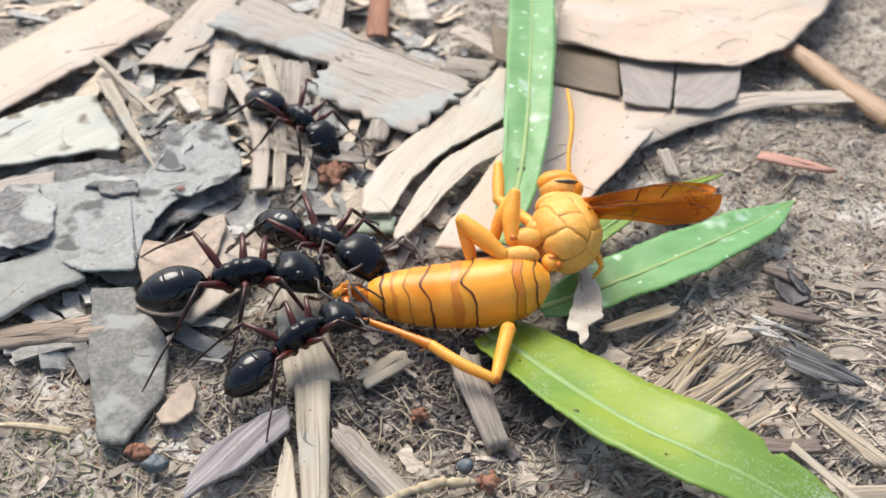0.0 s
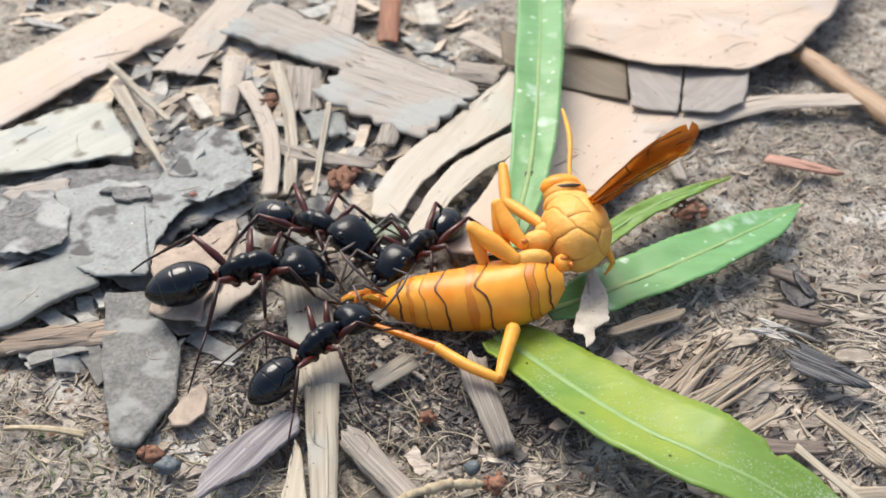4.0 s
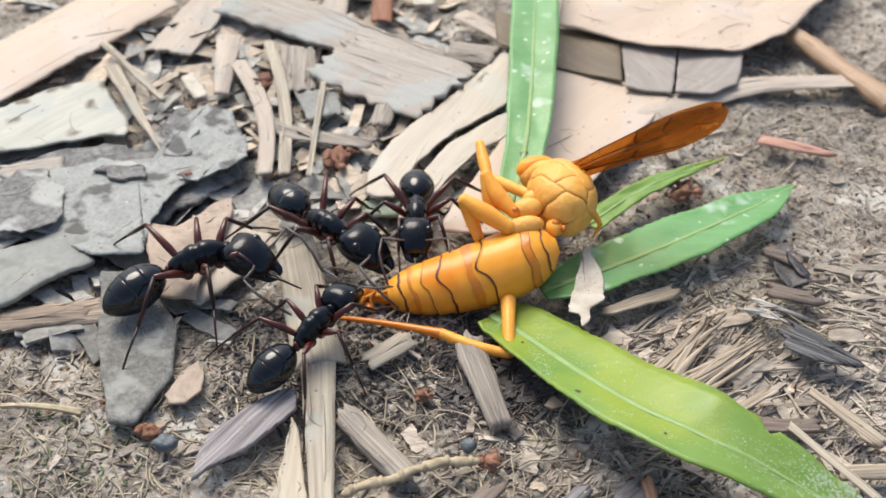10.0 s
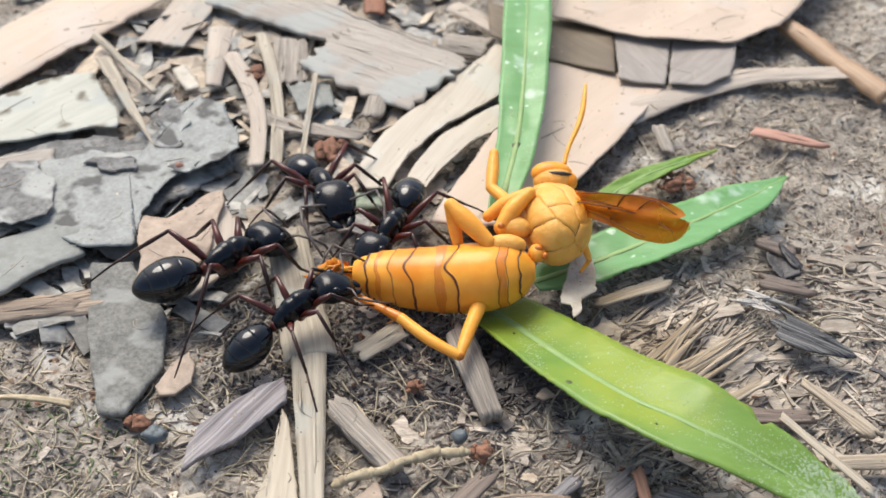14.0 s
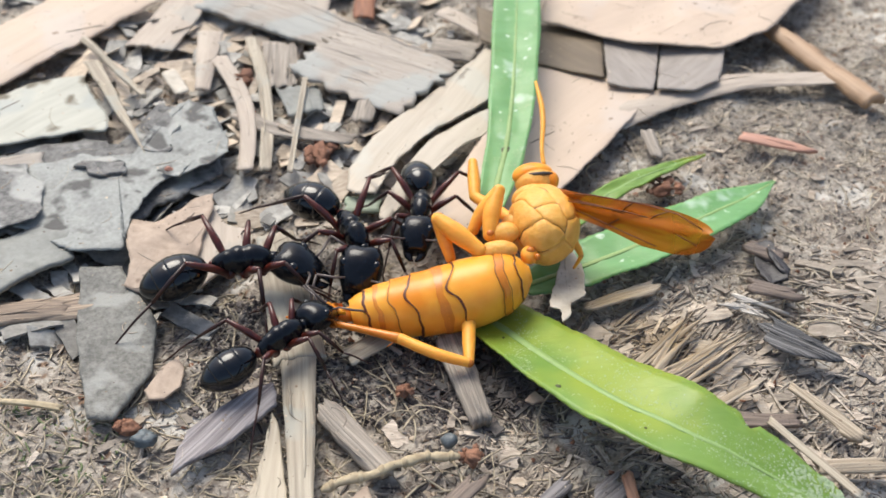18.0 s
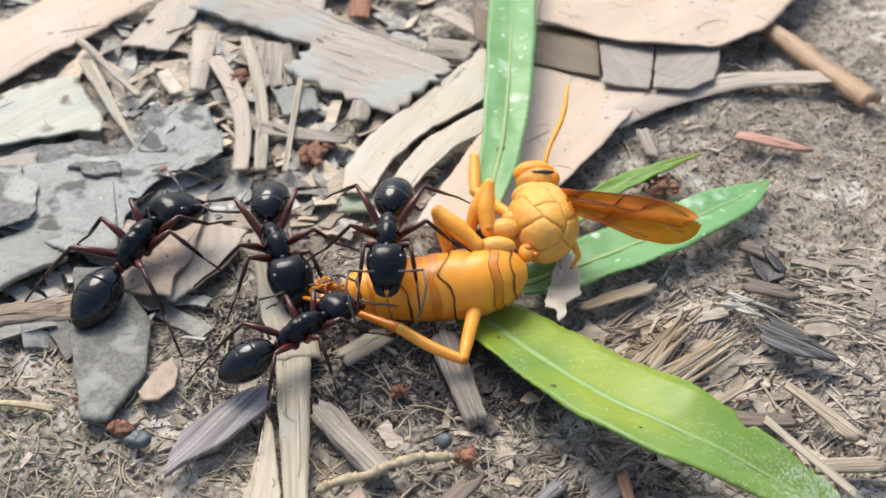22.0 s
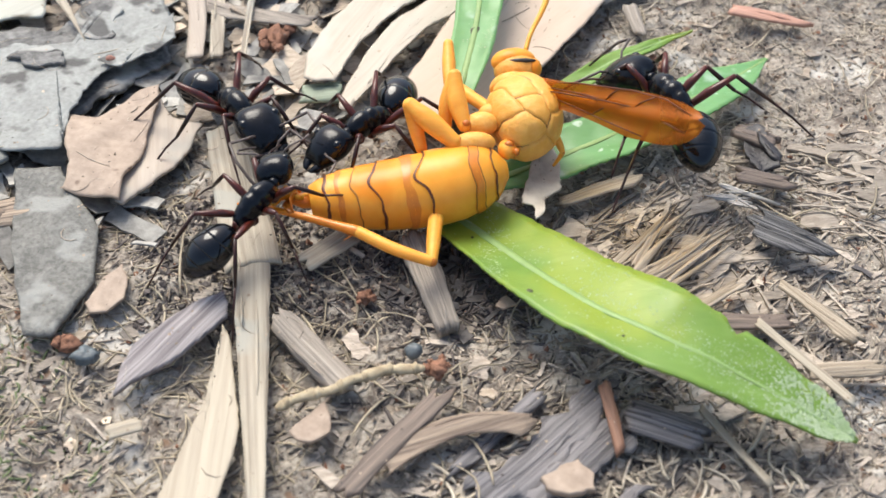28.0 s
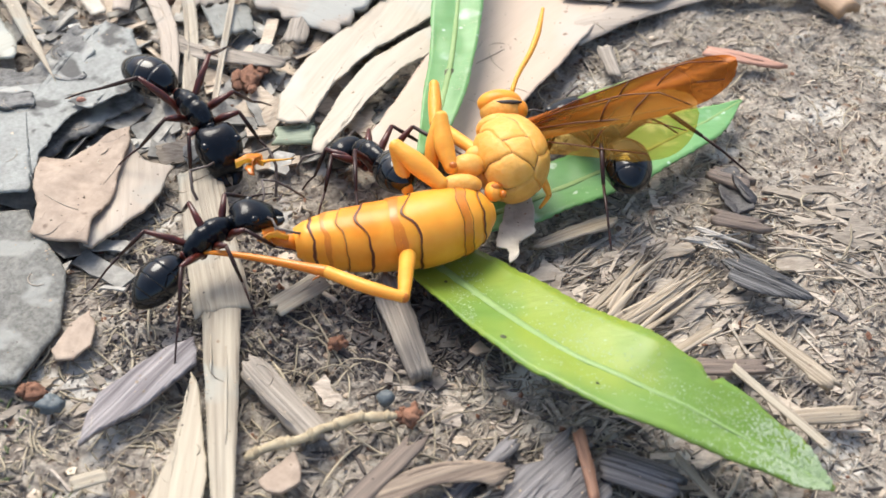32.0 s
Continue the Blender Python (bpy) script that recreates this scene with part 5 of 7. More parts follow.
# ---- ants ----
def ant_head():
    """A heart-shaped head: hollow at the back, broad behind the eyes, cut blunt at the mouth."""
    rows = ((-0.05, 0.35, 0.30, 0.0), (0.1, 0.85, 0.62, 0.04), (0.45, 1.28, 0.92, 0.1), (0.95, 1.55, 1.08, 0.14), (1.5, 1.65, 1.12, 0.15), (2.1, 1.58, 1.05, 0.1),
            (2.7, 1.42, 0.92, 0.02), (3.2, 1.22, 0.76, -0.1), (3.55, 1.02, 0.60, -0.2), (3.68, 0.8, 0.42, -0.26))
    verts, faces, sides = [], [], 28
    for x, w, h, zc in rows:
        for k in range(sides):
            a = 2 * math.pi * k / sides
            c, s = math.cos(a), math.sin(a)
            y, z = math.copysign(abs(c) ** 0.85, c) * w, math.copysign(abs(s) ** 0.85, s) * h + zc
            back = max(0.0, 1 - x / 1.1)
            z *= 1.12
            verts.append((x - 0.55 * back * (abs(y) / 1.2) ** 1.5 + 0.18 * back + (0.12 * abs(c) if x > 3.4 else 0), y, z))
    for i in range(len(rows) - 1):
        for k in range(sides):
            p, q = i * sides + k, i * sides + (k + 1) % sides
            faces.append((p, p + sides, q + sides, q))
    faces += [tuple(range(sides)), tuple(reversed(range((len(rows) - 1) * sides, len(rows) * sides)))]
    return verts, faces


def mandible(side):
    pts = [(3.1, 0.62 * side, -0.28), (3.6, 0.66 * side, -0.38), (4.0, 0.52 * side, -0.46), (4.3, 0.30 * side, -0.5), (4.45, 0.06 * side, -0.52)]
    return tube(pts, [0.42, 0.44, 0.38, 0.24, 0.05], 10, 0.65)


def meso_shape():
    rows = []
    for i in range(25):
        u = i / 24
        x = -2.35 + 4.7 * u
        r = 0.30 + 0.62 * math.sin(math.pi * min(1, u * 1.05)) ** 0.6 * (0.72 + 0.40 * u)
        r -= 0.12 * math.exp(-((u - 0.52) / 0.05) ** 2) + 0.07 * math.exp(-((u - 0.30) / 0.04) ** 2)
        rows.append((x, max(0.12, r * (1 if u < 0.95 else 0.75)), 0.22 * math.sin(math.pi * u)))
    return blob(rows, 20, 0.86, 1.05)


def gaster_rings():
    """The four plates of the gaster, each lapping over the next."""
    out = []
    full = lambda x: 1.80 * max(0.0, math.sin(math.pi * min(1, (x / 5.5)) ** 0.92)) ** 0.55
    for a, b in ((0.0, 1.75), (1.6, 3.1), (2.95, 4.3), (4.15, 5.48)):
        rows = []
        for i in range(9):
            x = a + (b - a) * i / 8
            r = full(x) * (1.0 - 0.03 * (i == 0)) + 0.018 * (i / 8)
            rows.append((-x, max(0.03, r), 0.1))
        out.append(blob(rows, 26, 0.98, 0.92))
    return out


LEGS = []
for side in (1, -1):
    LEGS += [((1.35, 0.55 * side, -0.6), (2.7, 2.5 * side, 1.2), (4.2, 3.5 * side, -1.2), (6.0, 4.4 * side, -2.7)),
             ((0.0, 0.6 * side, -0.65), (0.5, 3.2 * side, 1.5), (0.0, 5.2 * side, -0.9), (-0.6, 7.2 * side, -2.7)),
             ((-1.2, 0.55 * side, -0.6), (-3.6, 2.9 * side, 2.3), (-6.0, 4.8 * side, 0.0), (-8.8, 6.6 * side, -2.7))]


def build_ant(label, size, big=1.15):
    ant = holder("ant", pose(0, 0, 0), label, "ant", "black ants round the wasp")
    ant.scale = (size,) * 3
    part("mesosoma", meso_shape(), ANT, ant, at=Matrix.Diagonal((1.06, 1.38, 1.38, 1)))
    part("neck", tube([(2.0, 0, 0.15), (2.6, 0, 0.2)], [0.55, 0.45], 10), ANT, ant)
    part("petiole", blob([(-2.9, 0.2, -0.25), (-2.6, 0.45, -0.1), (-2.42, 0.5, -0.05), (-2.1, 0.3, -0.2)], 12, 0.8, 1.2), ANTR, ant, "dark red petiole")
    gaster = None
    for shape in gaster_rings():
        if gaster is None:
            gaster = part("gaster", shape, ANTG, ant, "glossy black gaster", at=pose(-2.75 * MM, 0, 0.1 * MM))
        else:
            part("gaster_plate", shape, ANTG, gaster)
    head = part("head", ant_head(), ANT, ant, "broad matt black head", at=pose(2.3 * MM, 0, 0.25 * MM))
    head.scale = (big,) * 3
    for side in (1, -1):
        part("eye", blob(egg(0.85, 0.36, 0.6, 8), 14), ANTG, head, at=pose(1.3 * MM, 1.10 * side * MM, 0.86 * MM, 0, 0, 8 * side))
        part("mandible", mandible(side), ANT, head)
        scape = [(2.7, 0.55 * side, 0.45), (3.1, 1.5 * side, 1.0), (3.2, 2.9 * side, 1.3)]
        flag = [(3.2, 2.9 * side, 1.3), (4.4, 3.1 * side, 0.8), (5.6, 2.8 * side, 0.0), (6.8, 2.3 * side, -0.9)]
        part("antenna", tube(scape, [0.10, 0.09, 0.11], 7), ANTN, head, "elbowed antenna")
        part("flagellum", tube(flag, [0.10, 0.11, 0.11, 0.09], 7), ANTN, head)
    part("underside", blob([(-2.2, 0.2, -0.3), (-1.4, 0.62, -0.42), (-0.2, 0.72, -0.5), (0.9, 0.7, -0.45), (1.7, 0.4, -0.2)], 16, 0.95, 0.8), ANTR, ant, "dark red lower flank")
    legs = []
    for hip, knee, ankle, foot in LEGS:
        h = Vector(hip)
        rel = [Vector(p) - h for p in (hip, knee, ankle, foot)]
        mid = rel[0].lerp(rel[1], 0.45) + Vector((0, 0, 0.15))
        femur = part("leg", tube([rel[0], rel[0].lerp(mid, 0.4), mid, rel[1]], [0.38, 0.28, 0.34, 0.18], 8), ANTR, ant, "dark red brown leg", at=Matrix.Translation(h * MM))
        part("tibia", tube([rel[1], rel[1].lerp(rel[2], 0.5), rel[2]], [0.16, 0.19, 0.13], 7), ANTL, femur)
        part("tarsus", tube([rel[2], rel[2].lerp(rel[3], 0.5) + Vector((0, 0, 0.12)), rel[3], rel[3] + (rel[3] - rel[2]) * 0.12], [0.11, 0.095, 0.075, 0.04], 6), ANTL, femur)
        part("coxa", ball((0, 0, 0.05), (0.46, 0.42, 0.5), 8, 12), ANTR, femur)
        legs.append(femur)
    return ant, head, gaster, legs


# ---- wasp ----
W0 = Vector((9.7, 0.4, 4.3))
HINGE = (-0.01, -0.94, -0.40)
WING_ROOT = (2.76, 4.51, 2.00)
FEELER_ROOT = (2.40, 8.95, 1.90)
FEELER = [(0.0, 0.0, 0.0), (0.0, 0.85, 0.4), (0.1, 1.7, 0.75), (0.3, 2.7, 1.15), (0.44, 3.69, 1.5), (0.5, 4.6, 1.8), (0.5, 5.43, 2.1), (0.36, 7.39, 2.7)]
MID_HIP = (-2.54, 1.50, 1.40)
REST = (178.83, 4.95, 0.0)
SIDE_AXIS = Vector((0, -0.77, 0.63))
TAIL = 12.76


def abdomen_radius(x):
    rows = ((0, 0.40), (0.3, 1.10), (0.8, 1.66), (1.6, 2.12), (3.0, 2.46), (4.5, 2.52), (6.4, 2.42), (8.4, 2.25), (10.4, 1.95), (11.6, 1.60), (12.4, 1.25), (12.8, 0.80))
    for (a, ra), (b, rb) in zip(rows, rows[1:]):
        if x <= b:
            s = (x - a) / (b - a)
            return ra + (rb - ra) * s
    return 0.5


SMOOTH_R = [sum(abdomen_radius(max(0, min(12.8, i * 0.1 + k * 0.1))) for k in range(-3, 4)) / 7 for i in range(129)]
# how far each rim steps towards the tail on the upper flank
STEPS = (0.0, 0.12, 0.12, 0.85, 0.20, 0.75, 0.45, 0.20, 0.12, 0.0)


def WAVE(a, k):
    d = (math.degrees(a) + 180) % 360 - 180
    bump = math.exp(-((d - 65) / (26 if d > 65 else 17)) ** 2)
    return STEPS[k] * bump + 0.04 * math.sin(5 * a + k) + 0.025 * math.sin(13 * a + 2 * k)


def seg_shape(a, b, k0, k1):
    """One abdomen plate between two wavy rims."""
    verts, faces, sides, n = [], [], 48, 12
    for i in range(n + 1):
        u = i / n
        for s in range(sides):
            an = 2 * math.pi * s / sides
            x = a + (b - a) * u + WAVE(an, k0) * (1 - u) * (a > 0.5) + WAVE(an, k1) * u * (b < 12.7)
            f = max(0, min(127.99, x * 10))
            r = SMOOTH_R[int(f)] + (SMOOTH_R[int(f) + 1] - SMOOTH_R[int(f)]) * (f - int(f))
            r = r + 0.06 * u ** 3 - 0.06 * (1 - u) ** 6 * (a > 0.5)
            verts.append((x, math.cos(an) * r, math.sin(an) * r * 0.95))
    for i in range(n):
        for s in range(sides):
            t = (s + 1) % sides
            faces.append((i * sides + s, i * sides + t, (i + 1) * sides + t, (i + 1) * sides + s)[::-1])
    faces += [tuple(range(sides)), tuple(reversed(range(n * sides, (n + 1) * sides)))]
    out = []
    for x, y, z in verts:
        s = 0.45 * math.sin(math.pi * max(0.0, min(1.0, x / TAIL)))
        out.append((x, y + 0.63 * s, z - 0.77 * s))
    return out, faces


def band_shape(x0, k, width=0.17, proud=0.045):
    """A thin dark wavy ring along a plate's rim."""
    verts, faces, sides = [], [], 72
    for i, (dx, dr) in enumerate(((-1, -0.02), (-0.6, 1), (0.6, 1), (1, -0.02))):
        for s in range(sides):
            an = 2 * math.pi * s / sides
            wid = width * (0.7 + 0.5 * math.sin(2 * an + k) ** 2)
            x = x0 + WAVE(an, k) + dx * wid / 2
            f = max(0, min(127.99, x * 10))
            r = SMOOTH_R[int(f)] + (SMOOTH_R[int(f) + 1] - SMOOTH_R[int(f)]) * (f - int(f)) + 0.05 + proud * dr
            verts.append((x, math.cos(an) * r, math.sin(an) * r * 0.95))
    for i in range(3):
        for s in range(sides):
            t = (s + 1) % sides
            faces.append((i * sides + s, i * sides + t, (i + 1) * sides + t, (i + 1) * sides + s)[::-1])
    out = []
    for x, y, z in verts:
        s = 0.45 * math.sin(math.pi * max(0.0, min(1.0, x / TAIL)))
        out.append((x, y + 0.63 * s, z - 0.77 * s))
    return out, faces


def ball(c, r, n=14, sides=20):
    """An ellipsoid round c with three radii."""
    v, f = blob([(x - 1, q, 0) for x, q, _ in egg(2, 1, 1.0, n)], sides)
    # true circle profile
    out = []
    for i, p in enumerate(v):
        row = i // sides
        th = math.pi * row / n
        k = math.sin(th) if 0 < row < n else 0.02
        a = 2 * math.pi * (i % sides) / sides
        out.append((c[0] - math.cos(th) * r[0], c[1] + math.cos(a) * k * r[1], c[2] + math.sin(a) * k * r[2]))
    return out, f


def plated_ball(c, r, seeds, puff=0.055, turn=0.5):
    """A boxy skin cut into pillowed plates, one for each seed direction, with thin uneven seams."""
    seeds = [Vector(q).normalized() for q in seeds]
    n, sides = 150, 240
    grid, owner, edges = [], [], []
    ct, st = math.cos(turn), math.sin(turn)
    stretched = lambda v: math.sqrt((0.7 * (v.x * 0.8 - v.y * 0.6)) ** 2 + (1.35 * (v.x * 0.6 + v.y * 0.8)) ** 2 + v.z ** 2)
    for i in range(n + 1):
        th = math.pi * i / n
        for k in range(sides):
            ph = 2 * math.pi * k / sides
            d = Vector((math.sin(th) * math.cos(ph), math.sin(th) * math.sin(ph), math.cos(th)))
            wob = Vector((nz(*d, 2.2), nz(d.y, d.z, d.x, 2.2), nz(d.z, d.x, d.y, 2.2))) * 0.09 + Vector((nz(*d, 7), nz(d.y, d.z, d.x, 7), 0)) * 0.012
            order = sorted((stretched(d + wob - q), j) for j, q in enumerate(seeds))
            edge = order[1][0] - order[0][0]
            gap = 0.010 + 0.014 * max(0.0, 0.4 + 1.2 * nz(d.x + 3, d.y, d.z, 2.0))
            u, v = abs(d.x * ct + d.y * st), abs(-d.x * st + d.y * ct)
            box = (u ** 2.9 + v ** 2.9 + abs(d.z) ** 2.9) ** (-1 / 2.9)
            f = (0.55 + 0.45 * box) * (1 - puff * math.exp(-edge / 0.07))
            grid.append((c[0] + d.x * r[0] * f, c[1] + d.y * r[1] * f, c[2] + d.z * r[2] * f))
            owner.append(order[0][1])
            edges.append(edge - gap)
    plates = [({}, [], []) for _ in range(len(seeds) + 1)]
    for i in range(n):
        for k in range(sides):
            q = (i * sides + k, (i + 1) * sides + k, (i + 1) * sides + (k + 1) % sides, i * sides + (k + 1) % sides)
            j = owner[q[0]] if sum(edges[v] for v in q) > 0 else len(seeds)
            used, verts, faces = plates[j]
            for v in q:
                if v not in used:
                    used[v] = len(verts)
                    verts.append(grid[v])
            faces.append(tuple(used[v] for v in q))
    return [(verts, faces) for _, verts, faces in plates if faces]


def wing_shape(length, width, seed):
    verts, faces, n, m = [], [], 40, 10
    for side in (0, 1):
        for i in range(n + 1):
            u = i / n
            grow = 0.55 + 0.45 * min(1.0, u / 0.6) ** 1.5
            tip = (1 - max(0.0, (u - 0.72) / 0.28) ** 2.4) ** 0.6 if u < 1 else 0.03
            front, back = 0.38 * width * grow * (0.35 + 0.65 * tip), -0.62 * width * grow * tip
            for j in range(m + 1):
                v = j / m
                y = front + (back - front) * v
                z = 0.10 * math.sin(v * 13 + u * 3) + 0.35 * math.sin(v * 4) * u - 0.02 * side + 0.25 * nz(u * 4, v * 2, seed)
                verts.append((u * length, y, z))
    base = (n + 1) * (m + 1)
    for i in range(n):
        for j in range(m):
            a = i * (m + 1) + j
            faces.append((a, a + m + 1, a + m + 2, a + 1))
            faces.append((base + a, base + a + 1, base + a + m + 2, base + a + m + 1))
    return verts, faces


def wing_veins(length, width):
    runs = []
    runs.append([(0, 0.10), (0.25, 0.26), (0.6, 0.36), (0.8, 0.33), (0.97, 0.1)])
    runs.append([(0, 0.02), (0.3, 0.05), (0.55, 0.02), (0.8, -0.12), (0.93, -0.25)])
    runs.append([(0, -0.12), (0.25, -0.25), (0.45, -0.38), (0.7, -0.52)])
    runs.append([(0.45, 0.03), (0.48, 0.2), (0.52, 0.33)])
    runs.append([(0.62, -0.02), (0.66, 0.15), (0.74, 0.33)])
    runs.append([(0.38, -0.33), (0.45, -0.12), (0.55, 0.02)])
    return [[(u * length, v * width, 0.12 + 0.1 * u) for u, v in r] for r in runs]


def leg_tube(points, radii, sides=12):
    """A limb piece, rounded at its ends, with a smooth swell along it."""
    p, r = [Vector(q) for q in points], list(radii)
    out, rad = [], []
    for i in range(len(p) - 1):
        a, b, c, d = p[max(i - 1, 0)], p[i], p[i + 1], p[min(i + 2, len(p) - 1)]
        for k in range(6):
            s = k / 6
            out.append(0.5 * (2 * b + (c - a) * s + (2 * a - 5 * b + 4 * c - d) * s * s + (3 * b - a - 3 * c + d) * s ** 3))
            e = s * s * (3 - 2 * s)
            rad.append(r[i] * (1 - e) + r[i + 1] * e)
    out.append(p[-1])
    rad.append(r[-1])
    head, tail = (out[0] - out[1]).normalized(), (out[-1] - out[-2]).normalized()
    out = [out[0] + head * rad[0] * 0.8, out[0] + head * rad[0] * 0.45] + out + [out[-1] + tail * rad[-1] * 0.45, out[-1] + tail * rad[-1] * 0.8]
    rad = [rad[0] * 0.3, rad[0] * 0.8] + rad + [rad[-1] * 0.8, rad[-1] * 0.3]
    return tube(out, rad, sides)


def flap(length, width, seed):
    """A small torn curled plate."""
    n, m, verts, faces = 10, 6, [], []
    for side in (0, 1):
        for i in range(n + 1):
            u = i / n
            w = width * (1 - 0.55 * u + 0.25 * nz(u * 5, seed))
            for j in range(m + 1):
                v = j / m * 2 - 1
                verts.append((u * length + 0.25 * nz(v * 3, seed, u), v * w / 2, 0.3 * math.sin(u * 3) + 0.3 * v * v * width + 0.15 * nz(u * 4, v * 3, seed) - 0.06 * side))
    base = (n + 1) * (m + 1)
    q = lambda s, i, j: s * base + i * (m + 1) + j
    for i in range(n):
        for j in range(m):
            faces.append((q(0, i, j), q(0, i + 1, j), q(0, i + 1, j + 1), q(0, i, j + 1)))
            faces.append((q(1, i, j), q(1, i, j + 1), q(1, i + 1, j + 1), q(1, i + 1, j)))
        faces += [(q(0, i, 0), q(1, i, 0), q(1, i + 1, 0), q(0, i + 1, 0)), (q(0, i, m), q(0, i + 1, m), q(1, i + 1, m), q(1, i, m))]
    faces += [(q(0, 0, j), q(0, 0, j + 1), q(1, 0, j + 1), q(1, 0, j)) for j in range(m)] + [(q(0, n, j), q(1, n, j), q(1, n, j + 1), q(0, n, j + 1)) for j in range(m)]
    return verts, faces


def build_wasp():
    wasp = holder("wasp", Matrix.Translation(W0 * MM), "orange yellow paper wasp with dark wavy bands, lying on its side", "wasp")
    cuts = (0.0, 0.95, 2.1, 5.2, 6.4, 8.25, 9.7, 10.8, 11.65, TAIL)
    rims = ((0.12, WASPB), (0.55, WASPM), (0.17, WASPB), (0.65, WASPM), (0.17, WASPB), (0.09, WASPS), (0.34, WASPM), (0.19, WASPB))
    abdomen = None
    for i, (a, b) in enumerate(zip(cuts, cuts[1:])):
        shape = seg_shape(a, b, i, i + 1)
        if abdomen is None:
            abdomen = part("abdomen", shape, WASP, wasp, "orange yellow abdomen with dark wavy bands")
        else:
            part("abdomen_plate", shape, WASP, abdomen)
        if 0 < i:
            w, m = rims[i - 1]
            part("band", band_shape(a, i, w, 0.02 if w < 0.3 else 0.008), m, abdomen, "thin dark brown band" if m is WASPB else "soft amber band")
            if i == 2:
                for off in (-0.3, 0.3):
                    part("band", band_shape(a + off, i, 0.07, 0.018), WASPS, abdomen)
    part("sting", tube([(12.5, 0, 0), (13.3, 0.1, 0.2), (13.9, -0.1, 0.4), (14.3, -0.3, 0.7)], [0.6, 0.5, 0.36, 0.12], 12), WASPM, abdomen, "amber tail tip")
    part("torn_plate", flap(1.7, 0.9, 3), WASPM, abdomen, "torn amber tail plate", at=pose(13.2 * MM, 0.35 * MM, 0.45 * MM, 40, -12, 14))
    part("torn_plate", flap(1.3, 0.7, 8), WASPO, abdomen, at=pose(13.3 * MM, -0.5 * MM, 0.2 * MM, -30, 6, -24))
    part("torn_plate", flap(1.2, 1.1, 5), WASPM, abdomen, at=pose(14.0 * MM, -0.2 * MM, 0.5 * MM, 70, -25, 60))
    # thorax plates, in the wasp's space
    mid, size = (1.58, 3.20, 0.60), (2.46, 3.16, 2.52)
    thorax = part("thorax", ball(mid, tuple(0.86 * q for q in size)), WASPS, wasp, "yellow thorax of plates with brown seams")
    part("coxa", ball((-1.45, 1.90, 1.20), (1.15, 0.82, 0.80)), WASPT, thorax)
    part("coxa", ball((-2.10, 0.22, 1.00), (1.42, 0.74, 0.78)), WASPT, thorax)
    part("coxa", ball((-0.55, 2.95, 1.10), (1.00, 0.70, 0.80)), WASPT, thorax)
    part("coxa", ball((-3.45, 0.15, 1.05), (0.50, 0.46, 0.50)), WASPL, thorax)
    part("joint", ball((-3.05, 0.12, 1.45), (0.26, 0.22, 0.22)), WASPO, thorax, "dark amber leg joint")
    part("joint", ball((-2.45, 1.40, 1.75), (0.28, 0.24, 0.22)), WASPO, thorax)
    part("collar", ball((1.10, 5.90, 0.95), (1.55, 0.85, 1.25)), WASPT, thorax)
    part("petiole", ball((0.10, 0.20, 0.35), (0.62, 0.72, 0.62)), WASPL, thorax, "yellow waist joint")
    part("joint", ball((0.20, 0.12, 0.82), (0.34, 0.26, 0.26)), WASPO, thorax, "dark amber waist joint")
    part("joint", ball((0.62, -0.40, 0.62), (0.22, 0.30, 0.26)), WASPO, thorax)
    part("tegula", ball((2.72, 4.40, 1.95), (0.42, 0.50, 0.40)), WASPO, thorax, "amber wing joint")
    facing = ((-0.08, -0.20), (0.20, -0.80), (0.84, -0.16), (-0.62, 0.36), (-0.10, 0.74), (0.16, 0.40), (0.62, 0.50))
    seeds = [(a, 0.63 * b - 0.77 * math.sqrt(max(0.0, 1 - a * a - b * b)), 0.77 * b + 0.63 * math.sqrt(max(0.0, 1 - a * a - b * b))) for a, b in facing]
    seeds += [(0.0, 1.0, 0.0), (0.7, 0.7, -0.3), (-0.6, 0.6, -0.6), (0.0, 0.0, -1.0), (0.8, -0.2, -0.6), (-0.8, -0.2, -0.6)]
    skins = plated_ball(mid, size, seeds)
    for shape in skins[:-1]:
        part("plate", shape, WASPT, thorax)
    part("seam", skins[-1], WASPS, thorax, "thin brown seams between the plates")
    head = part("head", ball((1.60, 7.85, 1.00), (1.55, 1.20, 1.25)), WASPT, wasp, "yellow head")
    part("eye", ball((1.45, 8.25, 1.45), (1.55, 0.90, 0.95)), WASP, head)
    part("eye", ball((2.75, 7.65, 1.20), (0.60, 0.68, 0.72)), WASP, head)
    part("eye_slit", tube([(0.85, 7.62, 2.0), (1.5, 7.42, 2.12), (2.2, 7.40, 2.08), (2.85, 7.6, 1.9)], [0.05, 0.13, 0.16, 0.08], 8), HUSK, head, "dark slit below the eye")
    ant = part("antenna", leg_tube(FEELER, [0.17, 0.16, 0.17, 0.19, 0.21, 0.22, 0.21, 0.13], 10), WASPL, wasp, "orange antenna", at=Matrix.Translation(Vector(FEELER_ROOT) * MM))
    # wings
    wings = []
    for k, (ln, wd) in enumerate(((14.0, 2.9), (11.4, 4.4))):
        w = part("wing", wing_shape(ln, wd, 3 + k), (WING, WINGD)[k], wasp, "translucent amber brown wing with dark veins", at=Matrix.Translation(Vector(WING_ROOT) * MM))
        for run in wing_veins(ln, wd):
            part("vein", tube(run, [0.06 * (1 - 0.5 * i / len(run)) for i in range(len(run))], 6), WASPB, w)
        wings.append(w)
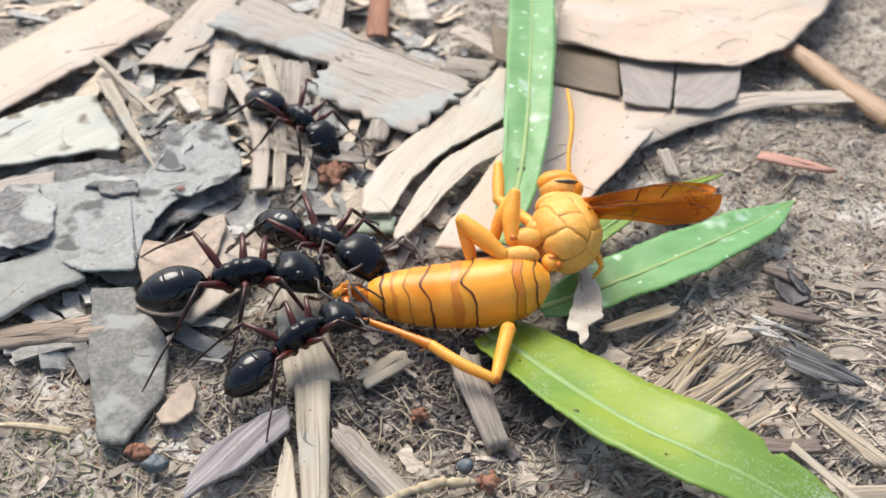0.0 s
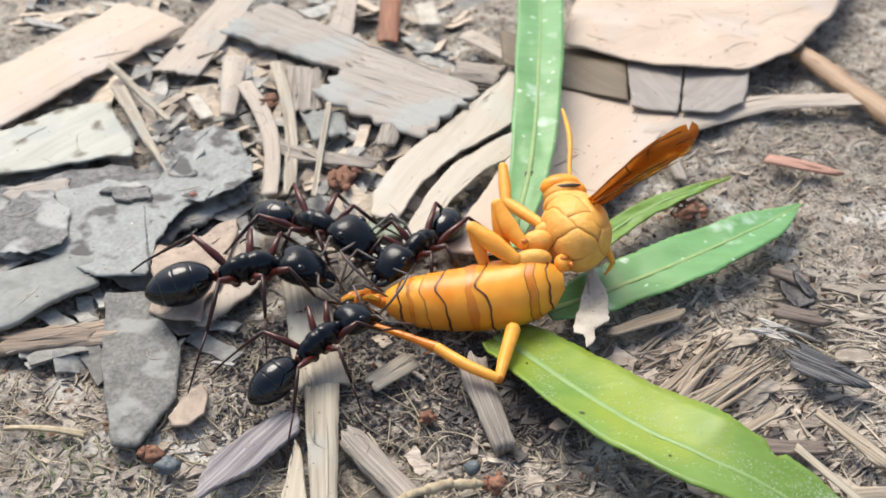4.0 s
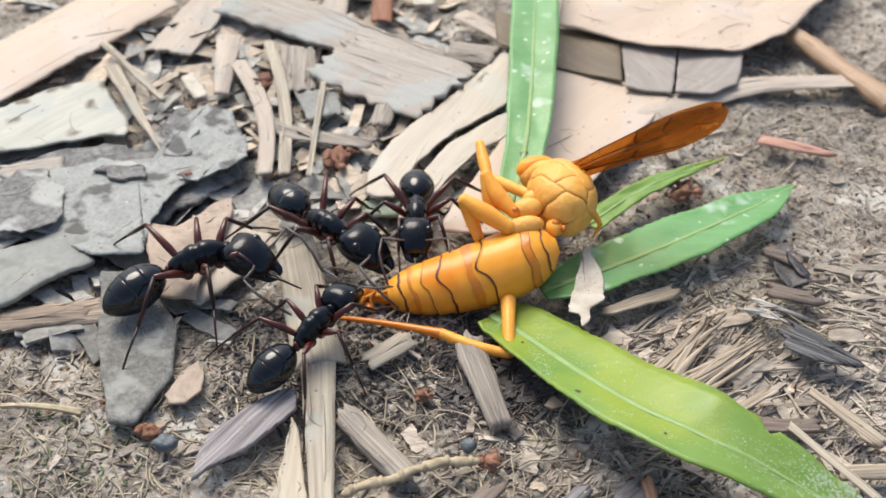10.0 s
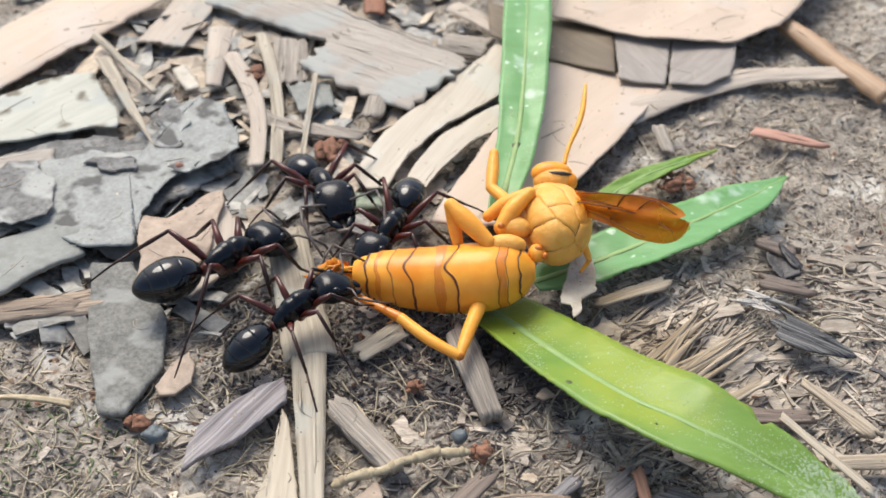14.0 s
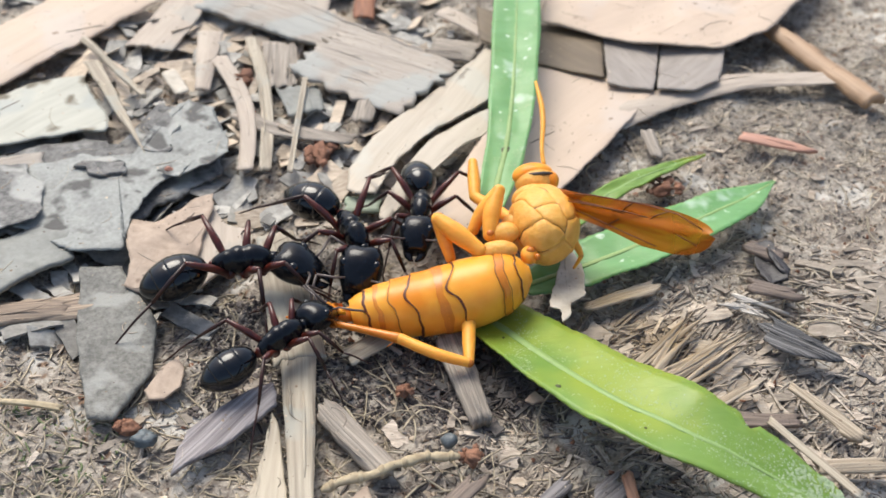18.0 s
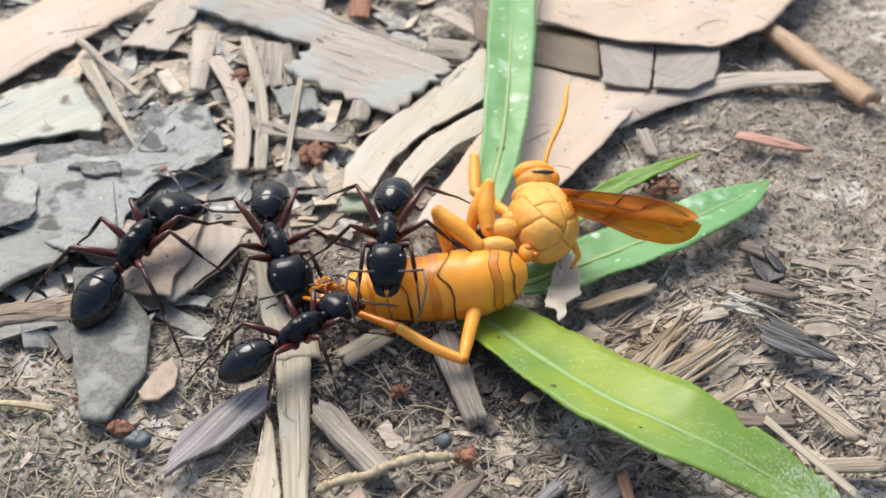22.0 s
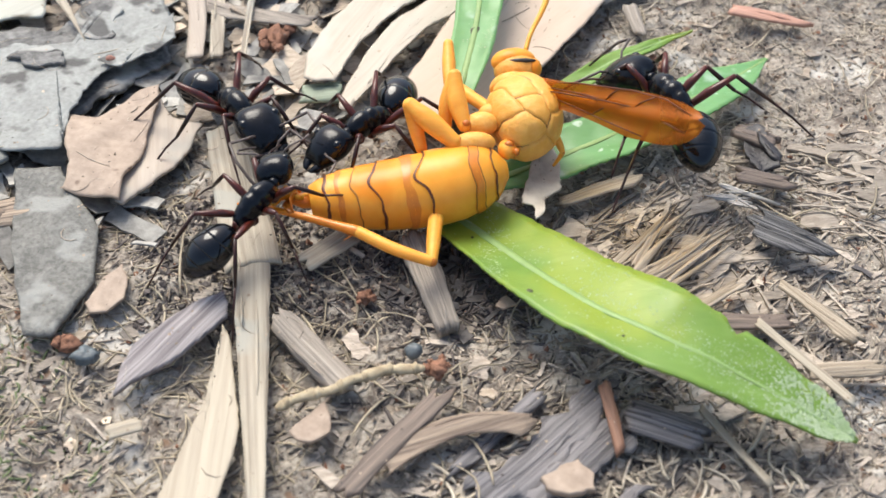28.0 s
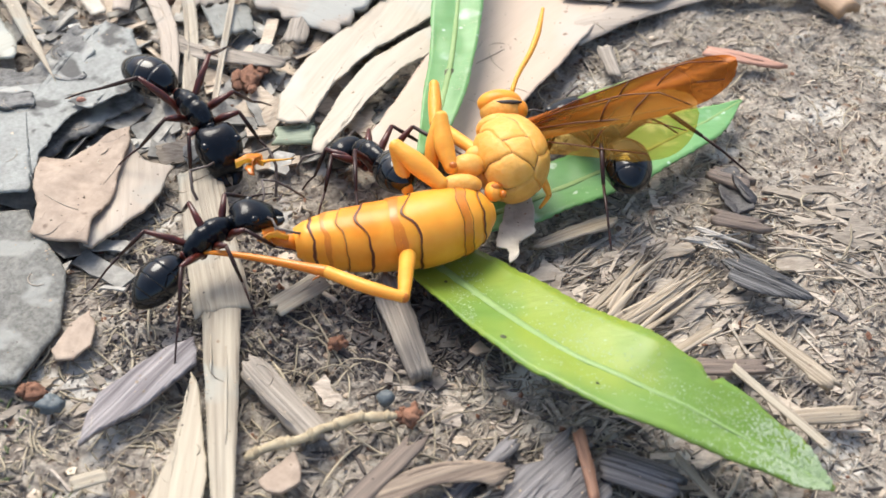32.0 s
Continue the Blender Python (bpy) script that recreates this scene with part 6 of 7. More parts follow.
    legs = (
        (((-3.31, 0.06, 1.3), (-4.74, 1.12, 2.2), (-5.99, 2.13, 2.9), (-5.73, 1.64, 1.6), (-5.41, 0.81, 0.3)), (0.52, 0.70, 0.50, 0.50, 0.40)),
        (((-2.54, 1.5, 1.4), (-2.5, 3.0, 2.4), (-2.14, 4.3, 3.4), (-3.14, 3.38, 2.2), (-3.7, 2.54, 0.9)), (0.46, 0.66, 0.46, 0.50, 0.42)),
        (((-0.65, 3.77, 0.9), (-2.19, 6.26, 0.6), (-3.05, 7.46, 0.6), (-2.95, 9.0, 1.0), (-2.85, 10.63, 1.6)), (0.42, 0.46, 0.42, 0.48, 0.36)),
        (((-3.54, -3.56, -1.5), (-4.15, -6.02, -1.5), (-4.64, -8.18, -1.6), (-6.72, -7.07, -1.3), (-8.79, -5.36, -1.1), (-10.63, -4.23, -1.1), (-12.57, -3.12, -1.1), (-14.56, -2.01, -1.2), (-15.93, -1.16, -1.5)), (0.55, 0.46, 0.34, 0.40, 0.38, 0.27, 0.22, 0.18, 0.09)),
        (((3.4, 2.0, 0.0), (3.75, 1.6, -0.6), (3.96, 1.3, -1.1)), (0.35, 0.26, 0.18)),
        (((3.96, 1.3, -1.1), (3.75, 1.2, -1.5), (3.39, 1.08, -2.0)), (0.18, 0.15, 0.1)),
    )
    swinging = []
    for k, (pts, radii) in enumerate(legs):
        p = part("leg", leg_tube(pts[:3], radii[:3]), WASPL, wasp, "thick yellow leg")
        part("knee", ball(pts[2], (radii[2] * 1.0,) * 3, 8, 12), WASPL if k < 3 else WASPO, p)
        if len(pts) > 3:
            part("tibia", leg_tube(pts[2:5], radii[2:5]), WASPL, p)
        if len(pts) > 5:
            part("joint", ball(pts[4], (0.42, 0.36, 0.36), 8, 12), WASPO, p, "dark amber spiny joint")
            part("spur", tube([pts[4], (pts[4][0] - 0.9, pts[4][1] - 0.3, pts[4][2] - 0.3)], [0.1, 0.03], 6), WASPO, p)
            part("tarsus", leg_tube(pts[4:], radii[4:]), WASPM, p)
        if k in (1, 3):
            swinging.append(p)
    return wasp, abdomen, head, ant, wings, swinging


WASP_PARTS = build_wasp()
TORN = holder("torn_fragment", pose(0, 0, 0), "torn orange scrap of the wasp's tail, tugged by ants", "insect scrap")
part("membrane", flap(1.9, 1.5, 21), WASPM, TORN, "amber membrane")
part("membrane", flap(1.4, 1.1, 24), WASPO, TORN, at=pose(0.3 * MM, 0.2 * MM, 0.3 * MM, 40, 20, 70))
part("strand", tube([(0.2, 0, 0.2), (-0.6, 0.2, 0.3), (-1.4, 0.1, 0.2), (-2.0, 0.3, 0.3)], [0.12, 0.09, 0.07, 0.04], 7), WASPL, TORN)
ANT_A = build_ant("large black ant with dark red legs", 0.92, 1.06)
ANT_B = build_ant("smaller black ant biting the wasp's tail leg", 0.75, 1.0)
ANT_C = build_ant("big-headed black ant beside a straw stalk", 0.87, 1.14)
ANT_D = build_ant("black ant climbing on the wasp's side", 0.81, 1.02)

# ---- what moves ----
# rows: seconds, x, y, z, turn, pitch, head turn, head pitch, gaster turn
ROWS_A = [
    (0, -12.26, -1.31, 4.19, 13.5, 0.2, -11.7, -18.0, 7.3),
    (1, -10.69, -0.59, 3.72, -1.4, -4.4, -11.3, -18.0, 17.9),
    (2, -11.55, 0.22, 3.30, 8.5, 0.4, -2.8, -18.0, 3.0),
    (3, -13.98, -0.13, 4.05, 15.0, 0.2, -11.8, -18.0, 4.3),
    (6, -9.71, 1.54, 3.29, 25.7, 3.9, -24.0, -18.0, 3.7),
    (7, -10.43, -1.31, 4.02, 46.4, 14.0, 6.3, -18.0, -2.3),
    (8, -14.96, -2.72, 4.14, 30.3, 8.4, -17.7, -18.0, 14.3),
    (9, -16.66, -0.36, 3.41, 45.8, 4.7, -21.5, -18.0, 4.7),
    (10, -15.95, -1.17, 3.96, 21.1, 8.8, -46.7, -18.0, 17.3),
    (11, -12.23, -2.18, 3.91, 17.3, 1.8, -6.4, -18.0, 7.8),
    (12, -11.99, -1.33, 3.18, 24.4, -6.1, -2.2, -18.0, 7.9),
    (13, -13.84, -1.77, 3.56, 39.9, 4.7, 6.8, -18.0, -10.5),
    (14, -13.24, -0.86, 3.19, 48.6, -6.4, -1.1, -18.0, -17.8),
    (17, -12.12, -0.37, 3.21, 15.1, -0.9, -3.3, -18.0, 4.0),
    (18, -11.36, -1.50, 3.58, 8.1, 1.3, -21.3, -18.0, 19.8),
    (19, -14.59, 0.37, 3.16, 4.2, 3.4, -2.4, -18.0, 15.5),
    (20, -12.16, -0.91, 3.18, 2.9, 7.7, 5.2, -18.0, -11.7),
    (21, -16.03, -0.59, 3.35, -2.3, 3.0, -11.3, -18.0, 10.7),
    (22, -18.75, 0.29, 3.85, 60.3, 16.5, -19.1, -18.0, 2.7),
    (23, -18.18, 4.05, 3.30, 65.9, -8.1, -8.7, -18.0, 10.6),
    (23.2, -17.67, 0.96, 3.00, -18.2, 1.0, 0.0, -18.0, 0.0),
    (23.4, -19.54, -4.66, 3.00, -73.5, 1.0, 0.0, -18.0, 0.0),
    (23.6, -14.87, -20.50, 3.00, -74.7, 1.0, 0.0, -18.0, 0.0),
    (23.8, -15.54, -21.37, 3.00, -87.1, 1.0, 0.0, -18.0, 0.0),
    (24, -21.44, -24.66, 3.00, -95.3, 1.0, 0.0, -18.0, 0.0),
    (24.3, -22.00, -34.00, 3.00, -75.0, 1.0, 0.0, -18.0, 0.0),
    (24.6, -15.00, -38.00, 3.00, -30.0, 1.0, 0.0, -18.0, 0.0),
    (24.9, -8.00, -35.00, 3.00, 20.0, 1.0, 0.0, -18.0, 0.0),
    (25.2, -12.78, -19.72, 3.00, 36.3, 1.0, 0.0, -18.0, 0.0),
    (25.4, -4.06, -18.69, 3.00, 14.2, 1.0, 0.0, -18.0, 0.0),
    (25.5, 2.30, -16.33, 3.00, 20.6, 1.0, 0.0, -18.0, 0.0),
    (25.6, 5.47, -17.19, 3.00, 17.4, 1.0, 0.0, -18.0, 0.0),
    (25.8, 7.15, -19.07, 3.00, 7.6, 1.0, 0.0, -18.0, 0.0),
    (26, 12.51, -21.04, 3.00, -18.8, 1.0, 0.0, -18.0, 0.0),
    (26.1, 15.11, -23.19, 3.00, -19.0, 1.0, 0.0, -18.0, 0.0),
    (26.2, 20.31, -23.17, 3.00, -20.8, 1.0, 0.0, -18.0, 0.0),
    (26.4, 29.41, -20.09, 3.00, 33.7, 1.0, 0.0, -18.0, 0.0),
    (26.6, 34.00, -15.00, 3.00, 70.0, 1.0, 0.0, -18.0, 0.0),
    (27.4, 29.25, 0.53, 3.89, 118.2, -14.3, 7.1, -18.0, -20.1),
    (28.5, 16.75, 3.23, 5.32, 117.3, 18.1, 39.4, -18.0, -32.0),
    (29.3, 17.13, 2.37, 5.82, 120.0, 26.4, 49.1, -18.0, -17.4),
    (29.7, 17.77, 1.66, 5.04, 138.9, 15.6, -6.9, -18.0, -44.1),
    (30, 17.46, 2.67, 4.60, 136.6, 10.7, -6.0, -18.0, -41.2),
    (30.3, 17.04, 4.63, 4.39, 141.6, 4.8, -10.5, -18.0, -58.5),
    (30.6, 17.58, 3.92, 4.35, 129.4, 4.6, -2.5, -18.0, -39.4),
    (30.75, 17.73, 4.46, 4.27, 171.7, 21.3, -8.6, -18.0, -13.9),
    (30.9, 17.88, 5.01, 4.19, 214.1, 38.1, -14.8, -18.0, 11.6),
    (31.2, 17.39, 5.40, 4.20, 219.3, 38.3, -15.0, -18.0, 10.6),
    (31.6, 17.98, 7.25, 4.23, 223.2, 41.8, -11.7, -18.0, 6.4),
    (31.8, 17.88, 5.91, 4.20, 171.6, 16.0, -3.7, -18.0, -11.7),
    (32, 17.79, 4.56, 4.16, 120.0, -9.8, 4.3, -18.0, -29.8),
]
ROWS_B = [
    (0, -7.81, -7.01, 3.60, 35.9, 12.5, -17.4, -18.0, 6.6),
    (1, -7.61, -7.50, 2.92, 29.7, 3.6, -21.4, -18.0, 5.0),
    (2, -7.17, -7.28, 4.37, 30.0, 13.7, -12.8, -18.0, 5.2),
    (3, -6.90, -6.81, 3.44, 39.6, 12.0, -12.7, -18.0, 3.2),
    (6, -7.86, -8.24, 3.52, 45.4, 13.4, 3.8, -18.0, -5.4),
    (7, -6.64, -8.51, 3.35, 40.9, 9.6, 6.1, -18.0, -7.8),
    (8, -6.22, -4.57, 4.07, 42.9, 17.8, 6.9, -18.0, -1.2),
    (9, -7.60, -7.60, 3.22, 47.8, 7.3, 10.0, -18.0, -4.8),
    (10, -7.18, -7.66, 3.43, 51.6, 12.9, 8.9, -18.0, -5.3),
    (11, -6.13, -6.80, 3.75, 23.5, 9.9, -25.5, -18.0, 4.7),
    (12, -7.91, -8.07, 3.11, 33.1, 7.3, -24.8, -18.0, 9.3),
    (13, -8.38, -7.94, 3.23, 52.2, 9.8, 1.6, -18.0, -2.4),
    (14, -7.94, -6.92, 3.58, 41.6, 15.0, -22.8, -18.0, 0.5),
    (17, -7.32, -8.62, 3.84, 35.6, 9.7, 19.8, -18.0, -2.0),
    (18, -7.91, -9.07, 3.31, 39.2, 5.3, 15.0, -18.0, -3.1),
    (19, -8.26, -7.22, 4.08, 51.6, 20.1, 7.0, -18.0, -1.3),
    (20, -6.84, -9.49, 4.00, 41.2, 12.1, 32.6, -18.0, -6.8),
    (21, -8.59, -7.98, 3.78, 59.6, 19.0, 14.5, -18.0, -7.0),
    (22, -6.15, -9.17, 4.12, 32.5, 11.1, 12.9, -18.0, -4.0),
    (23, -7.87, -8.55, 3.95, 42.5, 15.8, 2.4, -18.0, -1.5),
    (24, -8.07, -6.03, 3.76, 43.0, 13.7, 10.1, -18.0, -0.3),
    (25, -5.83, -5.21, 3.38, 37.3, 5.4, 36.3, -18.0, 3.3),
    (26, -6.31, -7.80, 3.40, 36.0, 1.9, 33.3, -18.0, -7.0),
    (26.5, -6.08, -10.03, 4.14, 32.3, 4.0, 50.3, -18.0, -7.0),
    (29.3, -7.35, -4.67, 4.83, 61.8, 26.3, 26.2, -18.0, -5.2),
    (30, -8.02, -6.87, 3.97, 58.8, 20.3, -10.0, -18.0, -1.4),
    (31, -8.48, -6.63, 4.01, 43.3, 16.3, -15.8, -18.0, 7.6),
    (32, -7.70, -5.64, 4.30, 36.1, 14.1, -20.7, -18.0, 12.5),
]
ROWS_C = [
    (0, -7.13, 4.15, 3.17, -38.7, 9.4, -3.8, -18.0, 5.5),
    (1, -6.98, 3.01, 3.19, -37.4, 6.5, -4.5, -18.0, 7.0),
    (2, -8.04, 3.80, 3.18, -41.4, 8.7, 0.4, -18.0, -0.7),
    (3, -8.52, 4.98, 3.16, -34.1, 12.0, -0.0, -18.0, 0.0),
    (6, -9.07, 8.65, 3.18, -37.3, 13.2, -6.6, -18.0, 6.6),
    (7, -8.90, 8.25, 3.21, -36.1, 5.1, -0.8, -18.0, 1.3),
    (8, -9.31, 9.13, 3.18, -38.5, 8.6, -1.8, -18.0, 4.6),
    (9, -10.05, 8.26, 3.18, -49.4, 14.0, 1.0, -18.0, -1.8),
    (10, -7.39, 3.68, 3.24, -41.5, 2.3, 9.9, -18.0, -12.5),
    (11, -5.66, 3.46, 3.22, -46.7, 8.6, -13.4, -18.0, 10.4),
    (12, -5.22, 4.05, 3.20, -63.3, 6.5, -13.7, -18.0, 33.8),
    (13, -7.93, 7.12, 3.16, -64.2, 11.7, -4.4, -18.0, 13.4),
    (14, -7.41, 8.08, 3.17, -65.9, 17.7, -5.3, -18.0, 8.1),
    (17, -4.70, 3.56, 3.41, -51.4, -3.1, -31.4, -18.0, 38.9),
    (18, -3.85, 2.11, 3.50, -62.3, -7.7, -34.0, -18.0, 35.7),
    (19, -8.10, 6.67, 3.18, -68.4, 16.4, -3.5, -18.0, 5.6),
    (20, -8.31, 7.47, 3.17, -70.9, 17.9, -3.5, -18.0, 5.2),
    (21, -8.99, 6.85, 3.18, -62.2, 17.7, 2.8, -18.0, -4.6),
    (22, -9.05, 0.99, 3.33, -67.1, -5.4, -0.1, -18.0, -26.2),
    (23, -9.70, 4.78, 3.20, -77.8, 9.3, 3.3, -18.0, -8.9),
    (24, -10.80, 2.94, 3.26, -78.9, 0.1, 0.8, -18.0, -5.7),
    (25, -9.91, 0.23, 3.24, -62.7, 2.4, 22.3, -18.0, -16.2),
    (26, -7.50, 1.97, 3.35, -61.6, -6.7, -4.4, -18.0, 20.9),
    (26.5, -7.21, 1.57, 3.31, -60.9, -3.0, -10.4, -18.0, 24.9),
    (29.3, -10.69, 8.18, 3.16, -50.0, 16.3, 1.5, -18.0, -3.2),
    (30, -10.42, 8.59, 3.09, -53.5, 14.1, -3.6, -18.0, 18.5),
    (31, -9.49, 6.36, 3.20, -61.9, 6.9, -7.9, -18.0, 19.8),
    (32, -10.41, 8.58, 3.52, -49.9, -13.3, -12.6, -18.0, 17.2),
]
ROWS_D = [
    (0, -10.84, 22.50, 2.40, -47.5, -0.9, -5.7, -18.0, 15.8),
    (1, -10.20, 23.34, 2.52, -15.8, -4.1, 2.1, -18.0, -6.5),
    (1.5, -4.69, 14.87, 2.79, -53.0, 0.6, -0.3, -18.0, -1.2),
    (2, 0.81, 6.40, 3.07, -90.2, 5.3, -2.7, -18.0, 4.2),
    (3, -0.60, 4.05, 3.05, -124.3, 8.5, -4.3, -18.0, 17.9),
    (6, -0.47, 4.57, 3.00, -120.6, 15.6, -0.3, -18.0, 0.6),
    (7, -0.10, 4.02, 3.03, -117.2, 14.4, -8.2, -18.0, 18.1),
    (8, -0.05, 4.29, 3.03, -118.4, 12.3, -8.4, -18.0, 14.0),
    (9, -1.12, 2.82, 3.06, -111.5, 5.1, 0.2, -18.0, -0.8),
    (10, -0.65, 5.70, 3.05, -89.4, 8.5, -0.9, -18.0, 1.4),
    (11, 0.29, 9.97, 3.03, -90.4, 19.6, -1.1, -18.0, 1.6),
    (12, -0.06, 5.03, 3.04, -86.2, 11.4, -4.3, -18.0, 8.3),
    (13, -1.20, 4.81, 3.03, -102.6, 12.8, -5.3, -18.0, 10.2),
    (14, -1.74, 2.86, 3.09, -112.9, 3.3, -6.2, -18.0, 16.7),
    (17, -0.80, 15.49, 3.04, -83.2, 9.4, -0.9, -18.0, 2.4),
    (18, 1.15, 5.72, 3.07, -92.7, 3.9, -4.3, -18.0, 13.1),
    (19, 0.97, 5.02, 3.03, -113.4, 17.3, -8.7, -18.0, 15.9),
    (20, -1.16, 0.88, 5.93, -70.2, 22.5, 11.2, -18.0, -15.7),
    (21, -1.90, -1.69, 6.76, -55.0, 11.1, 16.4, -18.0, -34.6),
    (22, -0.64, -3.24, 7.57, -90.4, 2.5, 1.3, -18.0, -8.3),
    (23, -1.63, 0.41, 4.40, -123.6, 2.0, -3.8, -18.0, -39.1),
    (24, 0.87, 0.81, 4.40, -144.4, 2.0, -0.1, -18.0, 27.0),
    (25, 0.21, 1.09, 4.40, -132.6, 2.0, -1.5, -18.0, 5.7),
    (26, -0.36, -0.07, 4.40, -136.1, 2.0, -2.3, -18.0, 14.9),
    (26.5, 0.18, -1.46, 4.40, -141.7, 2.0, 1.0, -18.0, 33.5),
    (29.3, -0.42, 4.41, 3.05, -112.7, 8.8, -7.7, -18.0, 20.2),
    (30, -1.93, 4.14, 3.01, -100.2, 9.8, 2.4, -18.0, -12.2),
    (31, -1.75, 2.98, 3.03, -104.6, 28.6, 7.1, -18.0, -9.1),
    (31.5, 0.14, 3.35, 3.02, -169.7, 2.9, 7.9, -18.0, -12.4),
    (32, 2.03, 3.72, 3.01, -234.7, -22.7, 8.8, -18.0, -15.8),
]
# rows: seconds, shift x and y of the wasp, its tilt, lean and turn; abdomen turn, pitch and roll
WASP_ROWS = [
    (0, -0.56, -0.96, 1.3, -1.5, 2.0, 177.7, 5.1, -0.6),
    (0.5, -0.48, -0.89, 0.9, -3.2, 2.7, 180.9, 3.0, -3.0),
    (1, -0.36, -0.59, -1.0, -3.6, 4.4, 180.7, 3.5, -3.1),
    (1.5, -0.45, -0.49, -0.5, -3.9, 3.8, 179.0, 4.0, -4.9),
    (2, -0.54, -0.59, 0.1, -3.3, 2.4, 179.4, 4.5, -1.7),
    (2.5, -0.51, -1.31, -0.8, -1.8, 0.3, 179.7, 3.4, 1.8),
    (3, -0.43, -1.23, 1.2, -4.1, 1.7, 177.2, 3.7, 3.8),
    (3.5, -0.24, -0.96, 2.7, -4.3, 3.2, 174.4, 4.8, 2.7),
    (5.5, 0.02, 0.13, 3.7, -2.5, 10.4, 173.3, 9.0, 3.7),
    (6, 0.07, 0.19, 3.4, -4.9, 10.4, 174.9, 8.7, 5.9),
    (6.5, -0.02, 0.36, 4.2, -3.9, 10.7, 174.2, 8.9, 4.1),
    (7, 0.02, 0.47, 3.6, -5.3, 10.7, 174.6, 8.2, 3.3),
    (7.5, -0.06, 0.61, 3.7, -5.1, 10.4, 173.4, 9.1, 2.9),
    (8, -0.12, 0.63, 3.4, -3.9, 9.7, 173.1, 9.6, 2.1),
    (8.5, -0.07, 0.63, 4.6, -2.7, 9.5, 175.5, 9.3, 2.1),
    (9, -0.11, 1.02, 3.6, -4.9, 12.0, 176.2, 9.2, -2.7),
    (9.5, -0.27, 1.14, 1.5, -3.3, 12.3, 177.1, 10.5, -6.2),
    (10, -0.23, 1.12, 0.4, -4.5, 12.7, 176.6, 10.0, -7.4),
    (10.5, -0.04, 0.90, 1.7, -3.9, 13.4, 178.2, 8.7, -6.2),
    (11, -0.26, 0.67, 1.8, -3.1, 11.2, 182.4, 8.7, -3.2),
    (11.5, -0.30, 0.15, 1.9, -3.5, 8.0, 184.2, 4.1, -1.0),
    (12, -0.48, -0.69, 0.1, -2.4, 5.4, 182.1, 4.3, -2.0),
    (12.5, -0.99, -0.95, 0.9, 0.9, 1.9, 178.5, 5.8, -4.9),
    (13, -1.19, -2.56, 0.8, 1.3, -1.8, 176.5, 5.0, -2.1),
    (13.5, -1.32, -2.52, 0.8, 0.5, -0.5, 174.9, 5.7, -5.9),
    (14, -1.22, -2.80, 0.5, 0.6, -1.3, 176.6, 5.7, -2.4),
    (14.5, -1.19, -2.70, 0.9, 0.3, 0.2, 181.6, 5.4, -0.3),
    (16.5, -1.12, -3.18, 0.3, -0.6, -1.0, 181.8, 4.2, 1.2),
    (17, -0.99, -2.93, 0.1, -3.6, 2.2, 183.6, 3.5, -0.5),
    (17.5, -0.98, -2.89, 0.2, -1.5, 0.7, 181.8, 3.9, 0.4),
    (18, -0.95, -2.56, -0.1, -5.1, 3.8, 186.7, 2.8, -4.9),
    (18.5, -0.70, -2.74, 0.0, -1.7, 2.0, 183.9, 2.6, -0.2),
    (19, -0.83, -2.69, -0.4, 0.5, -0.6, 179.9, 4.6, 0.2),
    (19.5, -0.82, -2.74, -0.2, 1.8, -0.8, 180.2, 4.1, 0.1),
    (20, -0.79, -2.67, 0.1, 0.4, -0.7, 180.6, 4.7, 0.9),
    (20.5, -0.75, -2.67, -0.7, -0.3, 0.7, 178.0, 4.7, 0.3),
    (21, -0.76, -2.65, 0.0, -0.0, 0.4, 178.8, 4.9, 0.0),
    (21.5, -0.71, -2.55, 0.7, -2.2, 1.1, 181.4, 4.8, 3.2),
    (22, -0.77, -2.35, 0.5, -2.1, 2.4, 178.6, 5.1, -1.2),
    (22.5, -0.54, -2.74, -0.2, -0.1, 0.3, 178.4, 4.4, 1.7),
    (23, -0.68, -2.40, 0.5, -0.3, 1.2, 179.5, 4.7, 2.1),
    (23.5, -0.55, -2.50, 0.2, -1.1, 1.8, 182.0, 4.3, 3.1),
    (24, -0.50, -2.66, -0.2, 0.4, 1.6, 181.8, 4.0, 3.7),
    (24.5, -0.57, -2.51, 0.3, -0.4, 2.0, 183.8, 3.6, 2.9),
    (25, -0.62, -2.34, 0.5, -2.7, 3.8, 183.2, 4.3, 3.1),
    (25.5, -0.48, -2.54, -0.2, -1.9, 2.7, 181.2, 3.6, 2.4),
    (26, -0.55, -2.87, -0.7, -1.3, 2.0, 182.0, 2.8, 1.2),
    (26.5, -0.54, -2.96, -0.9, -3.0, 3.2, 182.1, 1.7, -0.8),
    (28.5, -0.42, -2.79, -0.0, 0.0, 3.2, 184.8, 3.8, 2.4),
    (29, -0.22, -2.86, 0.0, 0.0, 3.2, 179.9, 4.1, 4.2),
    (29.5, -0.23, -2.80, -0.0, -0.0, 3.2, 180.8, 3.7, 4.6),
    (30, -0.20, -2.82, 0.0, 0.0, 3.2, 180.5, 3.5, 5.5),
    (30.5, -0.23, -2.92, 0.0, -0.0, 3.2, 178.6, 2.6, 5.7),
    (31, -0.05, -2.84, -0.0, 0.0, 3.2, 182.4, 1.8, 6.3),
    (31.5, 0.25, -2.68, -0.0, 0.0, 3.2, 188.4, 1.0, 9.6),
    (32, 0.36, -2.74, 0.0, 0.0, 3.2, 186.3, 1.7, 12.1),
]
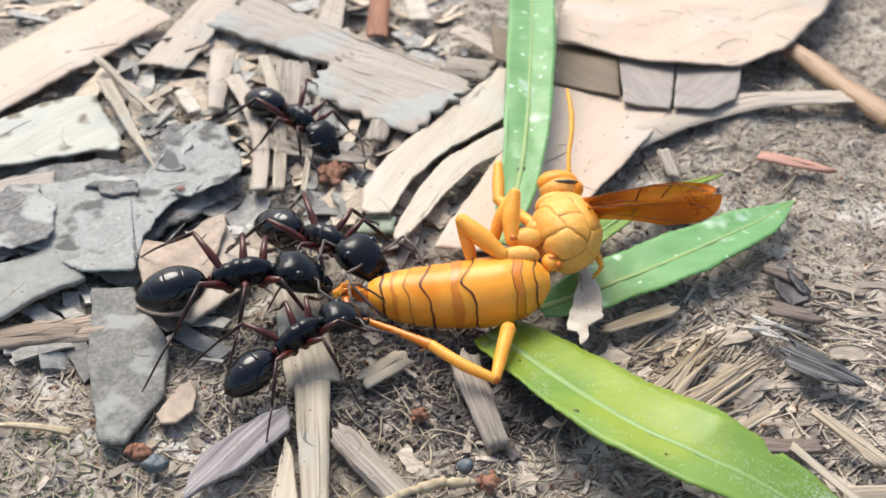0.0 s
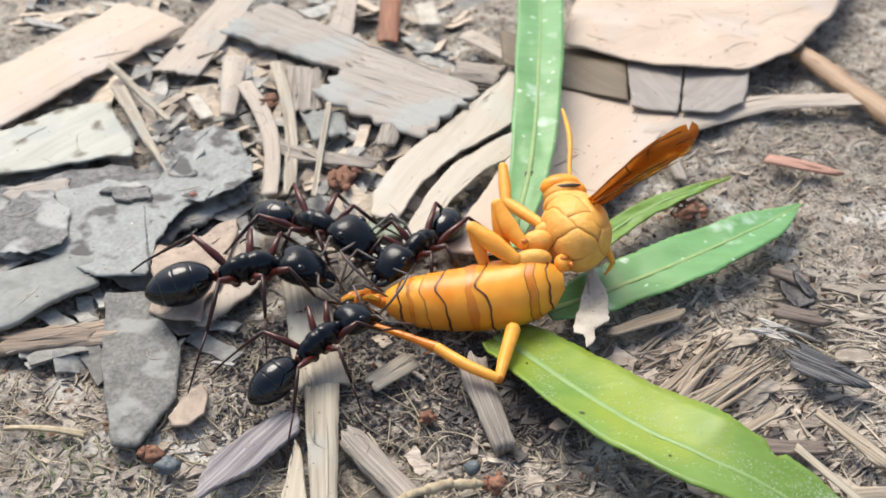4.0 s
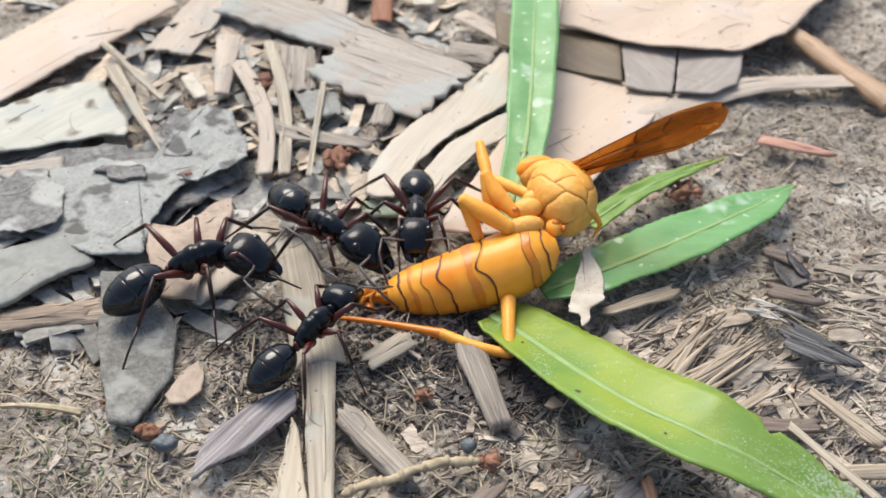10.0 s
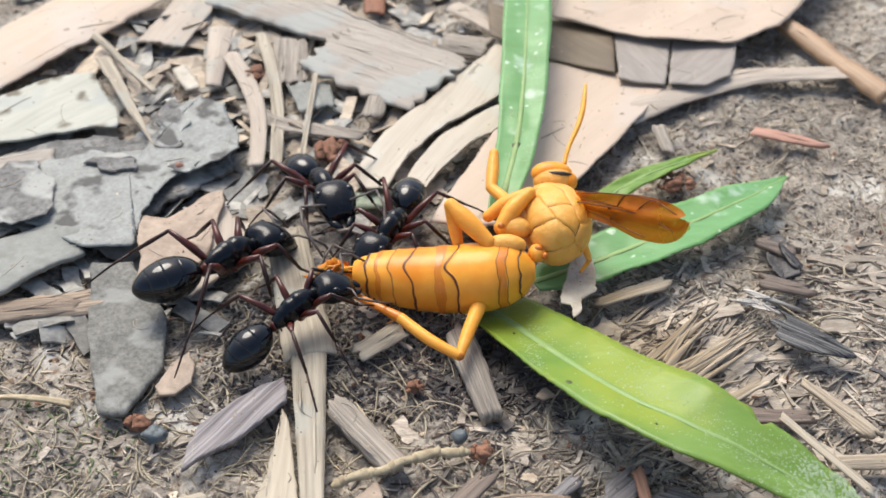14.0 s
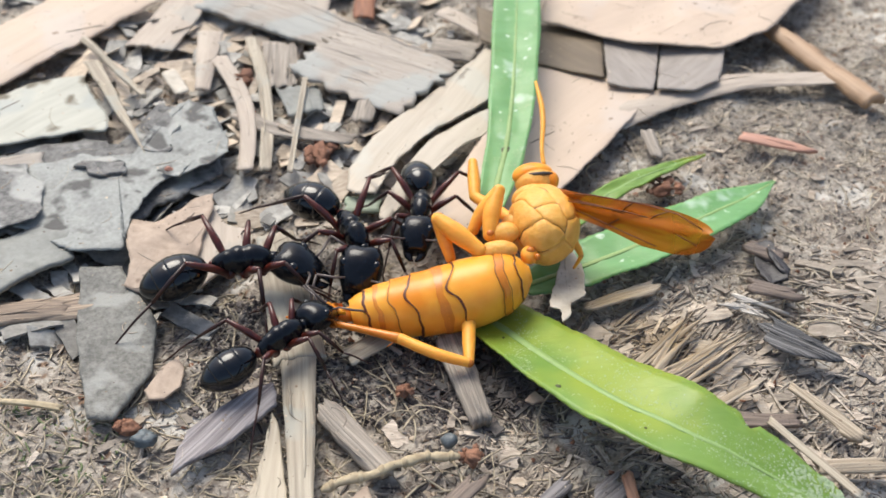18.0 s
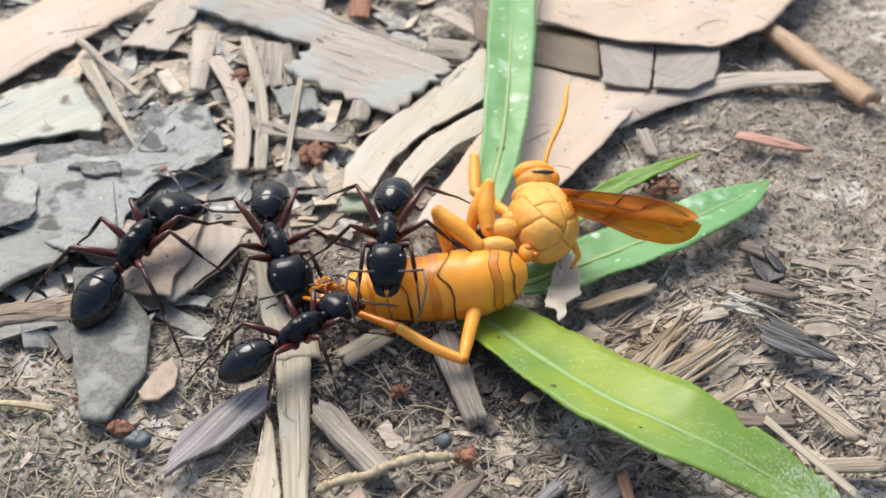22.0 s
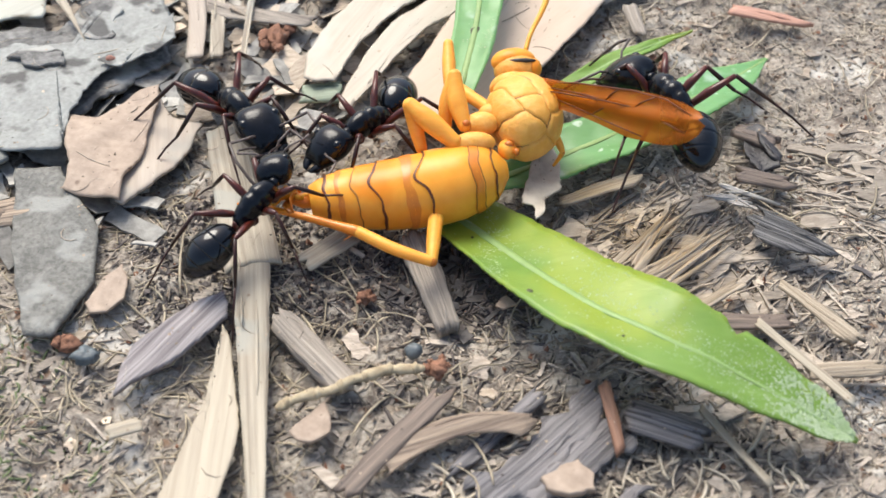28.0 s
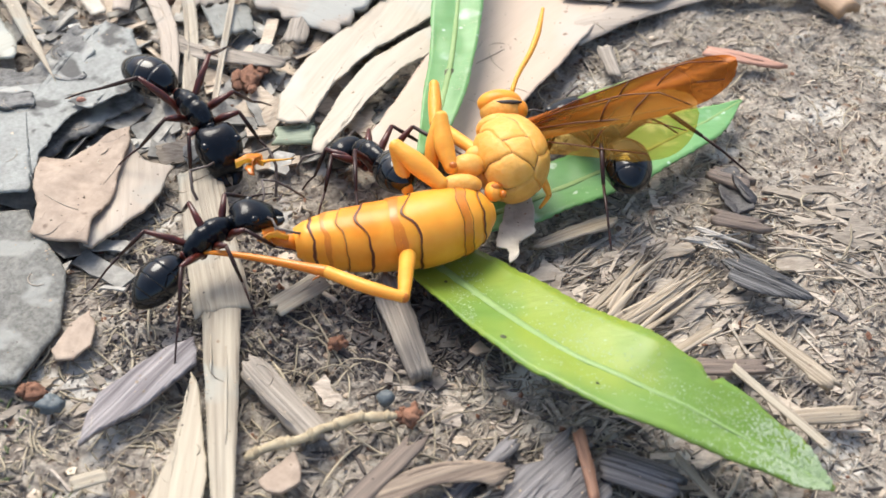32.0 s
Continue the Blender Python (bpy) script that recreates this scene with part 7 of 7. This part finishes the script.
# rows: seconds, wing azimuth, elevation, roll, spread and fold of the hind wing
WING_ROWS = [
    (0, -54, 33, 86, -7, 61),
    (1, -47, 31, 87, -7, 59),
    (2, -49, 32, 89, -7, 57),
    (3, -47, 38, 95, -7, 56),
    (3.5, -54, 46, 131, -7, 31),
    (5.5, -39, 56, 143, -7, 14),
    (6, -33, 55, 142, -7, 11),
    (7, -28, 56, 139, -7, 11),
    (8, -30, 61, 142, -7, 14),
    (9, -45, 52, 101, -7, 56),
    (10, -42, 37, 100, -7, 46),
    (11, -67, 50, 140, -7, 36),
    (12, -58, 35, 90, -7, 61),
    (13, -61, 28, 79, -7, 61),
    (14, -63, 28, 78, -7, 62),
    (14.5, -62, 30, 81, -7, 62),
    (16.5, -56, 18, 66, -7, 63),
    (17, -52, 13, 64, -7, 64),
    (18, -52, 14, 64, -7, 64),
    (19, -55, 18, 67, -7, 65),
    (20, -54, 20, 68, -7, 65),
    (21, -53, 20, 68, -7, 66),
    (22, -56, 22, 68, -7, 67),
    (23, -54, 20, 66, -7, 67),
    (24, -51, 21, 68, -7, 68),
    (25, -51, 23, 68, -7, 68),
    (26, -51, 20, 65, -7, 69),
    (28.5, -55, 20, 63, -7, 71),
    (29, -50, 19, 63, -7, 71),
    (30, -50, 19, 62, -7, 71),
    (30.2, -46, 38, 78, -4, 72),
    (30.4, -57, 45, 91, 8, 10),
    (30.6, -53, 28, 68, 14, 0),
    (30.8, -47, 17, 57, 14, 0),
    (31, -26, -2, 52, 18, 0),
    (31.2, -30, -7, 51, 15, 0),
    (31.4, -47, -11, 44, -4, 76),
    (31.6, -46, 1, 48, -5, 76),
    (31.8, -45, 3, 49, -5, 76),
    (32, -7, 23, 54, 14, 0),
]
# rows: seconds, shift of the hind leg under the abdomen
HIND_ROWS = [
    (0, 0.40, -0.90),
    (3, -0.10, -1.00),
    (9, -1.00, -0.10),
    (12, -1.00, -0.40),
    (13, 0.20, -0.10),
    (14, -0.30, 0.10),
    (16.5, -0.40, 0.40),
    (17, -0.90, 0.80),
    (18, -1.20, 1.30),
    (19, -0.10, 0.00),
    (20, -0.00, -0.10),
    (21, 0.00, 0.00),
    (22, -0.30, 0.20),
    (23, -0.30, -0.20),
    (24, -0.90, -0.00),
    (25, -1.20, 0.40),
    (26, -0.80, 0.40),
    (26.5, -0.90, 0.90),
    (28.5, -1.40, 0.80),
    (29, -1.10, 0.20),
    (30, -1.10, 0.10),
    (31, -1.60, 0.10),
    (32, -2.50, 0.30),
]
# rows: seconds, swing of the middle leg
MID_ROWS = [(0, 0), (2, 15), (3, 33), (7, 32), (9, 30), (11, 34), (12, 38), (12.5, 0), (13, -45), (14, -32), (17, -33), (18, -12), (20, 0), (21, 0), (22, 2), (25, 12), (29, 14), (32, 14)]
# rows: seconds, how far the head is tucked
TUCK_ROWS = [(0, 0), (3, 0), (3.5, 0.1), (5.5, 1), (9, 1), (11, 0.9), (12, 0.4), (13, 0), (32, 0)]
# rows: seconds, lean of the antenna
SCRAP_ROWS = [(30, -6.80, 2.06, 3.40), (30.5, -8.85, 1.81, 3.40), (31, -5.4, 1.2, 2.6), (32, -5.2, 3.6, 2.6)]
# seconds and how far the scrap is tugged off the tail
TUG = {3.5: 0.8, 6: 1.2, 6.5: 2.2, 7: 1.9, 7.5: 1.2, 8: 0.6, 29: 1.0, 29.5: 1.2}
FEELER_ROWS = [(0, 2), (2, 2), (3, 2), (5.5, 3), (7, 2), (8, 6), (9, 3), (10, 0), (11, 3), (12, 1), (13, 15), (14, 13), (17, 5), (18, 1), (19, 7), (20, 9), (21, -1), (22, 19), (23, 27), (24, 28), (25, 25), (26, 20), (29, 22), (30, 17), (31, 18), (32, 24)]


def place(row):
    t, x, y, z, turn, pitch = row[:6]
    return Matrix.Translation(Vector((x, y, z)) * MM) @ Matrix.Rotation(radians(turn), 4, "Z") @ Matrix.Rotation(radians(-pitch), 4, "Y")


def move_ant(ant, rows, seed):
    body, head, gaster, legs = ant
    walk(body, [(r[0], place(r)) for r in rows])
    walk(head, [(r[0], Matrix.Translation(Vector((2.3, 0, 0.25)) * MM) @ Matrix.Rotation(radians(r[6]), 4, "Z") @ Matrix.Rotation(radians(-r[7]), 4, "Y")) for r in rows])
    walk(gaster, [(r[0], Matrix.Translation(Vector((-2.75, 0, 0.1)) * MM) @ Matrix.Rotation(radians(r[8]), 4, "Z") @ Matrix.Rotation(radians(-6), 4, "Y")) for r in rows])
    rnd = random.Random(seed)
    ts = [r[0] for r in rows]
    xs, ys = [r[1] for r in rows], [r[2] for r in rows]
    steps = [i * 0.25 for i in range(129)]
    swing = []
    for t in steps:
        dx = np.interp(t + 0.15, ts, xs) - np.interp(t - 0.15, ts, xs)
        dy = np.interp(t + 0.15, ts, ys) - np.interp(t - 0.15, ts, ys)
        swing.append(min(1.0, math.hypot(dx, dy) / 0.3 / 12))
    for k, leg in enumerate(legs):
        hip = Vector(LEGS[k][0])
        tripod = 1 if k in (0, 2, 4) else -1
        out, slow = [], rnd.gauss(0, 10)
        for i, t in enumerate(steps):
            if i % 4 == 0:
                slow = 0.5 * slow + rnd.gauss(0, 10)
            a = slow * (1 - swing[i]) + 20 * swing[i] * tripod * (1 if i % 2 else -1)
            lift = 8 * swing[i] * (1 if (i + (tripod > 0)) % 2 else 0)
            side = 1 if LEGS[k][0][1] > 0 else -1
            out.append((t, Matrix.Translation(hip * MM) @ Matrix.Rotation(radians(a), 4, "Z") @ Matrix.Rotation(radians(lift * side), 4, "X")))
        walk(leg, out)


def motions():
    move_ant(ANT_A, ROWS_A, 1)
    move_ant(ANT_B, ROWS_B, 2)
    move_ant(ANT_C, ROWS_C, 3)
    move_ant(ANT_D, ROWS_D, 4)
    wasp, abdomen, head, feeler, wings, (middle_leg, hind_leg) = WASP_PARTS
    body = lambda r: Matrix.Translation((W0 + Vector((r[1], r[2], 0))) * MM) @ Euler([radians(q) for q in r[3:6]]).to_matrix().to_4x4()
    tail = lambda yaw, pitch, roll: Matrix.Translation(Vector(HINGE) * MM) @ Matrix.Rotation(radians(yaw), 4, "Z") @ Matrix.Rotation(radians(pitch), 4, "Y") @ Matrix.Rotation(radians(roll), 4, "X")
    walk(wasp, [(r[0], body(r)) for r in WASP_ROWS])
    walk(abdomen, [(r[0], tail(*r[6:9])) for r in WASP_ROWS])
    rest = tail(*REST).inverted()
    scrap = [(r[0], body(r) @ tail(*r[6:9]) @ pose((13.4 + TUG[r[0]] if r[0] in TUG else 13.4) * MM, 0.1 * MM, 0.4 * MM, 20, 0, 10)) for r in WASP_ROWS if r[0] < 29.6]
    walk(TORN, scrap + [(t, pose(x * MM, y * MM, z * MM, 20, 0, 190)) for t, x, y, z in SCRAP_ROWS])
    swings = []
    for r in WASP_ROWS:
        a, b = (np.interp(r[0], [q[0] for q in HIND_ROWS], [q[k] for q in HIND_ROWS]) for k in (1, 2))
        swings.append((r[0], tail(*r[6:9]) @ rest @ Matrix.Translation(Vector((a, b, 0)) * MM)))
    walk(hind_leg, swings)
    hip = Matrix.Translation(Vector(MID_HIP) * MM)
    walk(middle_leg, [(t, hip @ Matrix.Rotation(radians(a), 4, SIDE_AXIS) @ hip.inverted()) for t, a in MID_ROWS])
    tuck = lambda t: Vector((-0.8, -1.3, -0.5)) * float(np.interp(t, [q[0] for q in TUCK_ROWS], [q[1] for q in TUCK_ROWS])) * MM
    walk(head, [(t, Matrix.Translation(tuck(t))) for t, _ in TUCK_ROWS])
    droop = lambda t: float(np.interp(t, [q[0] for q in TUCK_ROWS], [q[1] for q in TUCK_ROWS]))
    walk(feeler, [(t, Matrix.Translation(Vector(FEELER_ROOT) * MM + tuck(t) + Vector((0, 0, -2.4)) * MM * droop(t)) @ Matrix.Rotation(radians(-a), 4, SIDE_AXIS) @ Matrix.Rotation(radians(-26 * droop(t)), 4, "X")) for t, a in FEELER_ROWS])
    for k, w in enumerate(wings):
        walk(w, [(t, Matrix.Translation((Vector(WING_ROOT) - Vector((0, 0, 0.3 * k))) * MM) @ Matrix.Rotation(radians(az - fan * k), 4, "Z") @ Matrix.Rotation(radians(-el + 3 * k), 4, "Y") @ Matrix.Rotation(radians(roll + k * fold), 4, "X")) for t, az, el, roll, fan, fold in WING_ROWS])


motions()
